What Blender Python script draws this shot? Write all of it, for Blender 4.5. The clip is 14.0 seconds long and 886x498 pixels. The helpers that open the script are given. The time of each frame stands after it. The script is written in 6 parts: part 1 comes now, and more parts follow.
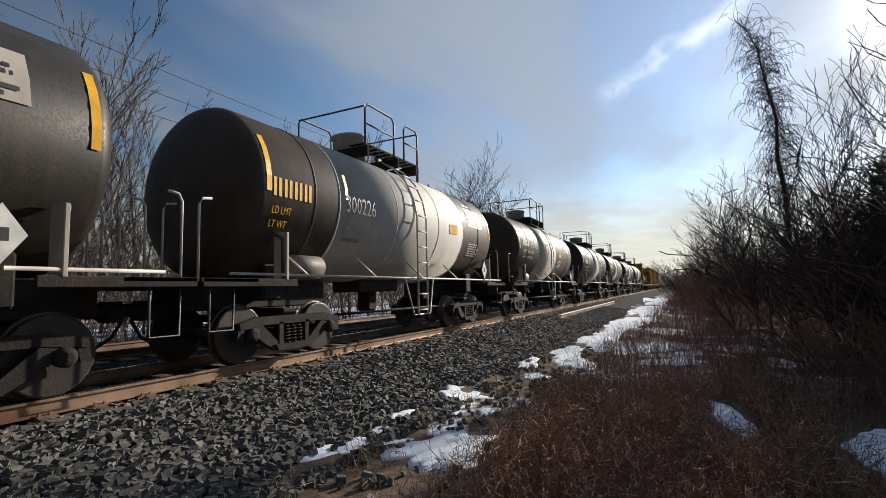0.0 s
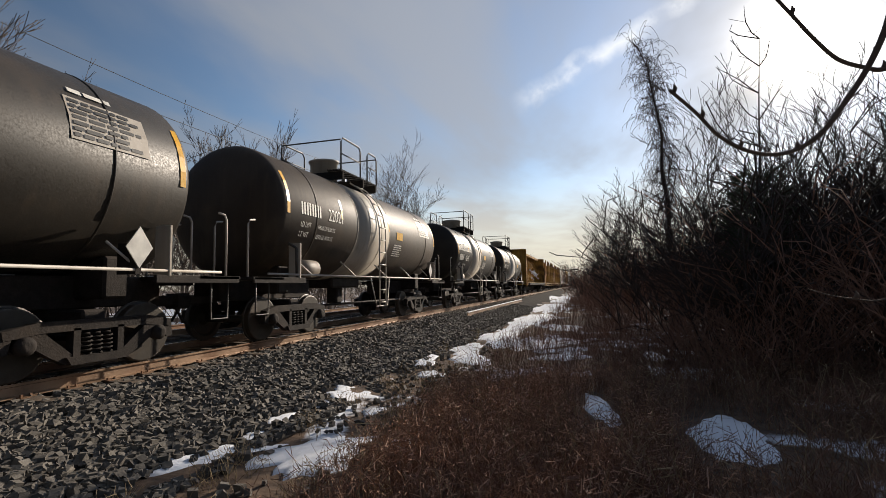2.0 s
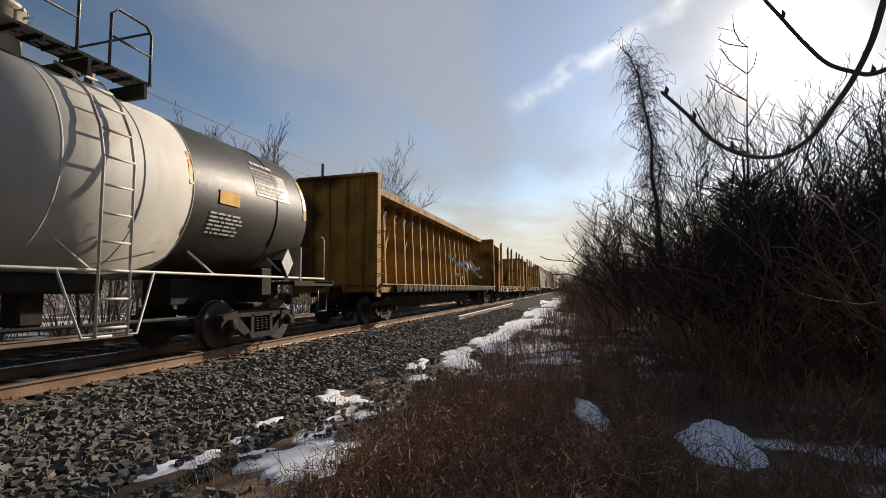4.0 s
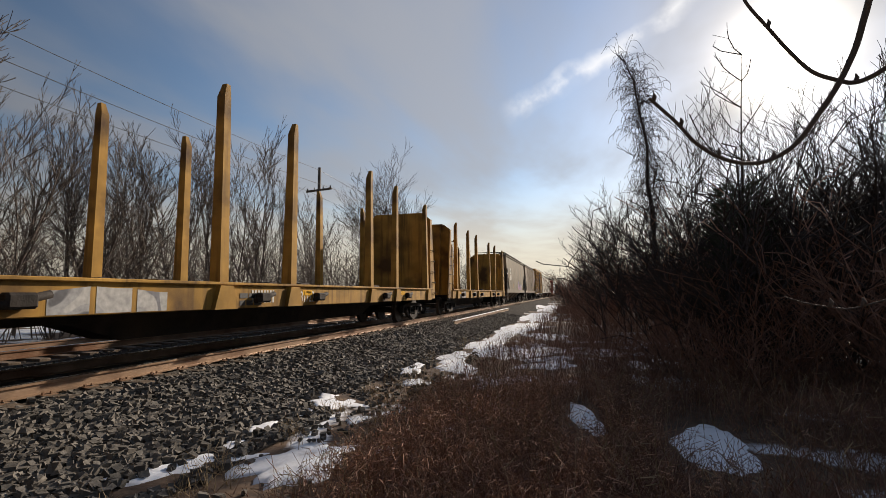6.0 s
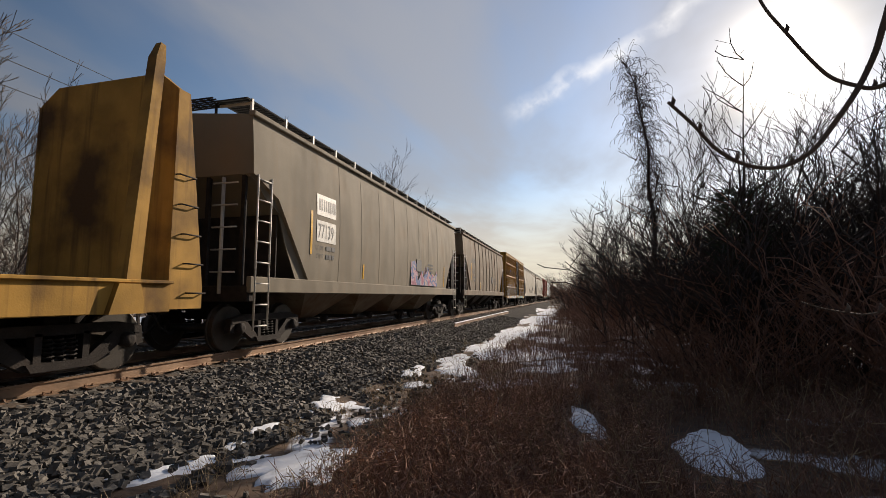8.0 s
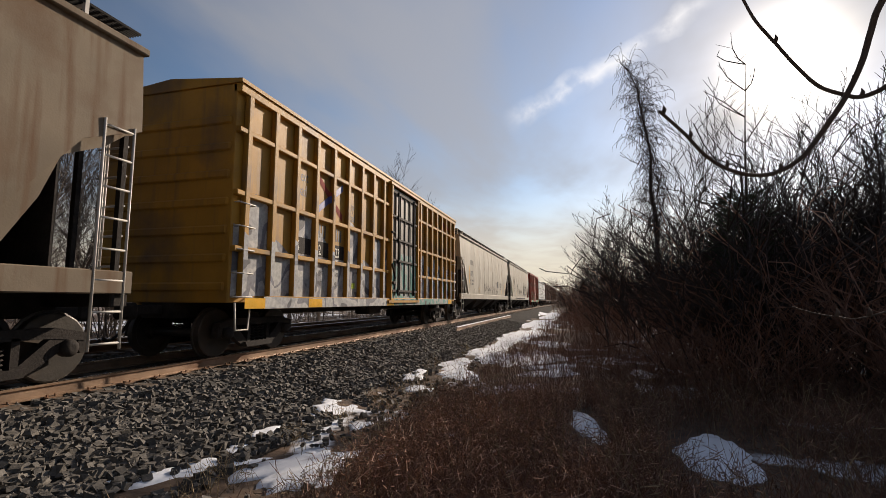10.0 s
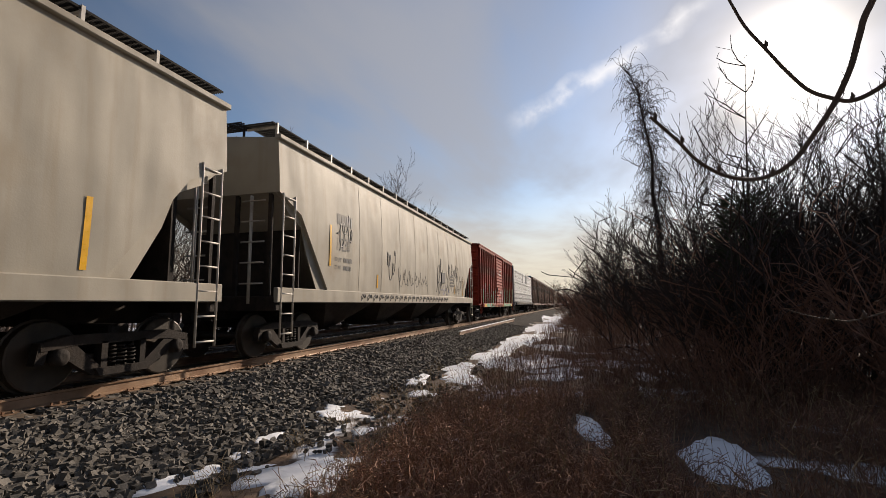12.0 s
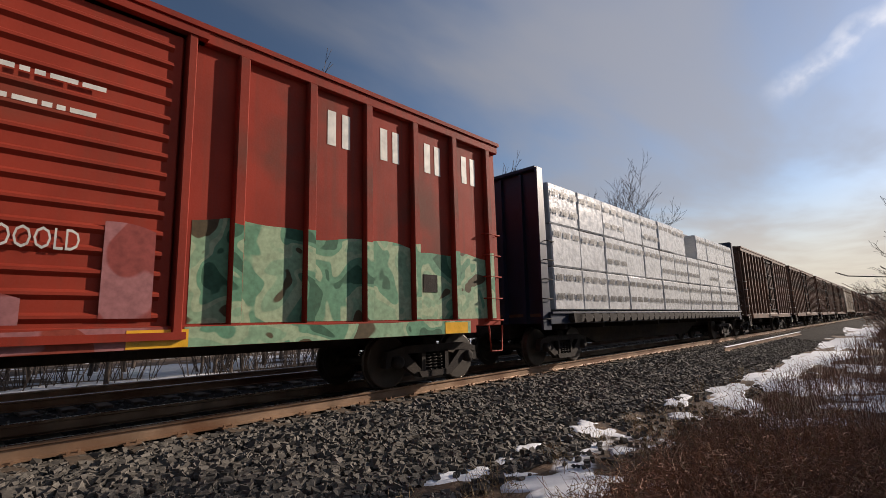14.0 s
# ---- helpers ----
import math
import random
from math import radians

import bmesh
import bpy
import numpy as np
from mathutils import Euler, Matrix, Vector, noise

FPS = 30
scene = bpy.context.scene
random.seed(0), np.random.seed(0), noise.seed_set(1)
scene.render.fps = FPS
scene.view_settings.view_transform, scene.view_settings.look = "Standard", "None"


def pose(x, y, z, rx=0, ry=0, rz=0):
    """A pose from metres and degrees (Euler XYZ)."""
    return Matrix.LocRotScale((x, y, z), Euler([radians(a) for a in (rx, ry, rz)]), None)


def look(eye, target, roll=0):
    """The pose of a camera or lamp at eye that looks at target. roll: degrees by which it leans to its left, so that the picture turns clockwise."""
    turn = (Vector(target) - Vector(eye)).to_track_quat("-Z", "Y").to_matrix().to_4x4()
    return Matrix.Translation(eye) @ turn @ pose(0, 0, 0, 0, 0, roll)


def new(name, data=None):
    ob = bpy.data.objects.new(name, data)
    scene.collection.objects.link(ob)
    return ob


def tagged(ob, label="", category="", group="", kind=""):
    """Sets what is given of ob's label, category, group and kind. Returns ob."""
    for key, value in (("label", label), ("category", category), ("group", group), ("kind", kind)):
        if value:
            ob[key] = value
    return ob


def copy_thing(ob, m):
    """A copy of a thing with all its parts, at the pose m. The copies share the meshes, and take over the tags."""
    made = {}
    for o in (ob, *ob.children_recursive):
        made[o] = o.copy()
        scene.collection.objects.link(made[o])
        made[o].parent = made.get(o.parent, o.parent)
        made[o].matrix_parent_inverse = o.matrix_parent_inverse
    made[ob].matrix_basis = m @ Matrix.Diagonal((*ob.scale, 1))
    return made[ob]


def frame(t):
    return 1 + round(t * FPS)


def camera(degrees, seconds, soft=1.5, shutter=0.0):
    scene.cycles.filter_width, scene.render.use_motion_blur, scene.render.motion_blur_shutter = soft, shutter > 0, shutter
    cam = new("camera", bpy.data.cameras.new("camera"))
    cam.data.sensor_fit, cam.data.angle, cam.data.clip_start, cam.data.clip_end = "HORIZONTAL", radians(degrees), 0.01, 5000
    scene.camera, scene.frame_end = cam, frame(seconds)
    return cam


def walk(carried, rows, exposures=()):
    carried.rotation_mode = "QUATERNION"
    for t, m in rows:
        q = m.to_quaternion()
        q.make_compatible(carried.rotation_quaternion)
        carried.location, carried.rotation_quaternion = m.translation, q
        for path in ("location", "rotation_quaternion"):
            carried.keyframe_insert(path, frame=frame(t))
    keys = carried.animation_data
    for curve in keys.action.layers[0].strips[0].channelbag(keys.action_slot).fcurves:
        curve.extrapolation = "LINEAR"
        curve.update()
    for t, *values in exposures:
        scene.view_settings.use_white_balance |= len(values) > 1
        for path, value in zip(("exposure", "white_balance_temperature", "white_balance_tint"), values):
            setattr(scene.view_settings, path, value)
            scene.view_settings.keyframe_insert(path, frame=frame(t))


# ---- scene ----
# ---- camera ----
cam = camera(86.0, 14.0, soft=0.85)
CAM_ROWS = [
    (0.00, pose(-0.322, -0.226, 1.050, 94.96, 1.33, 26.48)),
    (0.50, pose(-0.136, -0.140, 1.049, 94.39, 1.63, 20.22)),
    (1.00, pose(-0.023, -0.022, 1.056, 94.31, 1.28, 18.05)),
    (1.50, pose(0.015, -0.015, 1.054, 94.42, 1.27, 17.33)),
    (2.00, pose(0.022, -0.002, 1.058, 94.44, 0.93, 16.71)),
    (2.50, pose(0.020, 0.008, 1.056, 94.55, 0.75, 16.26)),
    (3.00, pose(0.010, 0.017, 1.052, 94.63, 0.58, 15.92)),
    (5.50, pose(0.040, 0.003, 1.055, 95.30, 0.65, 15.35)),
    (6.00, pose(0.034, 0.007, 1.050, 95.41, 0.42, 15.19)),
    (6.50, pose(0.015, 0.005, 1.050, 95.57, 0.20, 15.34)),
    (7.00, pose(0.010, -0.003, 1.051, 95.52, 0.21, 15.10)),
    (7.50, pose(0.002, 0.000, 1.049, 95.61, 0.08, 15.11)),
    (8.00, pose(0.000, 0.000, 1.050, 95.71, -0.02, 15.14)),
    (10.50, pose(0.020, -0.023, 1.050, 96.22, -0.04, 15.56)),
    (11.00, pose(0.015, -0.024, 1.052, 96.27, 0.22, 15.80)),
    (11.50, pose(0.034, -0.025, 1.052, 96.53, 0.24, 15.76)),
    (12.00, pose(0.036, -0.025, 1.054, 96.68, 0.40, 15.81)),
    (12.50, pose(0.038, -0.022, 1.050, 96.82, 0.50, 15.95)),
    (13.00, pose(0.042, -0.025, 1.051, 97.00, 0.84, 16.46)),
    (13.50, pose(0.030, -0.097, 1.056, 97.66, 1.09, 23.35)),
    (14.00, pose(0.049, -0.179, 1.060, 98.94, 1.60, 43.87)),
]
walk(cam, CAM_ROWS, [(0, 0.3, 5950, 7), (1, 0.2, 6200, 9), (3, 0.2, 6450, 10), (6, 0.18, 6600, 11), (8, 0.15, 6600, 12), (11, 0.15, 6650, 13), (13, 0.1, 6600, 14), (14, 0.05, 6450, 15)])

# ---- world, sun ----
SUN_AZ = 21.7      # degrees to the right of the track's line
SUN_EL = 22.6
sun_way = Vector((math.sin(radians(SUN_AZ)) * math.cos(radians(SUN_EL)),
                  math.cos(radians(SUN_AZ)) * math.cos(radians(SUN_EL)), math.sin(radians(SUN_EL))))


def build_world():
    w = bpy.data.worlds.new("winter_sky")
    scene.world = w
    w.use_nodes = True
    nt = w.node_tree
    N, L = nt.nodes, nt.links
    N.clear()
    out = N.new("ShaderNodeOutputWorld")
    bg = N.new("ShaderNodeBackground")
    sky = N.new("ShaderNodeTexSky")
    sky.sky_type, sky.sun_disc = "NISHITA", False
    sky.sun_elevation, sky.sun_rotation = radians(SUN_EL), radians(SUN_AZ)
    sky.air_density, sky.dust_density, sky.ozone_density = 1.0, 0.35, 2.0
    co = N.new("ShaderNodeTexCoord")

    def math_node(op, a, b=None, clamp=False):
        n = N.new("ShaderNodeMath")
        n.operation, n.use_clamp = op, clamp
        for i, v in enumerate((a, b)):
            if v is None:
                continue
            if isinstance(v, (int, float)):
                n.inputs[i].default_value = v
            else:
                L.new(v, n.inputs[i])
        return n.outputs[0]

    def mix(kind, fac, a, b):
        n = N.new("ShaderNodeMix")
        n.data_type, n.blend_type = "RGBA", kind
        for s, v in ((n.inputs[0], fac), (n.inputs[6], a), (n.inputs[7], b)):
            if isinstance(v, (int, float)):
                s.default_value = v
            elif isinstance(v, tuple):
                s.default_value = (*v, 1)
            else:
                L.new(v, s)
        return n.outputs[2]

    # cloud layer: direction over height gives a flat layer overhead
    sep = N.new("ShaderNodeSeparateXYZ")
    L.new(co.outputs["Generated"], sep.inputs[0])
    zz = math_node("MAXIMUM", sep.outputs[2], 0.03)
    px = math_node("DIVIDE", sep.outputs[0], zz)
    py = math_node("DIVIDE", sep.outputs[1], zz)
    comb = N.new("ShaderNodeCombineXYZ")
    L.new(px, comb.inputs[0])
    L.new(py, comb.inputs[1])
    mp = N.new("ShaderNodeMapping")
    mp.inputs["Rotation"].default_value = (0, 0, radians(28))
    mp.inputs["Scale"].default_value = (0.55, 0.22, 1)
    L.new(comb.outputs[0], mp.inputs[0])
    n1 = N.new("ShaderNodeTexNoise")
    n1.inputs["Scale"].default_value, n1.inputs["Detail"].default_value = 1.6, 5
    n1.inputs["Roughness"].default_value, n1.inputs["Distortion"].default_value = 0.5, 0.25
    L.new(mp.outputs[0], n1.inputs[0])
    veil = N.new("ShaderNodeMapRange")
    veil.interpolation_type = "SMOOTHSTEP"
    veil.inputs[1].default_value, veil.inputs[2].default_value = 0.34, 0.66
    L.new(n1.outputs[0], veil.inputs[0])
    # angle from the sun
    dot = N.new("ShaderNodeVectorMath")
    dot.operation = "DOT_PRODUCT"
    L.new(co.outputs["Generated"], dot.inputs[0])
    dot.inputs[1].default_value = sun_way
    c = math_node("MAXIMUM", dot.outputs["Value"], 0.0)
    glow = math_node("POWER", c, 120.0)
    core = math_node("POWER", c, 520.0)
    # cloud and haze scatter forwards: brightest towards the sun, dull with the sun behind one
    fwd = N.new("ShaderNodeMapRange")
    fwd.interpolation_type = "SMOOTHSTEP"
    fwd.inputs[1].default_value, fwd.inputs[2].default_value = -0.5, 0.45
    fwd.inputs[3].default_value, fwd.inputs[4].default_value = 0.26, 1.0
    L.new(dot.outputs["Value"], fwd.inputs[0])
    # thin cloud lit by the sun behind it
    cloud_col = mix("MULTIPLY", 1.0, mix("MIX", glow, (3.5, 3.6, 3.85), (6.6, 6.4, 6.1)), fwd.outputs[0])
    fac = math_node("MULTIPLY", veil.outputs[0], 0.8)
    fac = math_node("ADD", fac, math_node("MULTIPLY", glow, 0.45), True)
    # a narrow contrail-like streak
    st = N.new("ShaderNodeVectorMath")
    st.operation = "DOT_PRODUCT"
    L.new(co.outputs["Generated"], st.inputs[0])
    st.inputs[1].default_value = STREAK_N
    n2 = N.new("ShaderNodeTexNoise")
    n2.inputs["Scale"].default_value, n2.inputs["Detail"].default_value = 9.0, 4
    L.new(co.outputs["Generated"], n2.inputs[0])
    off = math_node("ADD", st.outputs["Value"], math_node("MULTIPLY", math_node("SUBTRACT", n2.outputs[0], 0.5), 0.075))
    near = math_node("SUBTRACT", 1.0, math_node("DIVIDE", math_node("ABSOLUTE", off), 0.026), True)
    al = N.new("ShaderNodeVectorMath")
    al.operation = "DOT_PRODUCT"
    L.new(co.outputs["Generated"], al.inputs[0])
    al.inputs[1].default_value = STREAK_C
    al2 = N.new("ShaderNodeMapRange")
    al2.interpolation_type = "SMOOTHSTEP"
    al2.inputs[1].default_value, al2.inputs[2].default_value = 0.976, 0.993
    L.new(al.outputs["Value"], al2.inputs[0])
    n3 = N.new("ShaderNodeTexNoise")
    n3.inputs["Scale"].default_value, n3.inputs["Detail"].default_value = 17.0, 5
    L.new(co.outputs["Generated"], n3.inputs[0])
    lumps = N.new("ShaderNodeMapRange")
    lumps.interpolation_type = "SMOOTHSTEP"
    lumps.inputs[1].default_value, lumps.inputs[2].default_value = 0.36, 0.62
    lumps.inputs[3].default_value = 0.12
    L.new(n3.outputs[0], lumps.inputs[0])
    streak = math_node("MULTIPLY", math_node("MULTIPLY", near, lumps.outputs[0]), math_node("MULTIPLY", al2.outputs[0], 0.75))
    # hazy warm band low down
    low = N.new("ShaderNodeMapRange")
    low.interpolation_type = "SMOOTHSTEP"
    low.inputs[1].default_value, low.inputs[2].default_value = 0.25, 0.04
    L.new(sep.outputs[2], low.inputs[0])
    haze = math_node("MULTIPLY", low.outputs[0], 0.92)

    col = mix("MIX", fac, sky.outputs[0], cloud_col)
    col = mix("MIX", haze, col, mix("MULTIPLY", 1.0, (6.4, 5.8, 4.7), fwd.outputs[0]))
    col = mix("MIX", streak, col, (9.0, 9.0, 9.0))
    # haze scatters forwards: the sky grows brighter towards the sun
    tow = N.new("ShaderNodeMapRange")
    tow.interpolation_type = "SMOOTHSTEP"
    tow.inputs[1].default_value, tow.inputs[2].default_value = 0.1, 0.93
    tow.inputs[3].default_value, tow.inputs[4].default_value = 0.62, 1.13
    L.new(dot.outputs["Value"], tow.inputs[0])
    col = mix("MULTIPLY", 1.0, col, tow.outputs[0])
    gl = mix("MULTIPLY", 1.0, (30.0, 27.5, 24.0), core)
    col = mix("ADD", 1.0, col, gl)
    L.new(col, bg.inputs[0])
    bg.inputs[1].default_value = 0.095
    L.new(bg.outputs[0], out.inputs[0])


STREAK_C = Vector((0.065, 0.898, 0.435))
STREAK_N = Vector((0.423, 0.372, -0.826))
build_world()
sun = new("sun", bpy.data.lights.new("sun", "SUN"))
sun.data.energy, sun.data.angle, sun.data.color = 5.0, radians(0.6), (1.0, 0.86, 0.70)
sun.matrix_world = look(sun_way * 200, (0, 0, 0))
# ---- materials ----
def material(name, col, rough=0.6, metal=0.0, vary=0.25, scale=3.0, grime=None, grime_amt=0.0, grime_scale=0.8, bump=0.1,
             bump_scale=40.0, streak=0.0, per=0.0, spec=0.5, dent=0.0):
    """Base colour with variation at two scales, an optional second tone in patches or running down, and fine relief."""
    m = bpy.data.materials.new(name)
    m.use_nodes = True
    N, L = m.node_tree.nodes, m.node_tree.links
    b = N["Principled BSDF"]
    b.inputs["Roughness"].default_value, b.inputs["Metallic"].default_value = rough, metal
    b.inputs["Specular IOR Level"].default_value = spec
    co = N.new("ShaderNodeTexCoord")

    def noise_node(sc, detail=4.0, stretch=None):
        n = N.new("ShaderNodeTexNoise")
        n.inputs["Scale"].default_value, n.inputs["Detail"].default_value = sc, detail
        if stretch:
            mp = N.new("ShaderNodeMapping")
            mp.inputs["Scale"].default_value = stretch
            L.new(co.outputs["Object"], mp.inputs[0])
            L.new(mp.outputs[0], n.inputs[0])
        else:
            L.new(co.outputs["Object"], n.inputs[0])
        return n.outputs[0]

    def mix(kind, fac, a, c):
        n = N.new("ShaderNodeMix")
        n.data_type, n.blend_type = "RGBA", kind
        for s, v in ((n.inputs[0], fac), (n.inputs[6], a), (n.inputs[7], c)):
            if isinstance(v, (int, float)):
                s.default_value = v
            elif isinstance(v, tuple):
                s.default_value = (*v, 1)
            else:
                L.new(v, s)
        return n.outputs[2]

    def rng(v, a, c, lo=0.0, hi=1.0):
        n = N.new("ShaderNodeMapRange")
        for i, k in enumerate((a, c, lo, hi)):
            n.inputs[i + 1].default_value = k
        L.new(v, n.inputs[0])
        return n.outputs[0]

    big = rng(noise_node(scale), 0.3, 0.7, 1 - vary, 1 + vary)
    cc = N.new("ShaderNodeCombineXYZ")
    for i in range(3):
        L.new(big, cc.inputs[i])
    colour = mix("MULTIPLY", 1.0, col, cc.outputs[0])
    if grime:
        g = rng(noise_node(grime_scale, 6.0), 0.62 - 0.3 * grime_amt, 0.80 - 0.3 * grime_amt)
        colour = mix("MIX", g, colour, grime)
        if streak:
            s = rng(noise_node(1.0, 5.0, (6.0, 6.0, 0.35)), 0.52, 0.72, 0.0, streak)
            colour = mix("MIX", s, colour, grime)
    if per:
        oi = N.new("ShaderNodeObjectInfo")
        geo = N.new("ShaderNodeNewGeometry")
        a = N.new("ShaderNodeMath")
        a.operation = "ADD"
        L.new(oi.outputs["Random"], a.inputs[0])
        L.new(geo.outputs["Random Per Island"], a.inputs[1])
        r = rng(a.outputs[0], 0.0, 2.0, 1 - per, 1 + per)
        c3 = N.new("ShaderNodeCombineXYZ")
        for i in range(3):
            L.new(r, c3.inputs[i])
        colour = mix("MULTIPLY", 1.0, colour, c3.outputs[0])
    L.new(colour, b.inputs["Base Color"])
    fine = noise_node(bump_scale, 5.0)
    L.new(rng(fine, 0.3, 0.7, max(0.02, rough - 0.12), min(1, rough + 0.12)), b.inputs["Roughness"])
    if bump:
        bp = N.new("ShaderNodeBump")
        bp.inputs["Strength"].default_value, bp.inputs["Distance"].default_value = bump, 0.02
        L.new(fine, bp.inputs["Height"])
        if dent:
            # sheet metal bulged and dented between its seams
            bd = N.new("ShaderNodeBump")
            bd.inputs["Strength"].default_value, bd.inputs["Distance"].default_value = dent, 0.25
            L.new(noise_node(1.0, 1.5, (1.0, 1.0, 0.45)), bd.inputs["Height"])
            L.new(bd.outputs[0], bp.inputs["Normal"])
        L.new(bp.outputs[0], b.inputs["Normal"])
    return m


M = {}
M["black"] = material("tank_black_paint", (0.024, 0.020, 0.015), 0.5, spec=0.3, vary=0.35, scale=1.2, grime=(0.05, 0.037, 0.025), grime_amt=0.25, streak=0.5, bump=0.05)
M["brown_black"] = material("tank_brown_black_paint", (0.050, 0.037, 0.026), 0.55, spec=0.3, vary=0.3, scale=1.0, grime=(0.085, 0.062, 0.04), grime_amt=0.35, streak=0.6, bump=0.05)
M["grey_band"] = material("tank_grey_paint", (0.44, 0.395, 0.33), 0.5, vary=0.12, scale=1.3, grime=(0.25, 0.20, 0.14), grime_amt=0.1, streak=0.4, bump=0.05)
M["white_tank"] = material("tank_white_paint", (0.46, 0.44, 0.40), 0.6, spec=0.2, vary=0.10, scale=1.0, grime=(0.30, 0.25, 0.19), grime_amt=0.1, streak=0.35, bump=0.04)
M["iron"] = material("grimy_cast_iron", (0.024, 0.019, 0.016), 0.8, spec=0.25, vary=0.4, scale=6.0, grime=(0.06, 0.043, 0.03), grime_amt=0.15, bump=0.3)
M["wheel"] = material("wheel_steel", (0.045, 0.038, 0.03), 0.5, 0.3, vary=0.3, scale=5.0, grime=(0.09, 0.06, 0.04), grime_amt=0.4, bump=0.1)
M["rod"] = material("painted_handrail", (0.50, 0.47, 0.42), 0.5, vary=0.2, scale=4.0, grime=(0.2, 0.14, 0.09), grime_amt=0.2, bump=0.05)
M["rod_dark"] = material("dark_handrail", (0.06, 0.055, 0.05), 0.5, vary=0.2, scale=4.0, bump=0.05)
M["grating"] = material("dark_roof_grating", (0.03, 0.028, 0.026), 0.9, spec=0.1, vary=0.2, scale=4.0, bump=0.0)
M["yellow"] = material("reflective_yellow", (0.75, 0.40, 0.02), 0.35, vary=0.15, scale=5.0, bump=0.02)
M["white"] = material("stencil_white", (0.66, 0.64, 0.58), 0.55, vary=0.2, scale=6.0, bump=0.0)
M["dark_text"] = material("stencil_black", (0.03, 0.03, 0.03), 0.55, vary=0.2, scale=6.0, bump=0.0)
M["railbox"] = material("boxcar_yellow_paint", (0.40, 0.205, 0.025), 0.6, spec=0.3, vary=0.2, scale=1.2, grime=(0.18, 0.11, 0.05), grime_amt=0.3, streak=0.6, bump=0.06)
M["flat_yellow"] = material("flatcar_yellow_paint", (0.40, 0.225, 0.048), 0.75, spec=0.2, vary=0.3, scale=1.5, grime=(0.10, 0.055, 0.022), grime_amt=0.48, streak=0.8, bump=0.1)
M["hopper"] = material("hopper_grey_paint", (0.22, 0.19, 0.142), 0.75, spec=0.15, vary=0.12, scale=0.9, grime=(0.24, 0.19, 0.13), grime_amt=0.25, streak=0.6, bump=0.05, dent=0.3)
M["hopper_white"] = material("hopper_pale_paint", (0.36, 0.33, 0.27), 0.62, spec=0.25, vary=0.12, scale=0.9, grime=(0.30, 0.25, 0.18), grime_amt=0.2, streak=0.45, bump=0.05, dent=0.35)
M["hopper_rust"] = material("hopper_rusty_paint", (0.20, 0.16, 0.115), 0.75, spec=0.15, vary=0.2, scale=0.9, grime=(0.14, 0.085, 0.05), grime_amt=0.4, streak=1.0, bump=0.08)
M["red"] = material("boxcar_red_paint", (0.27, 0.032, 0.016), 0.7, vary=0.22, scale=1.1, grime=(0.14, 0.04, 0.025), grime_amt=0.3, streak=0.5, bump=0.06, spec=0.2)
M["brown"] = material("boxcar_brown_paint", (0.15, 0.075, 0.045), 0.6, vary=0.25, scale=1.0, grime=(0.07, 0.045, 0.03), grime_amt=0.35, streak=0.7, bump=0.08)
M["blue"] = material("flatcar_dark_blue_paint", (0.012, 0.022, 0.05), 0.45, vary=0.25, scale=1.5, bump=0.05)
M["steel"] = material("rail_steel", (0.30, 0.20, 0.13), 0.45, 0.35, vary=0.3, scale=3.0, grime=(0.17, 0.085, 0.045), grime_amt=0.5, bump=0.1)
M["shiny"] = material("polished_railhead", (0.55, 0.52, 0.48), 0.22, 1.0, vary=0.1, scale=3.0, bump=0.02)
M["tie"] = material("creosoted_tie", (0.10, 0.072, 0.05), 0.85, vary=0.4, scale=8.0, grime=(0.20, 0.15, 0.10), grime_amt=0.3, bump=0.4, per=0.3)
M["stone"] = material("ballast_stone", (0.098, 0.087, 0.073), 0.8, vary=0.35, scale=9.0, bump=0.3, per=0.8)
# much darker than the loose stones: deep shade between them is in this colour
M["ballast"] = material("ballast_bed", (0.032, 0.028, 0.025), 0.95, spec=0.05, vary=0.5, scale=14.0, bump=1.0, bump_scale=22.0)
M["bark"] = material("grey_brown_bark", (0.105, 0.082, 0.066), 0.9, vary=0.3, scale=6.0, bump=0.4)
M["bark_dark"] = material("dark_bark", (0.050, 0.036, 0.030), 0.9, vary=0.3, scale=6.0, bump=0.3)
# redder and paler than the dark bark: sun on the twigs is in this colour
M["bramble"] = material("reddish_bramble_stems", (0.20, 0.105, 0.07), 0.85, vary=0.35, scale=4.0, bump=0.1, per=0.5)
M["grass"] = material("dry_weed_stems", (0.235, 0.128, 0.086), 0.85, vary=0.35, scale=2.0, bump=0.0, per=0.55)
# lighter weed tone with the sun on the stems mixed into its colour
M["russet"] = material("russet_seed_heads", (0.30, 0.175, 0.108), 0.85, vary=0.35, scale=3.0, bump=0.0, per=0.6)
M["straw"] = material("dry_straw", (0.34, 0.25, 0.14), 0.85, vary=0.3, scale=2.0, bump=0.0, per=0.4)
M["evergreen"] = material("dull_evergreen", (0.035, 0.04, 0.022), 0.85, vary=0.3, scale=2.0, bump=0.0, per=0.5)
M["pole"] = material("weathered_pole", (0.11, 0.085, 0.065), 0.9, vary=0.3, scale=4.0, bump=0.3)
M["door_grey"] = material("weathered_grey_door", (0.17, 0.145, 0.115), 0.6, vary=0.25, scale=1.5, grime=(0.07, 0.055, 0.04), grime_amt=0.3, streak=0.6, bump=0.06)
M["wrap"] = material("white_plastic_wrap", (0.62, 0.63, 0.64), 0.28, vary=0.10, scale=2.0, bump=0.6, bump_scale=7.0)


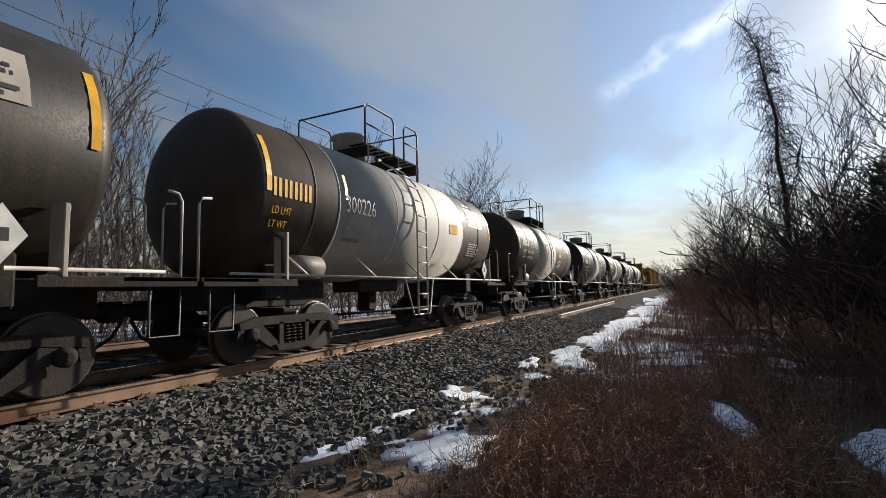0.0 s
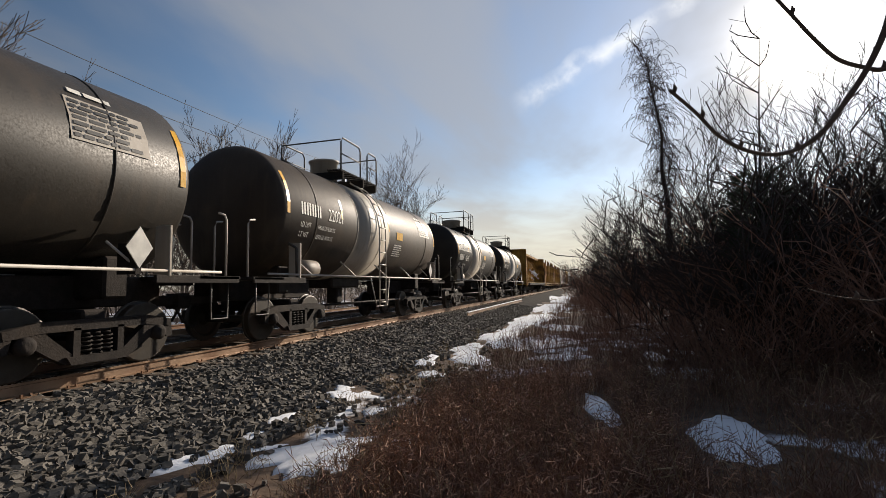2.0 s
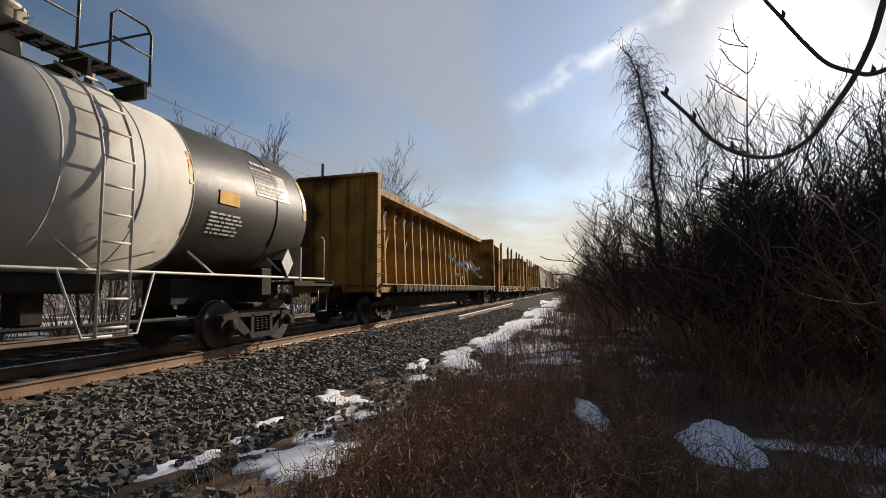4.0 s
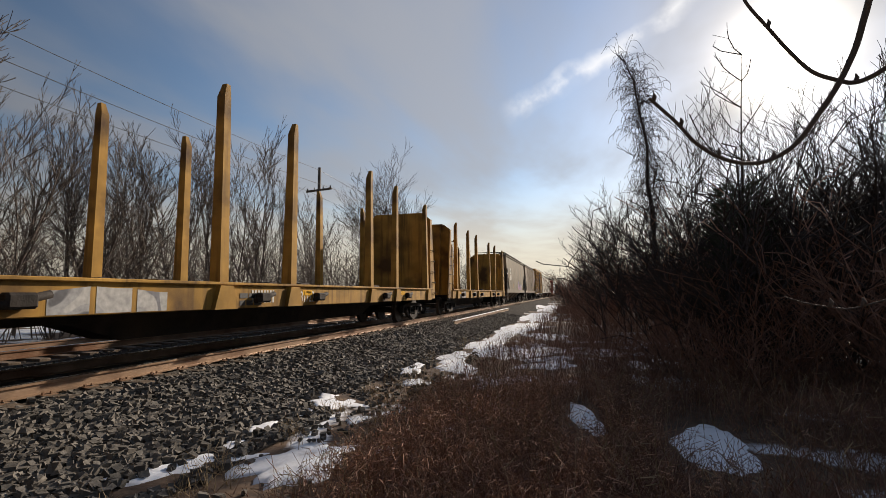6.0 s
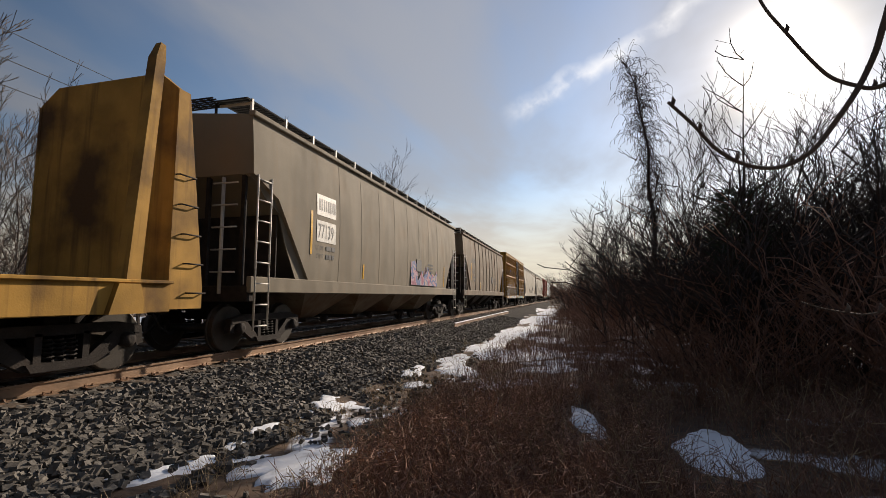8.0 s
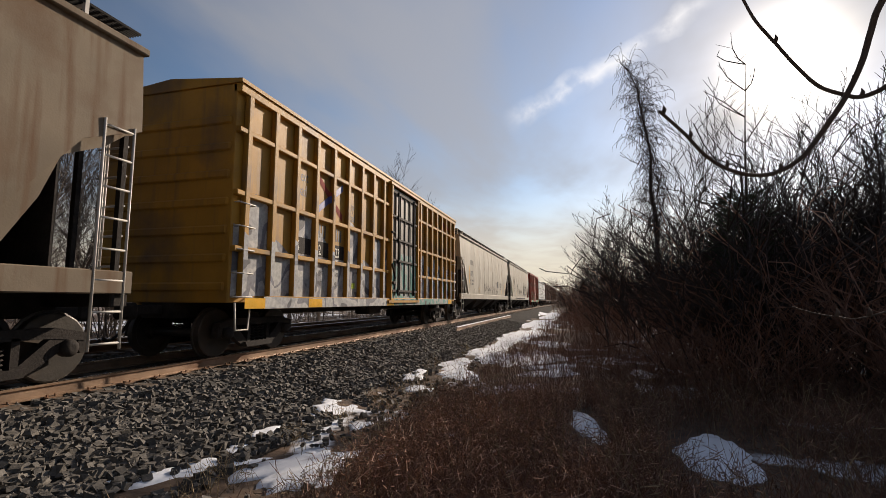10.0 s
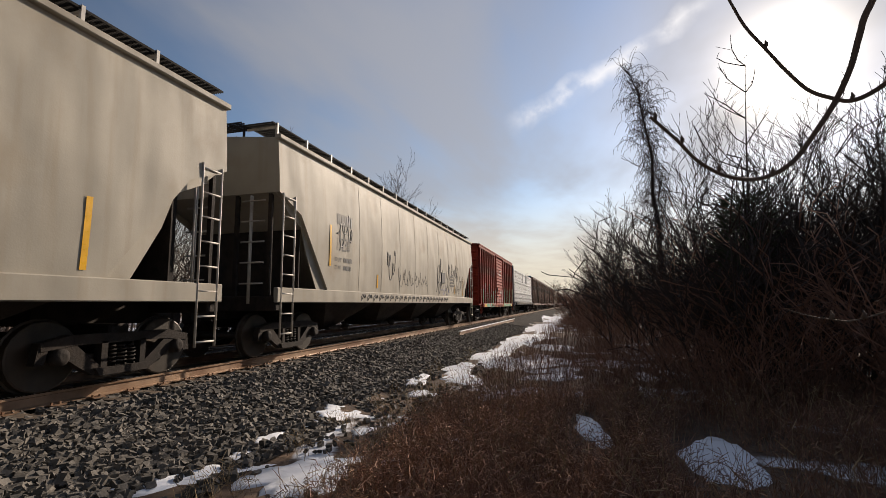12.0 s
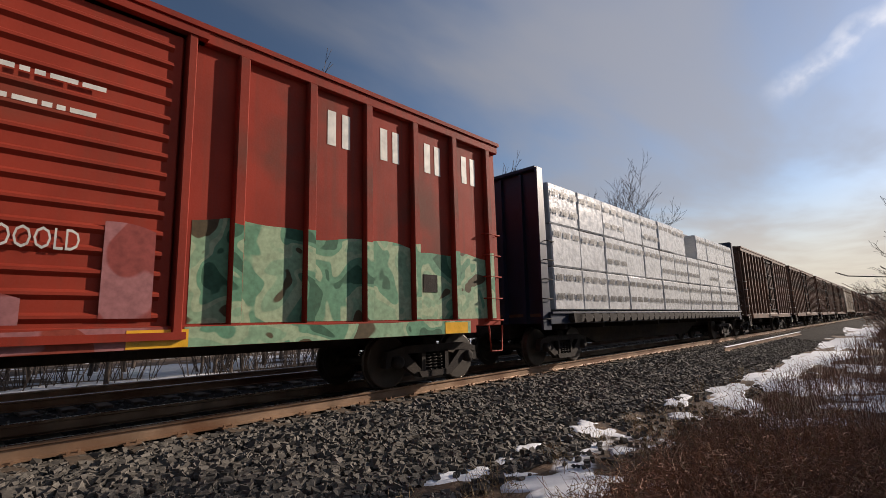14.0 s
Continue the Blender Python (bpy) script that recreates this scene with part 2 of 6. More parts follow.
def snow_material():
    m = material("old_snow", (0.80, 0.82, 0.86), 0.65, vary=0.06, scale=3.0, grime=(0.45, 0.43, 0.42), grime_amt=0.1, grime_scale=4.0, bump=0.5, bump_scale=9.0)
    m.node_tree.nodes["Principled BSDF"].inputs["Subsurface Weight"].default_value = 0.0
    return m


M["snow"] = snow_material()


def ground_material():
    m = bpy.data.materials.new("soil_leaf_litter_and_snow")
    m.use_nodes = True
    N, L = m.node_tree.nodes, m.node_tree.links
    b = N["Principled BSDF"]
    b.inputs["Roughness"].default_value = 0.9
    co = N.new("ShaderNodeTexCoord")
    a = N.new("ShaderNodeTexNoise")
    a.inputs["Scale"].default_value, a.inputs["Detail"].default_value = 5.0, 8
    L.new(co.outputs["Object"], a.inputs[0])
    r = N.new("ShaderNodeValToRGB")
    e = r.color_ramp.elements
    e[0].position, e[0].color = 0.3, (0.045, 0.028, 0.019, 1)
    e[1].position, e[1].color = 0.7, (0.16, 0.10, 0.06, 1)
    L.new(a.outputs[0], r.inputs[0])
    # lying snow in drifts
    s = N.new("ShaderNodeTexNoise")
    s.inputs["Scale"].default_value, s.inputs["Detail"].default_value = 0.55, 7
    L.new(co.outputs["Object"], s.inputs[0])
    sr = N.new("ShaderNodeMapRange")
    sr.inputs[1].default_value, sr.inputs[2].default_value = 0.575, 0.615
    L.new(s.outputs[0], sr.inputs[0])
    mx = N.new("ShaderNodeMix")
    mx.data_type = "RGBA"
    L.new(sr.outputs[0], mx.inputs[0])
    L.new(r.outputs[0], mx.inputs[6])
    mx.inputs[7].default_value = (0.72, 0.74, 0.78, 1)
    L.new(mx.outputs[2], b.inputs["Base Color"])
    bp = N.new("ShaderNodeBump")
    bp.inputs["Strength"].default_value, bp.inputs["Distance"].default_value = 0.8, 0.05
    L.new(a.outputs[0], bp.inputs["Height"])
    L.new(bp.outputs[0], b.inputs["Normal"])
    return m


M["ground"] = ground_material()


# ---- building helpers ----
def link_mesh(name, me, mats, parent=None, label=""):
    for mt in (mats if isinstance(mats, (list, tuple)) else [mats]):
        me.materials.append(mt)
    ob = new(name, me)
    ob.parent = parent
    if label:
        tagged(ob, label)
    return ob


def part(name, bm, mats, parent=None, label="", smooth=False):
    """One mesh object from a bmesh, under its thing."""
    me = bpy.data.meshes.new(name)
    bm.normal_update()
    bm.to_mesh(me)
    bm.free()
    if smooth:
        me.polygons.foreach_set("use_smooth", [True] * len(me.polygons))
    return link_mesh(name, me, mats, parent, label)


def again(ob, parent, m, name=None):
    """Another object on ob's mesh, under parent."""
    o = new(name or ob.name.split(".")[0], ob.data)
    o.parent = parent
    o.matrix_basis = m
    if "label" in ob:
        o["label"] = ob["label"]
    return o


def raw(name, verts, faces, mats, parent=None, label="", smooth=False):
    me = bpy.data.meshes.new(name)
    me.from_pydata(verts, [], faces)
    if smooth:
        me.polygons.foreach_set("use_smooth", [True] * len(me.polygons))
    return link_mesh(name, me, mats, parent, label)


def box(bm, x0, x1, y0, y1, z0, z1, bevel=0.0, mi=0):
    r = bmesh.ops.create_cube(bm, size=1)
    vs = r["verts"]
    for v in vs:
        v.co = Vector(((x0 + x1) / 2 + v.co.x * (x1 - x0), (y0 + y1) / 2 + v.co.y * (y1 - y0), (z0 + z1) / 2 + v.co.z * (z1 - z0)))
    es = list({e for v in vs for e in v.link_edges})
    fs = {f for v in vs for f in v.link_faces}
    for f in fs:
        f.material_index = mi
    if bevel:
        bmesh.ops.bevel(bm, geom=es, offset=bevel, segments=1, affect="EDGES")
    return bm


def tube(bm, pts, r, sides=6, cap=True):
    """A bent round bar through pts."""
    pts = [Vector(p) for p in pts]
    rings = []
    up0 = Vector((0.13, 0.21, 0.97)).normalized()
    for i, p in enumerate(pts):
        d = (pts[min(i + 1, len(pts) - 1)] - pts[max(i - 1, 0)]).normalized()
        u = d.cross(up0)
        if u.length < 0.05:
            u = d.cross(Vector((1, 0.1, 0)))
        u.normalize()
        w = d.cross(u)
        rr = r[i] if isinstance(r, (list, tuple)) else r
        rings.append([bm.verts.new(p + (u * math.cos(2 * math.pi * k / sides) + w * math.sin(2 * math.pi * k / sides)) * rr) for k in range(sides)])
    for a, b in zip(rings, rings[1:]):
        for k in range(sides):
            f = bm.faces.new((a[k], a[(k + 1) % sides], b[(k + 1) % sides], b[k]))
            f.smooth = True
    if cap:
        bm.faces.new(rings[0][::-1])
        bm.faces.new(rings[-1])
    return bm


def lathe(bm, profile, axis="y", segs=24, smooth=True):
    """A solid of revolution; profile: (along, radius)."""
    rings = []
    for a, r in profile:
        ring = []
        for k in range(segs):
            t = 2 * math.pi * k / segs
            c, s = math.cos(t) * r, math.sin(t) * r
            ring.append(bm.verts.new({"y": (c, a, s), "x": (a, c, s), "z": (c, s, a)}[axis]))
        rings.append(ring)
    for p, q in zip(rings, rings[1:]):
        for k in range(segs):
            f = bm.faces.new((p[k], p[(k + 1) % segs], q[(k + 1) % segs], q[k]))
            f.smooth = smooth
    bm.faces.new(rings[0][::-1])
    bm.faces.new(rings[-1])
    bmesh.ops.recalc_face_normals(bm, faces=bm.faces)
    return bm


def shift(bm, x, y, z):
    bmesh.ops.translate(bm, vec=(x, y, z), verts=bm.verts)
    return bm


def empty(name, m=None):
    ob = new(name)
    ob.empty_display_size = 0.3
    if m:
        ob.matrix_basis = m
    return ob


BM = bmesh.new
TRACK_X = -7.22      # centre of the near track
FAR_X = -11.47       # centre of the second track
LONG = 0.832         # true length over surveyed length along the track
SPEED = 17.89


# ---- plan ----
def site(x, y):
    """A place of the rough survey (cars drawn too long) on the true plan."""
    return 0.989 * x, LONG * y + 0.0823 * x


# ---- ground and tracks ----
def ground_z(x, y):
    """Height of the ground: a ballast bed, its shoulder, and the flat beside it."""
    if x > -5.5:
        k = min(1.0, (x + 5.5) / 2.3)
        z = -0.24 - 0.36 * k
    elif x > -13.4:
        z = -0.24
    else:
        z = -0.24 - 0.45 * min(1.0, (-13.4 - x) / 2.5)
    if x > -3.6 or x < -14.5:
        z += 0.05 * math.sin(x * 1.3 + y * 0.35) * math.sin(y * 0.9 - x * 0.4)
    return z


def spaced(stops):
    out = []
    for a, b, step in stops:
        n = max(1, round((b - a) / step))
        out += [a + (b - a) * i / n for i in range(n)]
    return out + [stops[-1][1]]


def sheet(name, xs, ys, mat, lift=0.0, rough=0.0, seed=0):
    rnd = random.Random(seed)
    v = [(x, y, ground_z(x, y) + lift + rnd.uniform(-rough, rough)) for y in ys for x in xs]
    n = len(xs)
    f = [(j * n + i, j * n + i + 1, (j + 1) * n + i + 1, (j + 1) * n + i) for j in range(len(ys) - 1) for i in range(n - 1)]
    return raw(name, v, f, mat, smooth=True)


def build_ground():
    xs = spaced([(-1500, -60, 240), (-60, -14, 4), (-14, -3.6, 0.5), (-3.6, 8, 0.5), (8, 60, 5), (60, 1500, 240)])
    ys = spaced([(-300, -10, 40), (-10, 40, 1.0), (40, 160, 8), (160, 3000, 300)])
    tagged(sheet("ground", xs, ys, M["ground"]), "brown soil and leaf litter with patches of old snow", "ground", kind="structure")
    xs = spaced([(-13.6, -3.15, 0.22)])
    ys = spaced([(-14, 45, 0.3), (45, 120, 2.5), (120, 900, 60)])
    tagged(sheet("ballast_bed", xs, ys, M["ballast"], 0.012, 0.012), "crushed stone ballast bed under two tracks, dark grey with the shade between stones", "ballast", kind="structure")


def stone_shape(rnd):
    """An angular broken stone, about 1 across: a cube with its corners pushed about."""
    v = []
    for sx in (-1, 1):
        for sy in (-1, 1):
            for sz in (-1, 1):
                k = rnd.uniform(0.55, 1.1)
                v.append((sx * 0.5 * k, sy * 0.42 * rnd.uniform(0.6, 1.1), sz * 0.36 * rnd.uniform(0.6, 1.15)))
    f = [(0, 1, 3, 2), (4, 6, 7, 5), (0, 4, 5, 1), (2, 3, 7, 6), (0, 2, 6, 4), (1, 5, 7, 3)]
    return np.array(v), np.array(f)


def scatter(shapes, n, place, rng):
    """Verts and faces of n shapes, each turned at random and put at place(rng) -> x, y, z, size."""
    V, Fs, base = [], [], 0
    ang = rng.uniform(0, 2 * np.pi, (n, 3))
    for i in range(n):
        sv, sf = shapes[i % len(shapes)]
        x, y, z, s = place(rng)
        a, b, c = ang[i]
        ca, sa, cb, sb = math.cos(a), math.sin(a), math.cos(b * 0.25), math.sin(b * 0.25)
        R = np.array([[ca * cb, -sa, ca * sb], [sa * cb, ca, sa * sb], [-sb, 0, cb]])
        V.append(sv @ R.T * s + (x, y, z))
        Fs.append(sf + base)
        base += len(sv)
    return np.concatenate(V), np.concatenate(Fs)


def build_stones():
    rnd = random.Random(4)
    rng = np.random.default_rng(4)
    shapes = [stone_shape(rnd) for _ in range(14)]

    def near(g):
        x = -6.45 + (3.2 if g.random() < 0.9 else 4.3) * g.random() ** 0.9
        y = -2.0 + 43 * g.random() ** 1.55
        if any(((x - sx) / lx) ** 2 + ((y - sy) / ly) ** 2 < 1.0 for sx, sy, lx, ly, _, _ in SNOW):
            x -= 1.2
        x, y = site(x, y)
        s = 0.045 + 0.065 * g.random() ** 1.5
        return x, y, ground_z(x, y) + 0.012 + s * 0.16, s

    v, f = scatter(shapes, 40000, near, rng)
    tagged(raw("ballast_stones", v.tolist(), f.tolist(), M["stone"]), "loose grey angular ballast stones beside the track", "stones", kind="stuff")

    def between(g):
        x = g.uniform(-13.4, -6.5)
        y = -4 + 44 * g.random() ** 1.3
        s = g.uniform(0.04, 0.085)
        return x, y, ground_z(x, y) + 0.01 + s * 0.1, s

    v, f = scatter(shapes, 6000, between, rng)
    tagged(raw("ballast_stones", v.tolist(), f.tolist(), M["stone"]), "dark ballast stones between the rails", "stones", kind="stuff")


RAIL = [(-0.075, -0.172), (0.075, -0.172), (0.075, -0.160), (0.014, -0.145), (0.010, -0.048), (0.036, -0.036), (0.036, -0.006),
        (0.026, 0.0), (-0.026, 0.0), (-0.036, -0.006), (-0.036, -0.036), (-0.010, -0.048), (-0.014, -0.145), (-0.075, -0.160)]


def rail(name, x, y0, y1, z=0.0, label="worn rust-brown steel rail with a polished running head"):
    v = [(x + a, y, z + b) for y in (y0, y1) for a, b in RAIL]
    n = len(RAIL)
    f = [(i, i + n, (i + 1) % n + n, (i + 1) % n) for i in range(n)]
    f += [tuple(range(n)), tuple(range(2 * n - 1, n - 1, -1))]
    ob = raw(name, v, f, [M["steel"], M["shiny"]])
    for i in (6, 7, 8):
        ob.data.polygons[i].material_index = 1
    return tagged(ob, label, "rail", kind="structure")


def build_tracks():
    for cx in (TRACK_X, FAR_X):
        for k in (-1, 1):
            rail("rail", cx + k * 0.753, -60, 1600)
    tr = tagged(empty("track"), "creosoted wooden ties under the rails in ballast", "railway track", kind="structure")
    b = BM()
    box(b, -1.3, 1.3, -0.11, 0.11, -0.36, -0.176, 0.012)
    first = part("tie", b, M["tie"], tr)
    rnd = random.Random(8)
    first.matrix_basis = pose(TRACK_X, -6, 0)
    for i in range(1, 150):
        again(first, tr, pose(TRACK_X + rnd.uniform(-0.05, 0.05), -6 + i * 0.53, 0, 0, 0, rnd.uniform(-1.5, 1.5)))
    for i in range(110):
        again(first, tr, pose(FAR_X + rnd.uniform(-0.05, 0.05), -6 + i * 0.53, 0, 0, 0, rnd.uniform(-1.5, 1.5)))
    b = BM()
    box(b, -0.11, 0.16, -0.09, 0.09, -0.176, -0.165)
    for dy in (-0.05, 0.05):
        box(b, 0.08, 0.105, dy - 0.012, dy + 0.012, -0.166, -0.135)
    tp = part("tie_plate", b, M["steel"], tr)
    tp.matrix_basis = pose(TRACK_X + 0.753, -6, 0)
    for i in range(1, 130):
        again(tp, tr, pose(TRACK_X + 0.753, -6 + i * 0.53, 0))
    # a spare rail dropped on the shoulder
    b = BM()
    box(b, -5.06, -4.94, 20.4, 38.7, -0.13, -0.104, 0.008)
    tagged(part("snow_line", b, M["snow"]), "thin line of snow lying on the spare rail", "snow", kind="stuff")
    rail("rail", -5.0, 20.4, 38.7, -0.12, "snow-dusted spare rail lying on the ballast shoulder")


def blob(name, cx, cy, lx, ly, turn, seed, h=0.05, label="old melting snow patch with ragged edges", rag=0.42):
    """A thin lens of snow with a ragged outline that hugs the ground."""
    rnd = random.Random(seed)
    cx, cy = site(cx, cy)
    ly *= LONG
    ph = [rnd.uniform(0, 6.28) for _ in range(6)]
    n, rings = 44, 7
    v, f = [], []
    ct, st = math.cos(radians(turn)), math.sin(radians(turn))
    for j in range(rings + 1):
        t = j / rings
        for i in range(n):
            a = 2 * math.pi * i / n
            r = 1 + rag * (0.5 * math.sin(2 * a + ph[0]) + 0.35 * math.sin(3 * a + ph[1]) + 0.3 * math.sin(5 * a + ph[2]) + 0.22 * math.sin(9 * a + ph[3]) + 0.16 * math.sin(15 * a + ph[4]))
            r = max(0.15, r) * t
            u, w = math.cos(a) * lx * r, math.sin(a) * ly * r
            x, y = cx + u * ct - w * st, cy + u * st + w * ct
            lump = 0.02 * noise.noise(Vector((x * 3.1, y * 3.1, seed)))
            z = ground_z(x, y) + (h * (1 - t ** 3) + lump + 0.008 if t < 1 else -0.03)
            v.append((x, y, z))
    for j in range(rings):
        for i in range(n):
            f.append((j * n + i, j * n + (i + 1) % n, (j + 1) * n + (i + 1) % n, (j + 1) * n + i))
    return tagged(raw(name, v, f, M["snow"], smooth=True), label, "snow", kind="stuff")


# snow patches: x, y, half width, half length, turn, seed
SNOW = [(-3.55, 4.95, 0.17, 1.0, -24, 1), (-3.55, 5.75, 0.12, 0.18, 0, 2), (-2.6, 5.3, 0.42, 0.85, -14, 3), (-3.62, 6.55, 0.12, 0.36, -14, 4),
        (-3.5, 8.4, 0.42, 0.5, -25, 5), (-2.8, 7.45, 0.15, 0.26, 0, 6), (-3.5, 7.2, 0.07, 0.2, -15, 7), (-3.45, 10.0, 0.14, 0.4, -10, 8),
        (-2.9, 10.7, 0.28, 0.4, 0, 9), (-3.35, 12.2, 0.2, 0.9, 0, 10), (-2.5, 12.9, 0.5, 1.0, 0, 11), (-3.0, 14.8, 0.4, 1.6, 0, 12),
        (-2.7, 19.0, 0.6, 3.0, 0, 13), (-1.8, 16.5, 0.8, 1.8, 10, 14), (-2.5, 27.0, 0.9, 6.5, 0, 15), (-2.4, 42.0, 1.1, 11.0, 0, 16),
        (-2.7, 66.0, 1.4, 18.0, 0, 17), (-0.6, 13.6, 0.6, 0.8, 0, 18), (0.75, 16.6, 0.8, 0.9, 0, 19), (0.14, 8.1, 0.2, 0.95, 12, 20),
        (1.42, 6.75, 0.40, 1.0, -12, 34), (-1.2, 9.2, 0.2, 0.3, 0, 23), (-1.0, 18.0, 0.9, 1.6, 0, 29), (2.2, 20.0, 0.9, 1.1, 0, 30),
        (-1.0, 22.5, 0.8, 1.8, 0, 25), (-1.5, 7.1, 0.1, 0.12, 0, 26), (-1.9, 5.9, 0.12, 0.16, 0, 27), (-1.1, 11.0, 0.3, 0.5, 0, 28)]
drift = random.Random(52)
SNOW += [(drift.uniform(-1.6, 2.4), drift.uniform(10.5, 18.5), drift.uniform(0.14, 0.42), drift.uniform(0.25, 0.7), drift.uniform(-20, 20), 70 + i) for i in range(16)]


def build_snow():
    for x, y, lx, ly, t, s in SNOW:
        blob("snow_patch", x, y, lx, ly, t, s, min(0.028, 0.12 * lx) if ly < 3 else 0.03, rag=0.22 if s in (20, 34) else 0.42)
    for i, (x, y, lx, ly) in enumerate([(-18.5, 6, 2.8, 9), (-19, 28, 3, 12), (-18, 55, 3, 16), (-26, 16, 4, 14), (-30, 48, 6, 22), (-19, 95, 4, 26)]):
        blob("snow_field", x, y, lx, ly, 0, 60 + i, 0.04, "thin snow lying below bare trees behind the tracks")


# ---- railcar running gear ----
def prism(bm, pts, x0, x1, mi=0):
    """A plate between x0 and x1 with the outline pts of (y, z)."""
    a = [bm.verts.new((x0, y, z)) for y, z in pts]
    b = [bm.verts.new((x1, y, z)) for y, z in pts]
    n = len(pts)
    fs = [bm.faces.new((a[i], a[(i + 1) % n], b[(i + 1) % n], b[i])) for i in range(n)]
    fs += [bm.faces.new(a[::-1]), bm.faces.new(b)]
    for f in fs:
        f.material_index = mi
    bmesh.ops.recalc_face_normals(bm, faces=fs)
    return bm


GEAR = {}


def gear():
    """Meshes that all cars share: wheelset, side frame, springs, coupler."""
    b = BM()
    R = 0.44
    prof = [(-0.98, 0.085), (-0.80, 0.085), (-0.80, R - 0.02), (-0.79, R), (-0.70, R + 0.01), (-0.69, R + 0.035), (-0.655, R + 0.03), (-0.65, R - 0.06), (-0.69, R - 0.10),
            (-0.69, 0.15), (-0.62, 0.11), (-0.60, 0.08)]
    full = prof + [(-a, r) for a, r in prof[::-1]]
    lathe(b, full, "x", 22, False)
    GEAR["wheelset"] = b
    b = BM()
    # cast side frame: arched top chord, two pedestals, slanted struts, spring seat
    prism(b, [(-1.12, 0.62), (-0.75, 0.70), (0.75, 0.70), (1.12, 0.62), (1.10, 0.52), (0.70, 0.57), (-0.70, 0.57), (-1.10, 0.52)], 0.92, 1.06)
    for k in (-1, 1):
        prism(b, [(k * 1.10, 0.62), (k * 0.78, 0.66), (k * 0.30, 0.24), (k * 0.42, 0.16), (k * 0.62, 0.28)][::k], 0.94, 1.05)
        prism(b, [(k * 1.12, 0.62), (k * 1.16, 0.36), (k * 1.05, 0.36), (k * 1.00, 0.60)][::k], 0.92, 1.05)
        prism(b, [(k * 0.34, 0.60), (k * 0.25, 0.60), (k * 0.25, 0.24), (k * 0.34, 0.24)][::k], 0.93, 1.06)
    prism(b, [(-0.44, 0.25), (0.44, 0.25), (0.38, 0.15), (-0.38, 0.15)], 0.90, 1.10)
    GEAR["side_frame"] = b
    b = BM()
    tube(b, [(1.0 + 0.058 * math.cos(t * 0.9), 0.058 * math.sin(t * 0.9), 0.255 + t * 0.0077) for t in range(36)], 0.015, 4)
    GEAR["spring"] = b
    b = BM()
    lathe(b, [(1.0, 0.11), (1.10, 0.11), (1.13, 0.08), (1.14, 0.04)], "x", 14)
    GEAR["bearing_cap"] = b
    b = BM()
    box(b, -0.95, 0.95, -0.16, 0.16, 0.56, 0.82, 0.03)
    for k in (-1, 1):
        box(b, -0.8, 0.8, k * 0.42 - 0.05, k * 0.42 + 0.05, 0.34, 0.44, 0.02)
    GEAR["truck"] = b
    b = BM()
    box(b, -0.11, 0.11, -0.45, 0.30, 0.78, 0.96, 0.03)
    box(b, -0.17, 0.14, 0.22, 0.48, 0.72, 1.0, 0.05)
    tube(b, [(0.12, 0.1, 0.75), (0.2, 0.2, 0.5), (0.18, 0.45, 0.36), (0.1, 0.62, 0.42)], 0.025, 6)
    GEAR["coupler"] = b
    for k in list(GEAR):
        me = bpy.data.meshes.new(k)
        GEAR[k].normal_update()
        GEAR[k].to_mesh(me)
        GEAR[k].free()
        me.materials.append(M["wheel"] if k == "wheelset" else M["iron"])
        GEAR[k] = me


def hang(name, me, parent, m):
    o = new(name, me)
    o.parent = parent
    o.matrix_basis = m
    return o


def add_trucks(car, ys, couplers):
    for y in ys:
        t = hang("truck", GEAR["truck"], car, pose(0, y, 0))
        for dy in (-0.89, 0.89):
            hang("wheelset", GEAR["wheelset"], t, pose(0, dy, 0.44))
        for r in (0, 180):
            hang("side_frame", GEAR["side_frame"], t, pose(0, 0, 0, 0, 0, r))
            for dy in (-0.14, 0, 0.14):
                hang("spring", GEAR["spring"], t, pose(0, dy, 0, 0, 0, r))
            for dy in (-0.89, 0.89):
                hang("bearing_cap", GEAR["bearing_cap"], t, pose(0, dy, 0.44, 0, 0, r))
    for y, r in ((couplers, 0), (-couplers, 180)):
        hang("coupler", GEAR["coupler"], car, pose(0, y, 0, 0, 0, r))


# ---- lettering ----
def flat_on(x):
    return lambda z: (x, z)


def round_on(radius, zc):
    return lambda z: (radius * math.cos((z - zc) / radius), zc + radius * math.sin((z - zc) / radius))


def lettering(text, size, y, z, mat, car, on, name="stencil_lettering", squeeze=0.85):
    """Words or numbers painted on a car's side, starting at y, their foot at z."""
    cu = bpy.data.curves.new("t", "FONT")
    cu.body, cu.size, cu.resolution_u = text, size, 2
    tmp = bpy.data.objects.new("t", cu)
    me = bpy.data.meshes.new_from_object(tmp)
    bpy.data.objects.remove(tmp)
    for v in me.vertices:
        x, zz = on(z + v.co.y)
        v.co = (x, y + v.co.x * squeeze, zz)
    me.materials.clear()
    return link_mesh(name, me, mat, car)


def bars(rows, mat, car, on, name="stencil_marking"):
    """Plain painted rectangles: rows of (y0, y1, z0, z1)."""
    v, f = [], []
    for y0, y1, z0, z1 in rows:
        k = len(v)
        n = max(1, int((z1 - z0) / 0.2))
        for i in range(n + 1):
            x, z = on(z0 + (z1 - z0) * i / n)
            v += [(x, y0, z), (x, y1, z)]
        f += [(k + 2 * i, k + 2 * i + 1, k + 2 * i + 3, k + 2 * i + 2) for i in range(n)]
    return raw(name, v, f, mat, car)


def frame_mark(y0, y1, z0, z1, mat, car, on, name):
    """One letter's place as two plain upright bars."""
    k = (y1 - y0) * 0.36
    return bars([(y0, y0 + k, z0, z1), (y1 - k, y1, z0, z1)], mat, car, on, name)


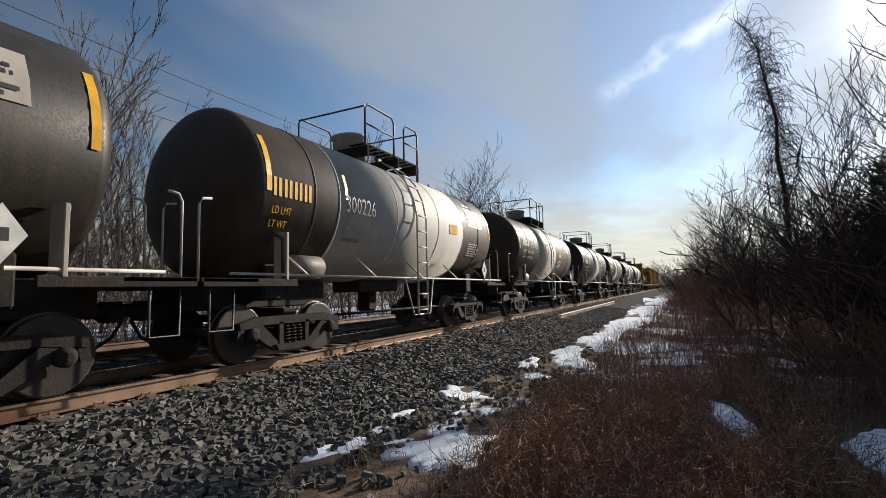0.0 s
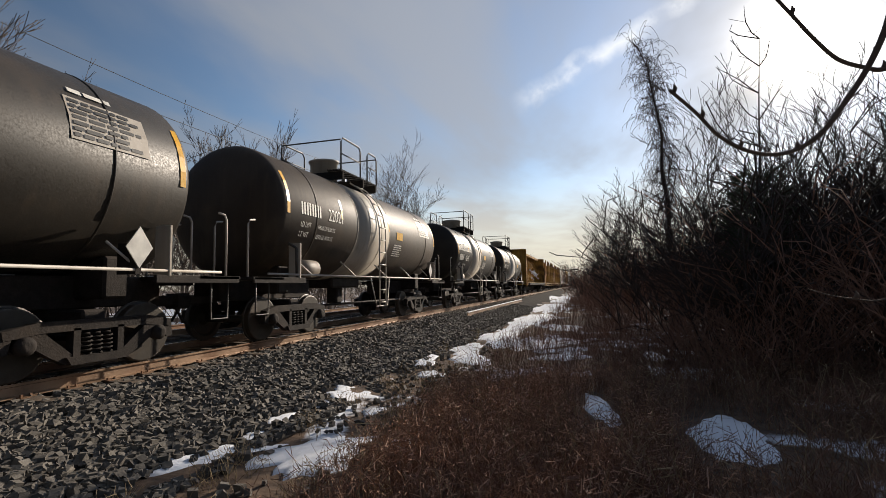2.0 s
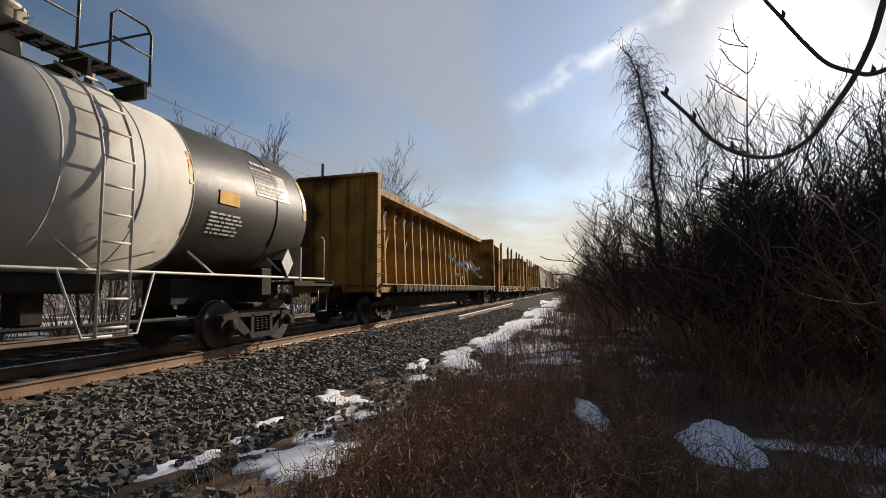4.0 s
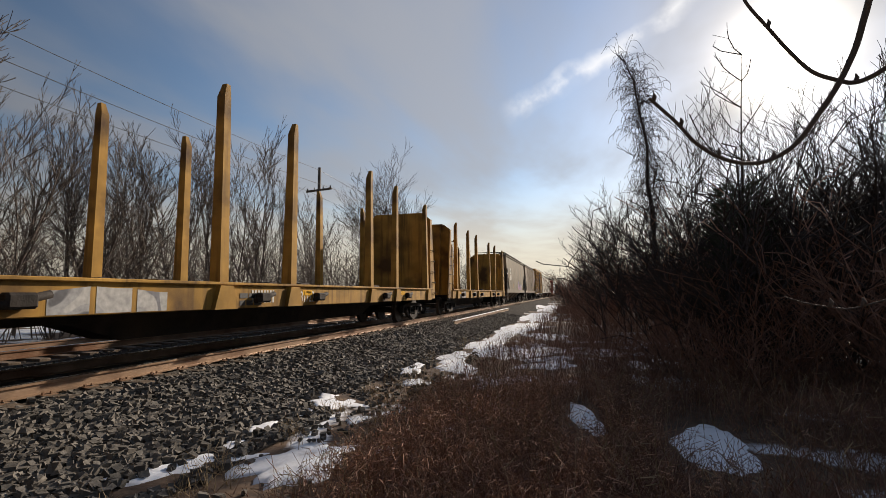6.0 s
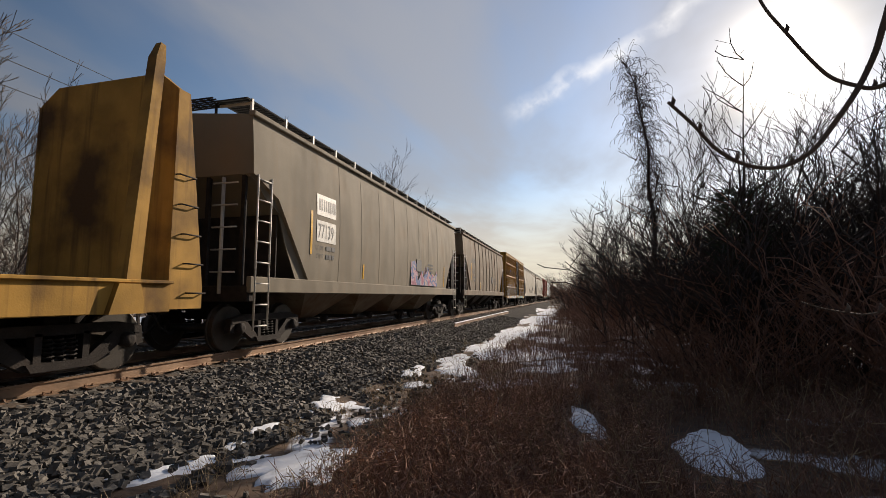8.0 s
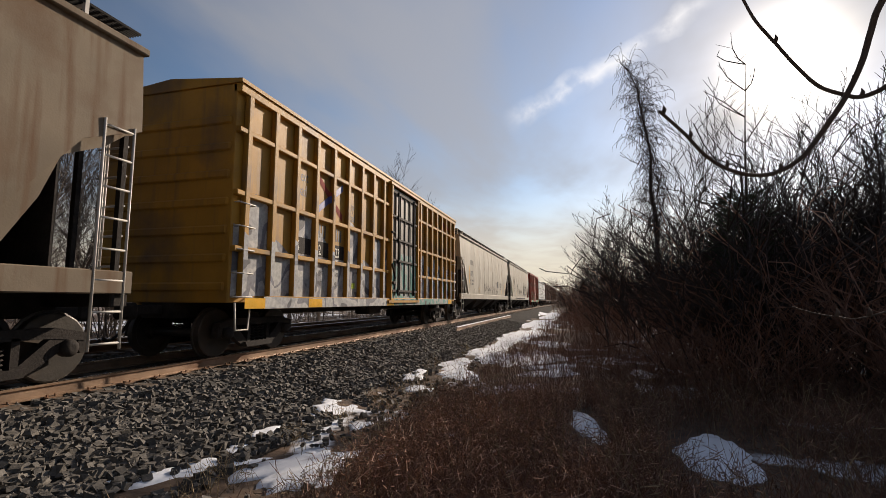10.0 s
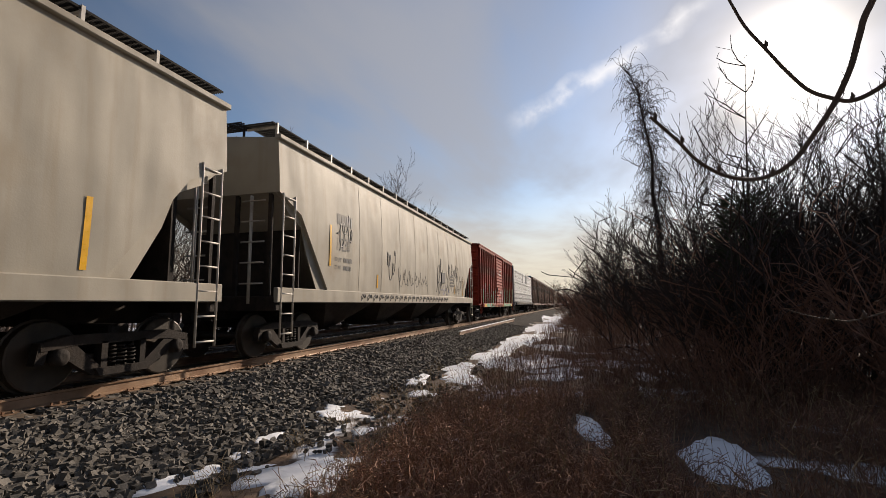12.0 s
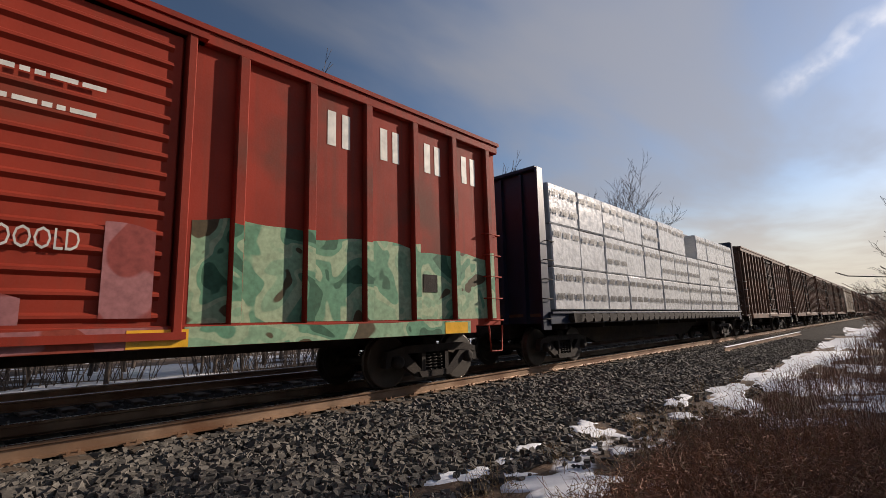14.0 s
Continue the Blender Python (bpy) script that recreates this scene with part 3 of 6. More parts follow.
def block_word(n, h, y, z, mat, car, on, name="owner_mark"):
    """An owner's mark as a row of plain letter-sized pairs of bars."""
    w = h * 0.62
    for i in range(n):
        a = y + i * w * 1.36
        frame_mark(a, a + w, z + h * 0.04, z + h * 0.96, mat, car, on, name)


def small_print(y, z, w, n, mat, car, on, h=0.05, gap=0.075, seed=0, name="fine_print"):
    rnd = random.Random(seed)
    rows = []
    for i in range(n):
        a, end = y, y + w * rnd.uniform(0.7, 1.0)
        while a < end:
            b = min(end, a + rnd.uniform(0.08, 0.3))
            rows.append((a, b, z - i * gap, z - i * gap + h))
            a = b + 0.04
    return bars(rows, mat, car, on, name)


def ladder(car, x, y, z0, z1, width=0.42, n=None, mat="rod", name="ladder", r=0.016):
    b = BM()
    for k in (-1, 1):
        tube(b, [(x, y + k * width / 2, z0), (x, y + k * width / 2, z1)], r * 1.3, 6)
    n = n or int((z1 - z0) / 0.36)
    for i in range(n):
        z = z0 + 0.08 + (z1 - z0 - 0.16) * i / max(1, n - 1)
        tube(b, [(x, y - width / 2, z), (x, y + width / 2, z)], r, 6)
    return part(name, b, M[mat], car)


# ---- tank car ----
def tank_car(length, shell, band, band_y, mark=None, number="", num_y=0.0, num_z=2.6, text_mat="white", label="", dome=0.0, big_word=0, radius=1.42, rods="rod", seed=1,
             num_size=0.42, ladder_y=None, load=("", "")):
    car = empty("tank_car")
    length -= 0.7
    tagged(car, label, "tank car", "freight train cars")
    rnd = random.Random(seed)
    zc, R, h = 2.72, radius, length / 2 - 1.05
    prof = [(-h, 0.02), (-h + 0.015, 0.5), (-h + 0.05, 0.9), (-h + 0.11, R - 0.26), (-h + 0.18, R - 0.12), (-h + 0.27, R - 0.035), (-h + 0.36, R)]
    b = BM()
    lathe(b, prof + [(-a, r) for a, r in prof[::-1]], "y", 56)
    shift(b, 0, 0, zc)
    part("tank_shell", b, M[shell], car)
    b = BM()
    y0, y1 = band_y
    lathe(b, [(y0, R - 0.02), (y0, R + 0.006), (y1, R + 0.006), (y1, R - 0.02)], "y", 56)
    shift(b, 0, 0, zc)
    for f in b.faces:
        f.smooth = len(f.verts) == 4
    part("painted_band", b, M[band], car, "pale painted band round the tank")
    # weld seams and insulation hoops
    ys = sorted([y0, y1, y0 + (y1 - y0) * 0.36, y0 + (y1 - y0) * 0.72, -h * 0.72, h * 0.74])
    for y in ys:
        b = BM()
        lathe(b, [(y - 0.02, R), (y - 0.012, R + 0.013), (y + 0.012, R + 0.013), (y + 0.02, R)], "y", 56)
        shift(b, 0, 0, zc)
        part("hoop", b, M[band if y0 <= y <= y1 else shell], car)
    # stub sills, end platforms, side running rail
    for k in (-1, 1):
        b = BM()
        box(b, -0.32, 0.32, k * (length / 2 - 2.6) - 1.9, k * (length / 2 - 2.6) + 1.9, 0.82, 1.28, 0.02)
        box(b, -0.9, 0.9, k * (length / 2 - 2.2) - 0.22, k * (length / 2 - 2.2) + 0.22, 0.95, 1.55, 0.04)
        part("sill", b, M["iron"], car)
    for k in (-1, 1):
        b = BM()
        box(b, -1.52, 1.52, k * (length / 2 - 0.62) - 0.55, k * (length / 2 - 0.62) + 0.55, 1.22, 1.28, 0.01)
        box(b, 1.46, 1.52, k * (length / 2 - 1.1) - 1.0, k * (length / 2 - 1.1) + 1.0, 1.16, 1.28, 0.01)
        box(b, -1.52, -1.46, k * (length / 2 - 1.1) - 1.0, k * (length / 2 - 1.1) + 1.0, 1.16, 1.28, 0.01)
        part("end_platform", b, M["iron"], car)
        b = BM()
        e = length / 2 - 0.2
        for x in (-1.3, -0.45, 0.55, 1.3):
            b = BM()
            tube(b, [(x, k * e, 1.26), (x, k * e, 2.25), (x, k * (e - 0.06), 2.34), (x, k * (e - 0.22), 2.36)], 0.02, 6)
            part("grab_iron", b, M[rods], car)
        b = BM()
        tube(b, [(1.42, k * (e - 0.1), 1.24), (1.42, k * (e - 0.1), 0.58), (1.42, k * (e - 0.55), 0.58), (1.42, k * (e - 0.55), 1.24)], 0.018, 6)
        part("sill_step", b, M["rod_dark"], car)
        b = BM()
        tube(b, [(1.46, k * (e - 1.6), 1.26), (1.44, k * (e - 1.6), 1.9), (1.3, k * (e - 1.5), 2.0)], 0.035, 6)
        part("brake_post", b, M["rod_dark"], car)
        b = BM()
        box(b, 1.25, 1.53, k * (e - 1.63) - 0.03, k * (e - 1.63) + 0.03, 1.26, 2.0, 0.01)
        part("bolster_brace", b, M["grey_band"], car)
    for x in (-1.5, 1.5):
        b = BM()
        tube(b, [(x, -length / 2 + 0.6, 1.34), (x, length / 2 - 0.6, 1.34)], 0.021, 8)
        for i in range(5):
            y = -length / 2 + 2.4 + (length - 4.8) * i / 4
            tube(b, [(x, y, 1.34), (x * 0.80, y - 0.3, 1.72)], 0.02, 6)
        part("side_handrail", b, M[rods], car)
    # ladder and crash gate at the centre
    ly = ladder_y if ladder_y is not None else (y0 + y1) / 2 + 0.2
    b = BM()
    for dy in (-0.26, 0.26):
        arc = [(1.58, ly + dy, 0.5), (1.58, ly + dy, 2.75)] + [((R + 0.14) * math.cos(t), ly + dy, zc + (R + 0.14) * math.sin(t)) for t in (0.3, 0.6, 0.9, 1.15)]
        tube(b, arc, 0.022, 6)
    for i in range(7):
        z = 0.62 + i * 0.36
        tube(b, [(1.58, ly - 0.26, z), (1.58, ly + 0.26, z)], 0.018, 6)
    for t in (0.28, 0.52, 0.76, 1.0):
        x, z = (R + 0.14) * math.cos(t), zc + (R + 0.14) * math.sin(t)
        tube(b, [(x, ly - 0.26, z), (x, ly + 0.26, z)], 0.018, 6)
    for dy in (-0.5, 0.5):
        tube(b, [(1.5, ly + dy * 1.6, 1.36), (1.56, ly + dy * 0.9, 0.52), (1.58, ly, 0.52)], 0.018, 6)
    part("side_ladder", b, M[rods], car)
    # top: grated walk, railing, manway
    b = BM()
    for x in (-0.95, 0.55):
        for i in range(9):
            box(b, x + i * 0.048, x + i * 0.048 + 0.012, ly - 1.65, ly + 1.2, zc + R + 0.12, zc + R + 0.16)
        for i in range(10):
            box(b, x, x + 0.40, ly - 1.6 + i * 0.3, ly - 1.58 + i * 0.3, zc + R + 0.105, zc + R + 0.155)
    for dy in (-1.5, 0, 1.05):
        box(b, -0.95, 0.97, ly + dy - 0.03, ly + dy + 0.03, zc + R - 0.12, zc + R + 0.11)
    part("top_walkway", b, M["grating"], car)["kind"] = "stuff"
    b = BM()
    zt = zc + R + 0.14
    for x in (-0.95, 0.95):
        for a, c in ((-1.6, -0.2), (0.35, 1.15)):
            b = BM()
            tube(b, [(x, ly + a, zt), (x, ly + a, zt + 0.78), (x, ly + a + 0.12, zt + 0.9), (x, ly + c - 0.12, zt + 0.9), (x, ly + c, zt + 0.78), (x, ly + c, zt)], 0.024, 6)
            hoop = part("top_railing", b, M["rod_dark"], car)
            b = BM()
            tube(b, [(x, ly + a, zt + 0.45), (x, ly + c, zt + 0.45)], 0.018, 6)
            part("middle_rail", b, M["rod_dark"], hoop)
    for y in (-1.6, 1.15):
        b = BM()
        tube(b, [(-0.95, ly + y, zt + 0.84), (0.95, ly + y, zt + 0.84)], 0.02, 6)
        part("end_rail", b, M["rod_dark"], car)
    b = BM()
    rr = 0.40 + dome
    lathe(b, [(zc + R - 0.1, rr), (zc + R + 0.48, rr), (zc + R + 0.50, rr + 0.05), (zc + R + 0.55, rr + 0.05), (zc + R + 0.60, rr * 0.6), (zc + R + 0.63, 0.08)], "z", 22)
    shift(b, 0.1, ly - 0.95, 0)
    part("manway_housing", b, M["grey_band"], car, "round manway housing on top of the tank")
    b = BM()
    for dy in (0.35, 0.75):
        lb = [(0.15, ly + dy, zc + R - 0.05), (0.15, ly + dy, zc + R + 0.42)]
        tube(b, lb, [0.09, 0.06], 8)
    part("valve", b, M["rod_dark"], car)
    # brake cylinder, bottom outlet
    b = BM()
    lathe(b, [(-0.42, 0.1), (-0.38, 0.2), (0.38, 0.2), (0.42, 0.1)], "y", 16)
    shift(b, 1.15, -length / 2 + 2.75, 1.5)
    # grey in place of iron: the light on the cylinder is in its colour
    part("brake_cylinder", b, M["door_grey"], car, "brake cylinder in grey, as if lit")
    b = BM()
    box(b, -0.4, 0.4, ly - 1.0, ly + 1.0, 1.05, 1.34, 0.05)
    box(b, -0.18, 0.18, ly - 0.2, ly + 0.2, 0.6, 1.1, 0.04)
    tube(b, [(0.8, -length / 2 + 4.2, 0.62), (0.8, length / 2 - 4.2, 0.62)], 0.03, 6)
    part("bottom_outlet", b, M["iron"], car)
    # reflective stripes and stencils on both sides of the tank
    on = round_on(R + 0.012, zc)
    st = [(-h + 0.38, -h + 0.5), (h - 0.5, h - 0.38)]
    for a, c in st:
        bars([(a, c, zc - 0.1, zc + 0.85)], M["yellow"], car, on, "reflective_stripe")
    bars([(num_y + 2.0, num_y + 2.1, zc + 0.05, zc + 0.55)], M["yellow"], car, on, "reflective_stripe")
    bars([(y1 - 0.1, y1, zc + 0.05, zc + 0.6)], M["yellow"], car, on, "reflective_stripe")
    tm = M[text_mat]
    if mark:
        block_word(mark, num_size * 0.72, num_y - 0.1, num_z, tm, car, on)
    if number:
        lettering(number, num_size, num_y + 1.25, num_z, tm, car, on, "car_number")
    if big_word:
        block_word(big_word, 0.62, num_y - 0.3, num_z + 0.46, tm, car, on, "painted_company_word")
    lettering("LD LMT", 0.17, num_y - 0.1, num_z - 0.26, tm, car, on)
    lettering("LT WT", 0.17, num_y - 0.1, num_z - 0.48, tm, car, on)
    for i in (0, 1):
        if load[i]:
            lettering(load[i], 0.15, num_y + 0.72, num_z - 0.26 - 0.22 * i, tm, car, on, squeeze=0.72)
    small_print(y1 + 0.5, zc - 0.35, 1.0, 6, M["white"] if shell != "white_tank" else tm, car, on, 0.035, 0.07, seed + 2)
    # test-data panel near the far end
    py = h - 2.4
    bars([(py - 0.02, py + 1.27, zc + 0.18, zc + 0.78)], M["grey_band"], car, on, "data_panel")
    on2 = round_on(R + 0.016, zc)
    small_print(py + 0.03, zc + 0.70, 1.15, 7, M["dark_text"], car, on2, 0.05, 0.08, seed + 5)
    small_print(py + 0.1, zc + 0.88, 0.8, 1, M["white"], car, on2, 0.08, 0.1, seed + 7)
    bars([(y1 - 1.1 if y1 - y0 > 5 else y1 + 0.7, (y1 - 1.1 if y1 - y0 > 5 else y1 + 0.7) + 0.6, zc - 0.15, zc + 0.1)], M["yellow"], car, on2, "yellow_notice")
    # diamond placard on its holder
    b = BM()
    prism(b, [(py + 1.0, 1.36), (py + 1.24, 1.64), (py + 1.0, 1.92), (py + 0.76, 1.64)], 1.53, 1.545)
    part("placard", b, M["white"], car, "white diamond hazard placard")
    b = BM()
    box(b, 1.2, 1.53, py + 0.95, py + 1.05, 1.28, 1.7)
    part("placard_holder", b, M["iron"], car)
    if seed % 2:
        b = BM()
        prism(b, [(py + 0.93, 1.58), (py + 1.07, 1.58), (py + 1.07, 1.70), (py + 0.93, 1.70)], 1.546, 1.549)
        part("placard_figures", b, M["dark_text"], car)
    # writing on the tank head, as bars
    b = BM()
    prism_y = -h + 0.02
    for i, (x0, x1) in enumerate(((-0.5, 0.3), (-0.42, 0.1))):
        box(b, x0, x1, prism_y - 0.012 + 0.10, prism_y + 0.12, zc + 0.55 - i * 0.16, zc + 0.64 - i * 0.16)
    part("head_marking", b, M["white"], car)
    add_trucks(car, (-(length / 2 - 2.6), length / 2 - 2.6), length / 2 - 0.2)
    return car


# ---- covered hopper ----
def hopper_car(length, paint, number, label, seed=1, tags=(), plate=False, ribs=0):
    car = empty("covered_hopper")
    length -= 0.7
    tagged(car, label, "hopper car", "freight train cars")
    H = length / 2
    rnd = random.Random(seed)
    zt = 4.50
    # body: stations along the car, the ends slope up to the roof
    st = [(-H + 0.35, 3.35), (-H + 1.3, 3.0), (-H + 2.9, 1.3)]
    n = 9
    inner = [(-H + 2.9 + (2 * H - 5.8) * i / n, 1.3) for i in range(1, n)]
    st = st + inner + [(H - 2.9, 1.3), (H - 1.3, 3.0), (H - 0.35, 3.35)]
    b = BM()
    rings = []
    for y, zb in st:
        ring = []
        for s in (1, -1):
            side = []
            for t in (0, 0.25, 0.5, 0.75, 1.0):
                z = zb + (zt - zb) * t
                g = (z - 1.3) / (zt - 1.3)
                x = 1.50 + 0.075 * math.sin(math.pi * min(1, g * 0.9 + 0.05)) - 0.05 * g
                side.append((s * x, y, z))
            ring += side if s == 1 else side[::-1]
        mid = len(ring) // 2
        ring.insert(mid, (0, y, zt + 0.16))
        rings.append([b.verts.new(p) for p in ring])
    for p, q in zip(rings, rings[1:]):
        for k in range(len(p)):
            f = b.faces.new((p[k], p[(k + 1) % len(p)], q[(k + 1) % len(p)], q[k]))
            f.smooth = True
    b.faces.new(rings[0][::-1])
    b.faces.new(rings[-1])
    bmesh.ops.recalc_face_normals(b, faces=b.faces)
    for e in b.edges:
        if len(e.link_faces) == 2 and e.calc_face_angle(0) > 0.5:
            e.smooth = False
    part("hopper_body", b, M[paint], car)
    # side sheet corner: rounded cut above the end ladders
    for k in (-1, 1):
        for x in (-1, 1):
            b = BM()
            pts = [(k * (H - 0.36), 3.3), (k * (H - 0.36), 4.40), (k * (H - 2.6), 4.40), (k * (H - 2.9), 1.4), (k * (H - 2.3), 1.42), (k * (H - 1.75), 2.2), (k * (H - 1.5), 2.75), (k * (H - 0.9), 3.0), (k * (H - 0.55), 3.25)]
            prism(b, pts if k * x > 0 else pts[::-1], x * 1.425, x * 1.447)
            part("end_gusset", b, M[paint], car)
    # upright welds
    for i in range(1, n):
        y = -H + 2.9 + (2 * H - 5.8) * i / n
        for x in (-1, 1):
            b = BM()
            pts = []
            for t in (0, 0.25, 0.5, 0.75, 1.0):
                z = 1.3 + (zt - 1.3) * t
                g = t
                pts.append((x * (1.502 + 0.075 * math.sin(math.pi * min(1, g * 0.9 + 0.05)) - 0.05 * g), y, z))
            tube(b, pts, 0.003 if not ribs else 0.03, 5)
            part("side_seam", b, M[paint], car)
    # roof edge, side sill, end sill
    for x in (-1, 1):
        b = BM()
        box(b, min(x * 1.40, x * 1.54), max(x * 1.40, x * 1.54), -H + 0.3, H - 0.3, zt - 0.04, zt + 0.06, 0.015)
        part("roof_edge", b, M[paint], car)
        b = BM()
        box(b, min(x * 1.46, x * 1.56), max(x * 1.46, x * 1.56), -H + 0.35, H - 0.35, 1.12, 1.42, 0.015)
        part("side_sill", b, M[paint], car)
    for k in (-1, 1):
        b = BM()
        box(b, -1.5, 1.5, k * (H - 0.5) - 0.15, k * (H - 0.5) + 0.15, 0.95, 1.25, 0.02)
        part("end_sill", b, M["iron"], car)
        b = BM()
        box(b, -0.3, 0.3, k * (H - 1.6) - 1.2, k * (H - 1.6) + 1.2, 0.8, 1.2)
        part("draft_sill", b, M["iron"], car)
        b = BM()
        box(b, -1.45, 1.45, k * (H - 1.7) - 1.0, k * (H - 1.7) + 1.0, 1.26, 1.32)
        part("end_floor", b, M["iron"], car)
        # added dark plate, no real part: shuts the see-through end recess so it stays dark
        b = BM()
        box(b, -1.41, 1.41, k * (H - 1.5) - 0.02, k * (H - 1.5) + 0.02, 1.32, 2.72)
        part("end_bulkhead", b, M["iron"], car)
        for x in (-1.3, -0.5, 0.5, 1.3):
            b = BM()
            box(b, x - 0.04, x + 0.04, k * (H - 0.42) - 0.04, k * (H - 0.42) + 0.04, 1.2, 3.4)
            part("end_post", b, M["iron"], car)
    # discharge bays
    for i in range(4):
        y = -H + 2.9 + (2 * H - 5.8) * (i + 0.5) / 4
        w = (2 * H - 5.8) / 8 - 0.06
        b = BM()
        top = [b.verts.new((sx * 1.4, y + sy * w, 1.28)) for sx, sy in ((-1, -1), (1, -1), (1, 1), (-1, 1))]
        bot = [b.verts.new((sx * 0.55, y + sy * 0.35, 0.48)) for sx, sy in ((-1, -1), (1, -1), (1, 1), (-1, 1))]
        for k in range(4):
            b.faces.new((top[k], top[(k + 1) % 4], bot[(k + 1) % 4], bot[k]))
        b.faces.new(bot[::-1])
        b.faces.new(top)
        bmesh.ops.recalc_face_normals(b, faces=b.faces)
        part("discharge_bay", b, M["iron"] if paint != "hopper" else M["hopper_rust"], car)
        b = BM()
        box(b, -0.75, 0.75, y - 0.4, y + 0.4, 0.40, 0.50, 0.02)
        lathe(b, [(0.72, 0.05), (0.80, 0.10), (0.9, 0.10), (0.95, 0.05)], "x", 10)
        for v in b.verts:
            if abs(v.co.z) < 0.15 and abs(v.co.y) < 0.15 and v.co.x > 0.7 and v.co.z < 0.39:
                v.co.y += y + 0.5
                v.co.z += 0.46
        part("outlet_gate", b, M["iron"], car)
    # running board on the roof: bearing bars and cross bars on brackets
    b = BM()
    z = zt + 0.30
    for i in range(16):
        x = 0.66 + i * 0.045
        box(b, x, x + 0.012, -H + 0.3, H - 0.3, z, z + 0.035)
    for i in range(int((length - 0.6) / 0.12)):
        y = -H + 0.3 + i * 0.12
        box(b, 0.72, 1.33, y, y + 0.012, z + 0.004, z + 0.031)
    part("running_board", b, M["grating"], car, "dark open grating along the roof")
    b = BM()
    box(b, 1.31, 1.36, -0.03, 0.03, zt, z + 0.06)
    box(b, 0.6, 1.36, -0.015, 0.015, z - 0.05, z)
    br = part("board_bracket", b, M["rod"], car)
    br.matrix_basis = pose(0, -H + 0.5, 0)
    for i in range(1, int(length / 1.35)):
        again(br, car, pose(0, -H + 0.5 + i * 1.35, 0))
    for k in (-1, 1):
        b = BM()
        for i in range(6):
            box(b, -1.3, 0.72, k * (H - 0.35) - 0.26 + i * 0.10, k * (H - 0.35) - 0.24 + i * 0.10, z, z + 0.03)
        for i in range(12):
            box(b, -1.3 + i * 0.17, -1.28 + i * 0.17, k * (H - 0.35) - 0.26, k * (H - 0.35) + 0.26, z, z + 0.03)
        for x in (-1.2, -0.3, 0.6):
            box(b, x - 0.02, x + 0.02, k * (H - 0.38) - 0.02, k * (H - 0.38) + 0.02, zt, z)
        part("end_running_board", b, M["grating"], car)
        ladder(car, 1.55, k * (H - 0.75), 0.42, 3.35, 0.5)
        ladder(car, 0.9, k * (H - 0.32), 1.1, 3.3, 0.05, 6, name="end_ladder")
        for i in range(5):
            b = BM()
            zz = 1.5 + i * 0.42
            tube(b, [(0.7, k * (H - 0.28), zz), (1.25, k * (H - 0.28), zz)], 0.016, 6)
            part("grab_iron", b, M["rod"], car)
    for i in range(4):
        y = -H + 3 + (2 * H - 6) * (i + 0.5) / 4
        b = BM()
        lathe(b, [(zt + 0.1, 0.38), (zt + 0.3, 0.38), (zt + 0.36, 0.30)], "z", 14)
        shift(b, 0, y, 0)
        part("roof_hatch", b, M[paint], car)
    # stencils
    def on_side(lift):
        def on(z):
            g = max(0.0, min(1.0, (z - 1.3) / (zt - 1.3)))
            return (1.502 + 0.075 * math.sin(math.pi * min(1, g * 0.9 + 0.05)) - 0.05 * g + lift, z)
        return on

    on = on_side(0.005)
    yb = -H + 3.1
    if plate:
        for i in range(2):
            bars([(yb, yb + 1.1, 2.95 - i * 0.62, 3.45 - i * 0.62)], M["white"], car, on, "white_patch")
        on = on_side(0.009)
    block_word(4, 0.3, yb + 0.12, 3.06, M["dark_text"], car, on)
    lettering(number, 0.48, yb + 0.06, 2.42, M["dark_text"], car, on, "car_number", 0.75)
    lettering("LD LMT", 0.15, yb, 2.14, M["dark_text"], car, on)
    small_print(yb + 0.55, 2.14, 0.7, 1, M["dark_text"], car, on, 0.11, seed=seed)
    lettering("LT WT", 0.15, yb, 1.94, M["dark_text"], car, on)
    small_print(yb + 0.55, 1.94, 0.6, 1, M["dark_text"], car, on, 0.11, seed=seed + 3)
    for row in ((yb - 0.32, yb - 0.22, 2.0, 3.0), (yb + 3.1, yb + 3.2, 1.55, 1.95), (H - 5.2, H - 5.1, 1.55, 1.95), (H - 3.2, H - 3.1, 1.5, 2.4)):
        bars([row], M["yellow"], car, on_side(0.006), "reflective_stripe")
    small_print(H - 6.2, 2.3, 0.9, 4, M["dark_text"], car, on_side(0.006), 0.08, 0.14, seed + 4)
    b = BM()
    prism(b, [(H - 8.0, 2.0), (H - 7.3, 2.0), (H - 7.3, 2.45), (H - 8.0, 2.45)], 1.54, 1.572)
    part("data_panel", b, M["dark_text"], car)
    # scrawled spray paint as bent strokes
    for i, (y, z, w, hgt, c) in enumerate(tags):
        b = BM()
        pts = []
        for j in range(int(70 * w) + 20):
            t = j / (int(70 * w) + 19)
            ph = t * w * 24 + i
            pts.append((1.60, y + w * t + 0.10 * math.sin(ph + 1.3) + 0.05 * math.sin(ph * 0.51), z + hgt * (0.45 + 0.3 * math.sin(ph) + 0.25 * math.sin(ph * 0.37 + i)) + rnd.uniform(-0.012, 0.012)))
        tube(b, pts, 0.012 + 0.01 * (hgt > 0.7), 4)
        for v in b.verts:
            v.co.x = on_side(0.004)(v.co.z)[0] + (v.co.x - 1.60) * 0.2
        part("spray_scrawl", b, M[c], car)["kind"] = "stuff"
    add_trucks(car, (-(H - 1.9), H - 1.9), H - 0.15)
    return car


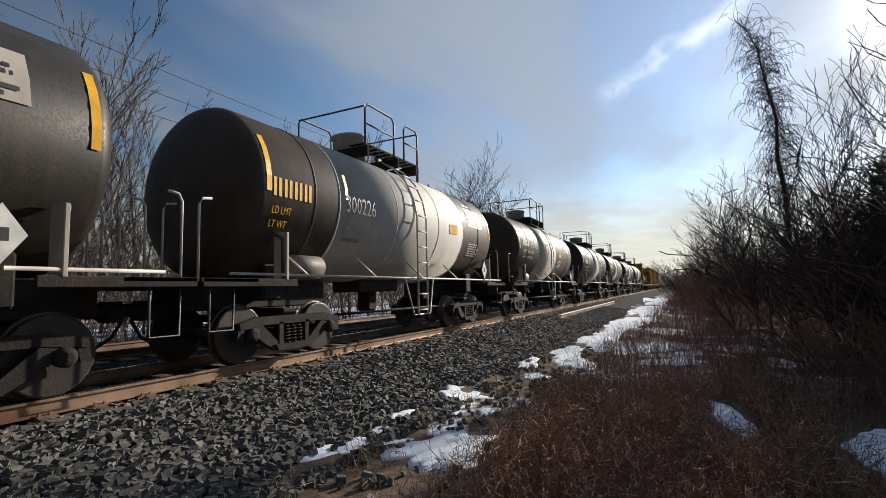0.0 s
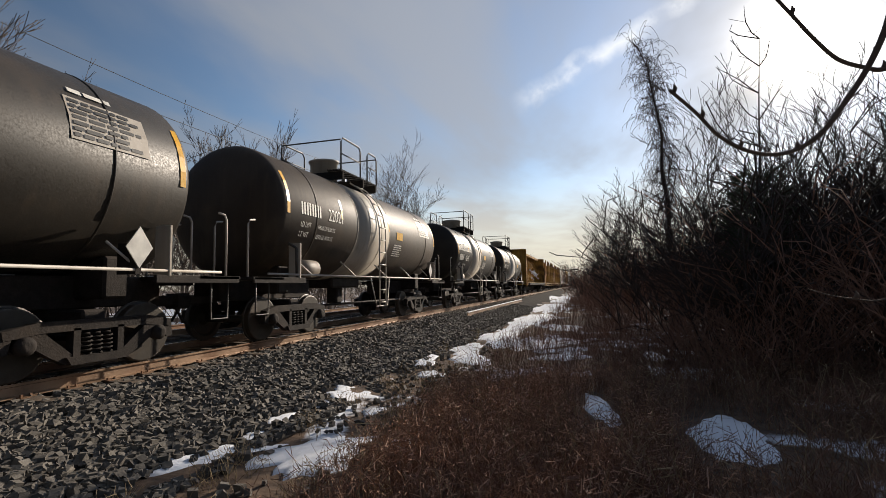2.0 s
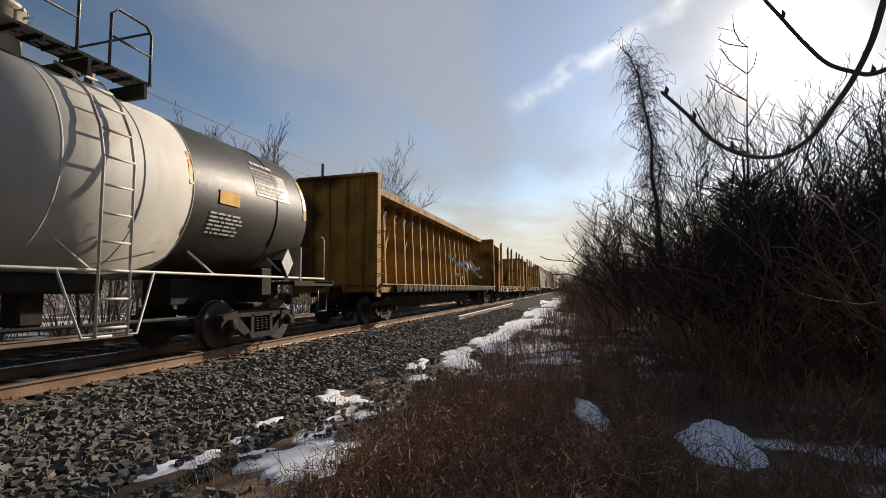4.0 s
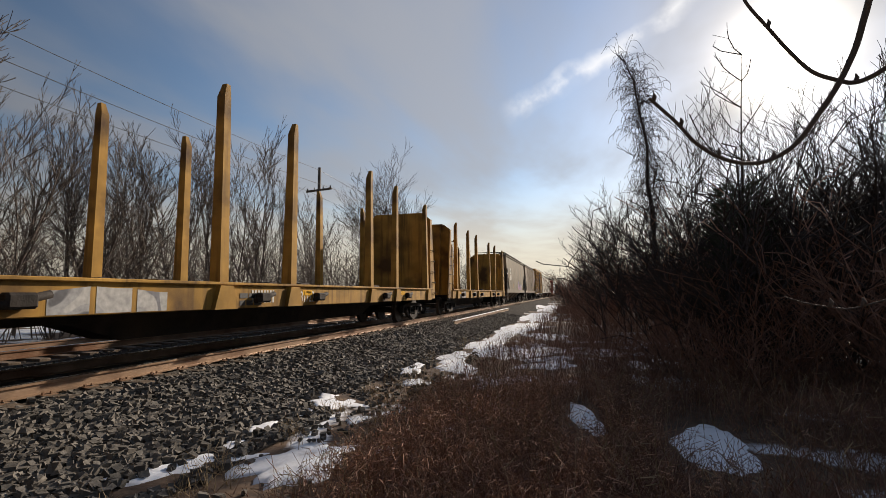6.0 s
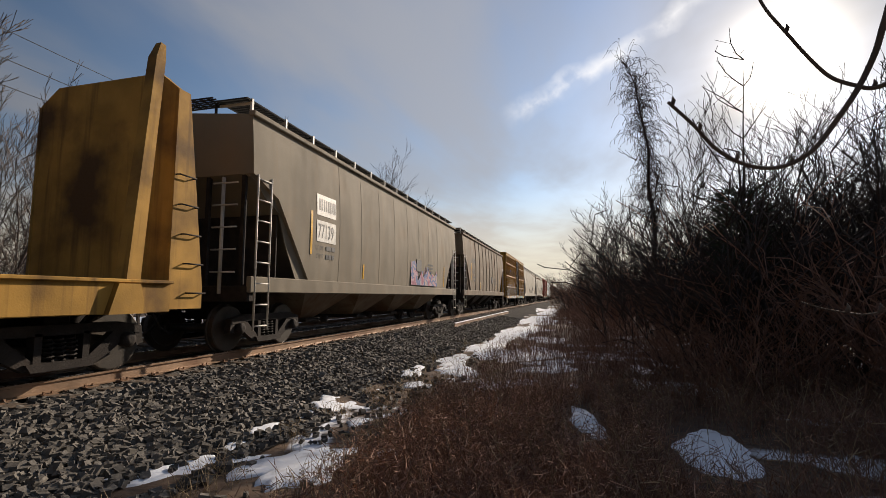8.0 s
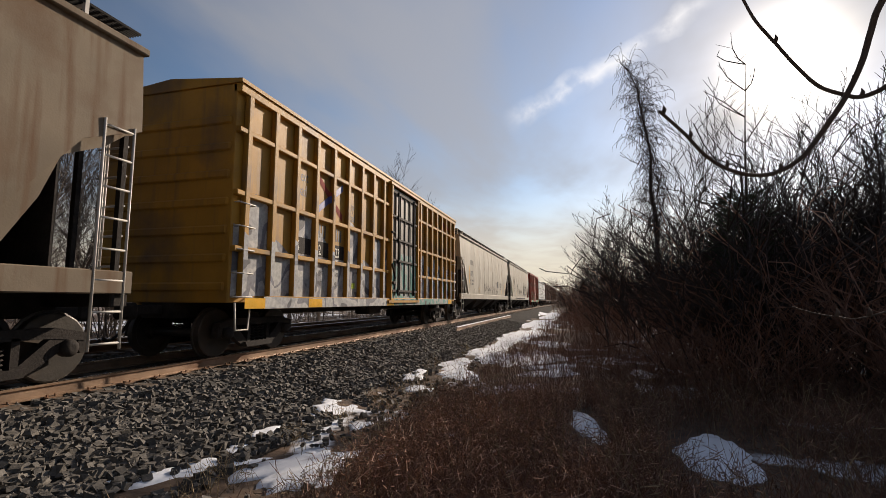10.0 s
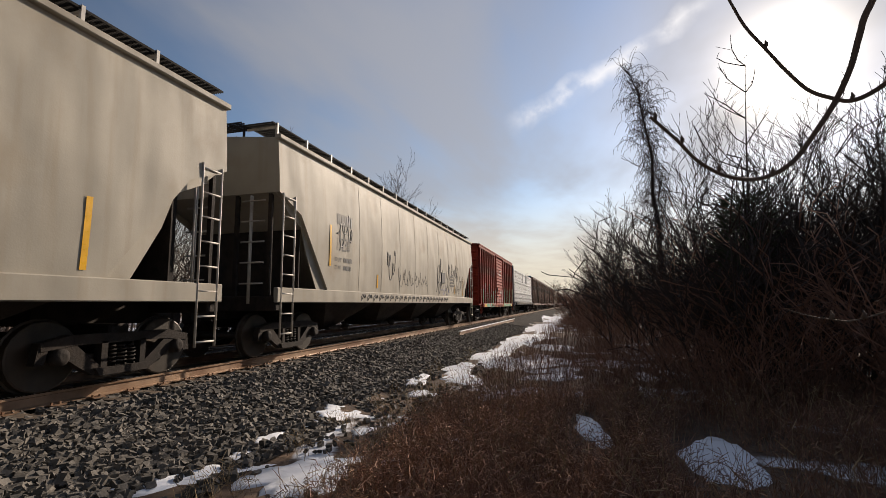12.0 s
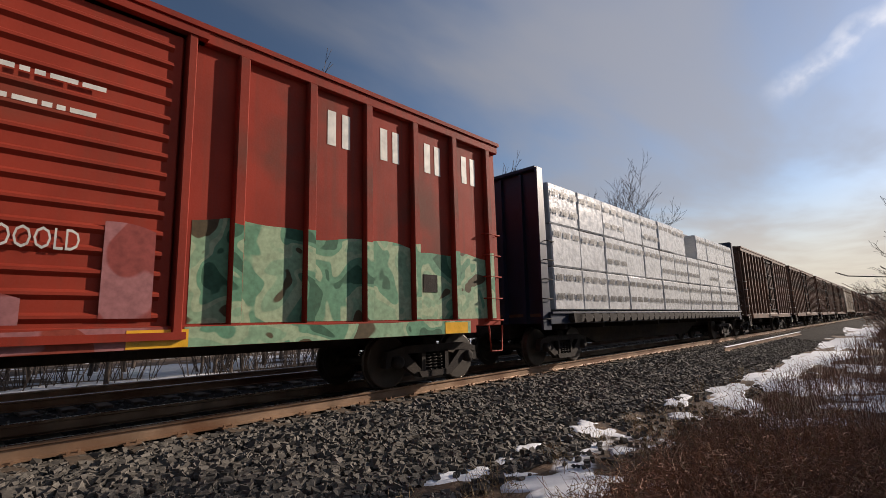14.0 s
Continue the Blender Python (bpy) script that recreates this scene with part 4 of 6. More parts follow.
# ---- spray-painted panels ----
def spray_material(name, cols, scale=1.3):
    """Sprayed colours that run into one another in soft-edged shapes."""
    m = bpy.data.materials.new(name)
    m.use_nodes = True
    N, L = m.node_tree.nodes, m.node_tree.links
    b = N["Principled BSDF"]
    b.inputs["Roughness"].default_value = 0.65
    b.inputs["Specular IOR Level"].default_value = 0.25
    co = N.new("ShaderNodeTexCoord")
    n = N.new("ShaderNodeTexNoise")
    n.inputs["Scale"].default_value, n.inputs["Detail"].default_value, n.inputs["Distortion"].default_value = scale, 1.5, 0.6
    L.new(co.outputs["Object"], n.inputs[0])
    r = N.new("ShaderNodeValToRGB")
    r.color_ramp.interpolation = "LINEAR"
    e = r.color_ramp.elements
    k = len(cols)
    while len(e) < 2 * k:
        e.new(0.5)
    for i, c in enumerate(cols):
        a = 0.30 + 0.40 * i / k
        z = 0.30 + 0.40 * (i + 1) / k
        e[2 * i].position, e[2 * i].color = a + 0.006, (*c, 1)
        e[2 * i + 1].position, e[2 * i + 1].color = z - 0.006, (*c, 1)
    L.new(n.outputs[0], r.inputs[0])
    g = N.new("ShaderNodeTexNoise")
    g.inputs["Scale"].default_value, g.inputs["Detail"].default_value = 14.0, 6
    L.new(co.outputs["Object"], g.inputs[0])
    mr = N.new("ShaderNodeMapRange")
    mr.inputs[1].default_value, mr.inputs[2].default_value, mr.inputs[3].default_value, mr.inputs[4].default_value = 0.3, 0.7, 0.75, 1.15
    L.new(g.outputs[0], mr.inputs[0])
    cc = N.new("ShaderNodeCombineXYZ")
    for i in range(3):
        L.new(mr.outputs[0], cc.inputs[i])
    mx = N.new("ShaderNodeMix")
    mx.data_type, mx.blend_type = "RGBA", "MULTIPLY"
    mx.inputs[0].default_value = 1.0
    L.new(r.outputs[0], mx.inputs[6])
    L.new(cc.outputs[0], mx.inputs[7])
    L.new(mx.outputs[2], b.inputs["Base Color"])
    return m


M["spray_green"] = spray_material("spray_green_pink", [(0.05, 0.25, 0.14), (0.14, 0.38, 0.25), (0.33, 0.10, 0.11), (0.09, 0.31, 0.20), (0.40, 0.20, 0.19)], 1.0)
M["spray_pale"] = spray_material("spray_pale_green", [(0.04, 0.12, 0.07), (0.12, 0.28, 0.17), (0.33, 0.43, 0.27), (0.23, 0.37, 0.23), (0.08, 0.06, 0.03)], 1.5)
M["spray_rose"] = spray_material("spray_rose", [(0.27, 0.06, 0.05), (0.34, 0.14, 0.14), (0.25, 0.05, 0.03)], 1.1)
M["spray_grey"] = spray_material("spray_grey_white", [(0.12, 0.12, 0.13), (0.36, 0.36, 0.36), (0.46, 0.45, 0.43), (0.20, 0.20, 0.22), (0.42, 0.42, 0.40)], 1.2)
M["spray_teal"] = spray_material("spray_teal", [(0.05, 0.20, 0.17), (0.28, 0.30, 0.28), (0.10, 0.26, 0.22), (0.06, 0.05, 0.05)], 1.2)
M["spray_lilac"] = spray_material("spray_lilac_grey", [(0.22, 0.20, 0.30), (0.40, 0.40, 0.40), (0.30, 0.28, 0.36), (0.40, 0.22, 0.06)], 1.1)
M["spray_pink"] = spray_material("spray_pink_violet", [(0.30, 0.10, 0.16), (0.42, 0.25, 0.30), (0.10, 0.14, 0.30), (0.38, 0.30, 0.30)], 2.4)
M["logo_red"] = material("logo_red", (0.25, 0.045, 0.035), 0.8, vary=0.2, bump=0.0, spec=0.15)
M["logo_blue"] = material("logo_blue", (0.03, 0.05, 0.22), 0.5, vary=0.2, bump=0.0)
M["lime"] = material("lime_sticker", (0.45, 0.55, 0.02), 0.4, vary=0.1, bump=0.0)
M["dark_red"] = material("door_red_paint", (0.29, 0.036, 0.018), 0.7, spec=0.2, vary=0.15, scale=1.6, grime=(0.17, 0.05, 0.03), grime_amt=0.2, streak=0.3, bump=0.05)


def sprayed(car, y0, y1, z0, z1, x, mat, seed, name="spray_painting", wave=0.18):
    """A sprayed field on the sheet between two posts, its upper edge uneven."""
    n = 8
    v, f = [], []
    for i in range(n + 1):
        y = y0 + (y1 - y0) * i / n
        top = z1 + wave * math.sin(y * 1.7 + seed) + 0.5 * wave * math.sin(y * 4.3 + seed * 2.1)
        v += [(x, y, z0), (x, y, top)]
    for i in range(n):
        f.append((2 * i, 2 * i + 2, 2 * i + 3, 2 * i + 1))
    return raw(name, v, f, M[mat], car)


def boxcar(length, zt, paint, posts_left, posts_right, door, label, rails_z=(), corrugated=True, seed=1, near=True, door_paint=None):
    """A boxcar: sheets with hat-section posts, a sliding door with ribs, roof, ladders and gear."""
    car = empty("boxcar")
    length -= 0.7
    tagged(car, label, "boxcar", "freight train cars")
    H = length / 2 - 0.45
    z0, X = 1.0, 1.47
    b = BM()
    box(b, -X, X, -H, H, z0, zt, 0.015)
    part("body", b, M[paint], car)
    b = BM()
    rf = [b.verts.new(p) for k in (-1, 1) for p in ((-1.60, k * (H + 0.04), zt + 0.0), (-1.60, k * (H + 0.04), zt + 0.07), (0, k * (H + 0.04), zt + 0.24), (1.60, k * (H + 0.04), zt + 0.07), (1.60, k * (H + 0.04), zt + 0.0))]
    for i in range(5):
        b.faces.new((rf[i], rf[(i + 1) % 5], rf[(i + 1) % 5 + 5], rf[i + 5]))
    b.faces.new(rf[:5][::-1])
    b.faces.new(rf[5:])
    bmesh.ops.recalc_face_normals(b, faces=b.faces)
    part("roof", b, M[paint], car)
    for x in (-1, 1):
        b = BM()
        box(b, min(x * 1.40, x * 1.60), max(x * 1.40, x * 1.60), -H + 1.1, H - 1.1, z0 - 0.12, z0 + 0.12, 0.01)
        box(b, min(x * 1.40, x * 1.57), max(x * 1.40, x * 1.57), -H, H, zt - 0.16, zt, 0.01)
        part("side_sill", b, M[paint], car)
    d0, d1 = door
    ys = [-H + (d0 + H) * (i + 0.35) / posts_left for i in range(posts_left)] + [d1 + (H - d1) * (i + 0.65) / posts_right for i in range(posts_right)]
    b = BM()
    box(b, 1.47, 1.585, -0.085, 0.085, z0 + 0.1, zt - 0.15, 0.02)
    post0 = part("side_post", b, M[paint], car)
    post0.matrix_basis = pose(0, ys[0], 0)
    for y in ys[1:]:
        again(post0, car, pose(0, y, 0))
    for y in ys:
        again(post0, car, pose(-3.055, y, 0))
    for z in rails_z:
        for a, c in ((-H, d0), (d1, H)):
            b = BM()
            box(b, 1.47, 1.575, a, c, z - 0.05, z + 0.05, 0.015)
            part("side_rail", b, M[paint], car)
    # door
    dp = M[door_paint or paint]
    b = BM()
    box(b, 1.48, 1.56, d0 + 0.1, d1 - 0.1, z0 + 0.06, zt - 0.2, 0.01)
    dr = part("door", b, dp, car)
    if corrugated:
        n = 15
        for i in range(n):
            z = z0 + 0.22 + (zt - z0 - 0.6) * i / (n - 1)
            b = BM()
            prism_pts = [(1.558, z - 0.06), (1.60, z - 0.015), (1.60, z + 0.015), (1.558, z + 0.045)]
            a = [b.verts.new((x, d0 + 0.22, zz)) for x, zz in prism_pts]
            c = [b.verts.new((x, d1 - 0.22, zz)) for x, zz in prism_pts]
            for k in range(4):
                b.faces.new((a[k], a[(k + 1) % 4], c[(k + 1) % 4], c[k]))
            b.faces.new(a[::-1])
            b.faces.new(c)
            bmesh.ops.recalc_face_normals(b, faces=b.faces)
            part("door_rib", b, dp, dr)
    else:
        for z in (zt - 0.35, zt - 1.15, zt - 1.9, zt - 2.6, z0 + 0.35):
            b = BM()
            box(b, 1.555, 1.62, d0 + 0.15, d1 - 0.15, z - 0.04, z + 0.04, 0.01)
            part("door_bar", b, M["iron"], dr)
        for y in (d0 + 0.65, d1 - 0.65):
            b = BM()
            tube(b, [(1.64, y, z0 + 0.2), (1.64, y, zt - 0.3)], 0.028, 6)
            part("lock_rod", b, M["iron"], dr)
        for i in range(5):
            y = d0 + 0.5 + (d1 - d0 - 1.0) * i / 4
            b = BM()
            box(b, 1.555, 1.60, y - 0.03, y + 0.03, z0 + 0.2, zt - 0.35, 0.01)
            part("door_stile", b, dp, dr)
    b = BM()
    for k in (d0, d1):
        box(b, 1.47, 1.64, k - 0.06, k + 0.06, z0, zt - 0.14, 0.015)
    box(b, 1.47, 1.66, d0 - 2.2 if corrugated else d0 - 0.3, d1 + 0.1, z0 - 0.03, z0 + 0.05)
    box(b, 1.47, 1.66, d0 - 0.2, d1 + 0.2, zt - 0.16, zt - 0.08)
    part("door_track", b, M[paint], car)
    b = BM()
    box(b, 1.6, 1.70, d0 + 0.02, d0 + 0.3, z0 + 0.55, z0 + 0.65, 0.02)
    tube(b, [(1.68, d0 - 0.12, z0 + 1.2), (1.70, d0 + 0.05, z0 + 0.9), (1.68, d0 + 0.2, z0 + 0.75)], 0.035, 6)
    box(b, 1.6, 1.68, d0 - 0.1, d0 + 0.2, z0 + 2.2, z0 + 2.27, 0.02)
    part("door_latch", b, M["iron"], car)
    # corner ladders, end grabs, sill steps
    for k in (-1, 1):
        rm = M["rod" if not corrugated else paint]
        for i in range(5):
            z = 1.1 + i * 0.42
            b = BM()
            tube(b, [(1.48, k * (H - 0.62), z), (1.58, k * (H - 0.62), z), (1.58, k * (H - 0.08), z), (1.48, k * (H - 0.08), z)], 0.014, 5)
            part("grab_iron", b, rm, car)
        b = BM()
        tube(b, [(1.56, k * (H - 0.60), 1.0), (1.56, k * (H - 0.55), 0.52), (1.56, k * (H - 0.15), 0.52), (1.56, k * (H - 0.1), 1.0)], 0.018, 5)
        part("sill_step", b, rm, car)
        b = BM()
        for i in range(7):
            z = 1.2 + i * 0.5
            if z < zt - 0.2:
                box(b, -1.4, 1.4, k * H - 0.05, k * H + 0.05, z, z + 0.16, 0.03)
        part("end_corrugation", b, M[paint], car)
    b = BM()
    box(b, -0.35, 0.35, -H, H, 0.72, 1.0)
    for y in (-2.2, 1.4):
        box(b, -1.2, 1.2, y - 0.15, y + 0.15, 0.78, 0.99)
    box(b, 0.4, 0.9, -1.0, 0.2, 0.6, 0.95, 0.05)
    part("underframe", b, M["iron"], car)
    add_trucks(car, (-(H - 1.75), H - 1.75), H + 0.35)
    car["post_ys"] = ys
    return car, ys, H


def red_boxcar(length):
    car, ys, H = boxcar(length, 4.68, "red", 8, 6, (-2.0, 1.85), "red boxcar with ribbed sliding door and green spray paint", door_paint="dark_red", seed=3)
    d0, d1 = -2.0, 1.85
    edges = [-H] + ys[:8] + [d0]
    for i, (a, c) in enumerate(zip(edges, edges[1:])):
        if c - a > 0.3 and i > 0:
            sprayed(car, a + 0.09, c - 0.09, 1.14, 2.15 + 0.25 * math.sin(i * 1.9), 1.474, "spray_green", i)
    for i, y in enumerate(ys[1:8]):
        sprayed(car, y - 0.07, y + 0.07, 1.14, 2.1 + 0.2 * math.sin(i * 2.2), 1.589, "spray_green", i + 20, "spray_painting")
    edges = [d1 + 0.08] + ys[8:]
    for i, (a, c) in enumerate(zip(edges, edges[1:])):
        sprayed(car, a + 0.09, c - 0.09, 1.14, 2.38 - i * 0.02, 1.474, "spray_pale", i + 40, wave=0.05)
        sprayed(car, c - 0.07, c + 0.07, 1.14, 2.36, 1.589, "spray_pale", i + 50, wave=0.04)
    sprayed(car, d1 + 0.1, H - 1.3, 0.885, 1.10, 1.604, "spray_pale", 3, wave=0.01)
    sprayed(car, -H + 2.2, d0, 0.885, 1.10, 1.604, "spray_green", 4, wave=0.01)
    sprayed(car, d0 + 0.1, d1 - 0.1, 0.885, 1.10, 1.604, "spray_rose", 5, wave=0.01)
    for i, (y, z, w, hh) in enumerate(((-1.7, 1.25, 1.0, 0.5), (-0.3, 1.15, 0.6, 0.35), (1.0, 1.2, 0.55, 0.9))):
        sprayed(car, y, y + w, z, z + hh, 1.604, "spray_rose", i * 3 + 1, wave=0.1)
    # owner's big letters as plain blocks, one on each sheet
    on = flat_on(1.476)
    edges = ys[8:]
    for i in range(4):
        m = (edges[i + 1] + edges[i + 2]) / 2 if i + 2 < len(edges) else edges[-1] + 0.4
        frame_mark(m - 0.24, m + 0.24, 3.72, 4.26, M["white"], car, on, "owner_letter")
    block_word(3, 0.42, ys[1] + 0.12, 2.98, M["white"], car, on)
    lettering("41", 0.44, ys[3] + 0.16, 2.9, M["white"], car, on, "car_number")
    lettering("34", 0.44, ys[4] + 0.16, 2.9, M["white"], car, on, "car_number")
    lettering("158100", 0.16, ys[3] + 0.15, 1.72, M["white"], car, flat_on(1.478), "stencil_lettering")
    lettering("61900", 0.16, ys[3] + 0.15, 1.50, M["white"], car, flat_on(1.478), "stencil_lettering")
    y = ys[5] + 0.2
    bars([(y, y + 0.4, 2.75, 2.77), (y, y + 0.4, 3.13, 3.15), (y, y + 0.02, 2.77, 3.13), (y + 0.38, y + 0.4, 2.77, 3.13)], M["white"], car, on, "plate_sign")
    lettering("PLATE", 0.11, y + 0.06, 2.99, M["white"], car, on, "plate_sign")
    lettering("C", 0.18, y + 0.13, 2.81, M["white"], car, on, "plate_sign")
    small_print(d0 + 1.75, 3.52, 1.2, 1, M["white"], car, flat_on(1.604), 0.05, seed=2)
    small_print(d0 + 1.35, 3.22, 1.9, 1, M["white"], car, flat_on(1.604), 0.05, seed=3)
    small_print(ys[7] + 0.2, 3.05, 0.35, 9, M["white"], car, flat_on(1.477), 0.07, 0.11, seed=9)
    lettering("COOOLD", 0.3, d0 + 1.85, 1.85, M["white"], car, flat_on(1.606), "spray_scrawl", 0.7)
    for a in (-H + 1.9, d0 + 0.2, d1 - 0.2, H - 1.75):
        bars([(a - 0.35, a + 0.35, 0.89, 1.08)], M["yellow"], car, flat_on(1.608), "reflective_stripe")
    b = BM()
    box(b, 1.476, 1.484, ys[11] + 0.25, ys[11] + 0.65, 1.6, 1.9)
    part("data_panel", b, M["iron"], car)
    return car


def yellow_boxcar(length):
    d0, d1 = -0.9, 2.3
    car, ys, H = boxcar(length, 4.95, "railbox", 9, 8, (d0, d1), "tall yellow boxcar with plug door and grey spray paint", rails_z=(1.95, 2.95, 4.1), corrugated=False, seed=5, door_paint="door_grey")
    edges = [-H] + ys[:9] + [d0]
    for i, (a, c) in enumerate(zip(edges, edges[1:])):
        if c - a > 0.3:
            sprayed(car, a + 0.08, c - 0.08, 1.12, 1.9, 1.474, "spray_grey", i, wave=0.0)
            sprayed(car, a + 0.08, c - 0.08, 2.0, 2.55 + 0.3 * math.sin(i * 2.4), 1.474, "spray_grey", i + 9, wave=0.2)
    for i, y in enumerate(ys):
        sprayed(car, y - 0.07, y + 0.07, 1.1, 2.3 + 0.2 * math.sin(i * 2.9), 1.589, "spray_grey", i)
    sprayed(car, -H + 1.0, d0, 0.885, 1.10, 1.604, "spray_grey", 4, wave=0.01)
    sprayed(car, d0, H - 1.2, 0.885, 1.10, 1.604, "spray_teal", 5, wave=0.01)
    sprayed(car, d0 + 0.1, d1 - 0.1, 1.1, 2.5, 1.564, "spray_teal", 6)
    edges = [d1] + ys[9:] + [H]
    for i, (a, c) in enumerate(zip(edges, edges[1:])):
        if c - a > 0.3:
            sprayed(car, a + 0.08, c - 0.08, 1.12, 1.9, 1.474, "spray_teal" if i > 4 else "spray_grey", i + 30, wave=0.0)
            sprayed(car, a + 0.08, c - 0.08, 2.0, 2.7, 1.474, "spray_lilac" if i > 5 else "spray_grey", i + 39, wave=0.2)
    on = flat_on(1.476)
    dk = M["dark_text"]
    lettering("next", 0.36, ys[2] + 0.14, 3.68, dk, car, on, "slogan", 0.8)
    lettering("load", 0.36, ys[2] + 0.10, 3.35, dk, car, on, "slogan", 0.8)
    lettering("any", 0.34, ys[5] + 0.2, 3.45, dk, car, on, "slogan", 0.8)
    lettering("road", 0.34, ys[5] + 0.14, 3.15, dk, car, on, "slogan", 0.8)
    lettering("car Pooling", 0.36, H - 2.75, 3.66, dk, car, on, "slogan", 0.95)
    lettering("Experts", 0.36, H - 2.75, 3.24, dk, car, on, "slogan", 0.95)
    small_print(H - 2.75, 2.84, 1.5, 1, dk, car, on, 0.2, seed=8)
    small_print(H - 1.75, 2.45, 0.75, 5, dk, car, flat_on(1.478), 0.05, 0.14, seed=12)
    block_word(2, 0.34, ys[3] + 0.2, 2.5, dk, car, on)
    block_word(2, 0.34, ys[4] + 0.2, 2.5, dk, car, on)
    bars([(ys[2] + 0.1, ys[3] - 0.1, 2.06, 2.42), (ys[3] + 0.1, ys[4] - 0.1, 2.06, 2.42), (ys[4] + 0.1, ys[5] - 0.1, 2.06, 2.42)], M["iron"], car, flat_on(1.478), "number_field")
    on3 = flat_on(1.481)
    for s, k in (("5", 2), ("02", 3), ("423", 4)):
        lettering(s, 0.34, ys[k] + 0.18, 2.11, M["white"], car, on3, "car_number", 0.8)
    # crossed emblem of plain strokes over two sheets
    for (a, c, z0, z1, mt) in ((ys[3] + 0.2, ys[5] - 0.25, 3.15, 3.95, "logo_blue"), (ys[3] + 0.2, ys[5] - 0.25, 3.95, 3.15, "logo_red")):
        b = BM()
        n = 12
        rows = [[b.verts.new((1.594, a + (c - a) * i / n, z0 + (z1 - z0) * i / n + s * 0.09)) for s in (-1, 1)] for i in range(n + 1)]
        for p, q in zip(rows, rows[1:]):
            b.faces.new((p[0], q[0], q[1], p[1]))
        for v in b.verts:
            near = min(abs(v.co.y - y) for y in ys)
            v.co.x = 1.592 if near < 0.08 else (1.477 if mt == "logo_red" else 1.480)
        part("emblem", b, M[mt], car)
    lettering("LD LMT", 0.17, ys[3] + 0.12, 1.62, dk, car, flat_on(1.478))
    lettering("LT WT", 0.17, ys[3] + 0.12, 1.38, dk, car, flat_on(1.478))
    lettering("215600", 0.17, ys[4] + 0.12, 1.62, dk, car, flat_on(1.478))
    lettering("70400", 0.17, ys[4] + 0.12, 1.38, dk, car, flat_on(1.478))
    bars([(ys[5] + 0.5, ys[5] + 0.72, 1.36, 1.5)], M["lime"], car, flat_on(1.48), "sticker")
    for a in (-H + 0.7, ys[3], d0, H - 1.6):
        bars([(a - 0.35, a + 0.35, 0.89, 1.08)], M["yellow"], car, flat_on(1.608), "reflective_stripe")
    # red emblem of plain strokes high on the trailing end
    for pts in ([(H - 1.75, 4.6), (H - 1.45, 4.6), (H - 0.75, 3.86), (H - 1.05, 3.86)], [(H - 1.05, 4.6), (H - 0.75, 4.6), (H - 1.3, 4.16), (H - 1.45, 4.28)],
                [(H - 3.0, 4.62), (H - 1.95, 4.62), (H - 1.95, 4.42), (H - 3.0, 4.42)], [(H - 2.6, 4.42), (H - 2.35, 4.42), (H - 2.35, 3.98), (H - 2.6, 3.98)]):
        b = BM()
        prism(b, pts, 1.472, 1.477)
        part("emblem", b, M["logo_red"], car)
    return car


def plain_boxcar(length, paint, label, zt=4.55):
    car, ys, H = boxcar(length, zt, paint, 7, 7, (-1.6, 1.6), label, corrugated=False, seed=7)
    on = flat_on(1.476)
    block_word(4, 0.34, ys[1] + 0.15, 3.0, M["white"], car, on)
    small_print(ys[2] + 0.1, 2.3, 0.7, 3, M["white"], car, on, 0.1, 0.18, 4)
    return car


# ---- flat cars ----
def flat_deck(car, H, paint, z0=0.82, z1=1.28):
    for x in (-1, 1):
        b = BM()
        box(b, min(x * 1.40, x * 1.50), max(x * 1.40, x * 1.50), -H, H, z0, z1, 0.012)
        box(b, min(x * 1.36, x * 1.56), max(x * 1.36, x * 1.56), -H, H, z1 - 0.05, z1, 0.01)
        part("side_sill", b, M[paint], car)
    b = BM()
    box(b, -1.42, 1.42, -H, H, z1 - 0.10, z1 - 0.03)
    part("deck", b, M["tie"], car, "worn wooden deck")
    b = BM()
    box(b, -0.35, 0.35, -H, H, 0.66, z1 - 0.1)
    prism(b, [(-H + 4.2, 0.7), (-H + 5.4, 0.36), (H - 5.4, 0.36), (H - 4.2, 0.7)], -0.3, 0.3)
    for i in range(9):
        y = -H + 1 + (2 * H - 2) * i / 8
        box(b, -1.4, 1.4, y - 0.06, y + 0.06, 0.85, z1 - 0.1)
    part("underframe", b, M["iron"], car)


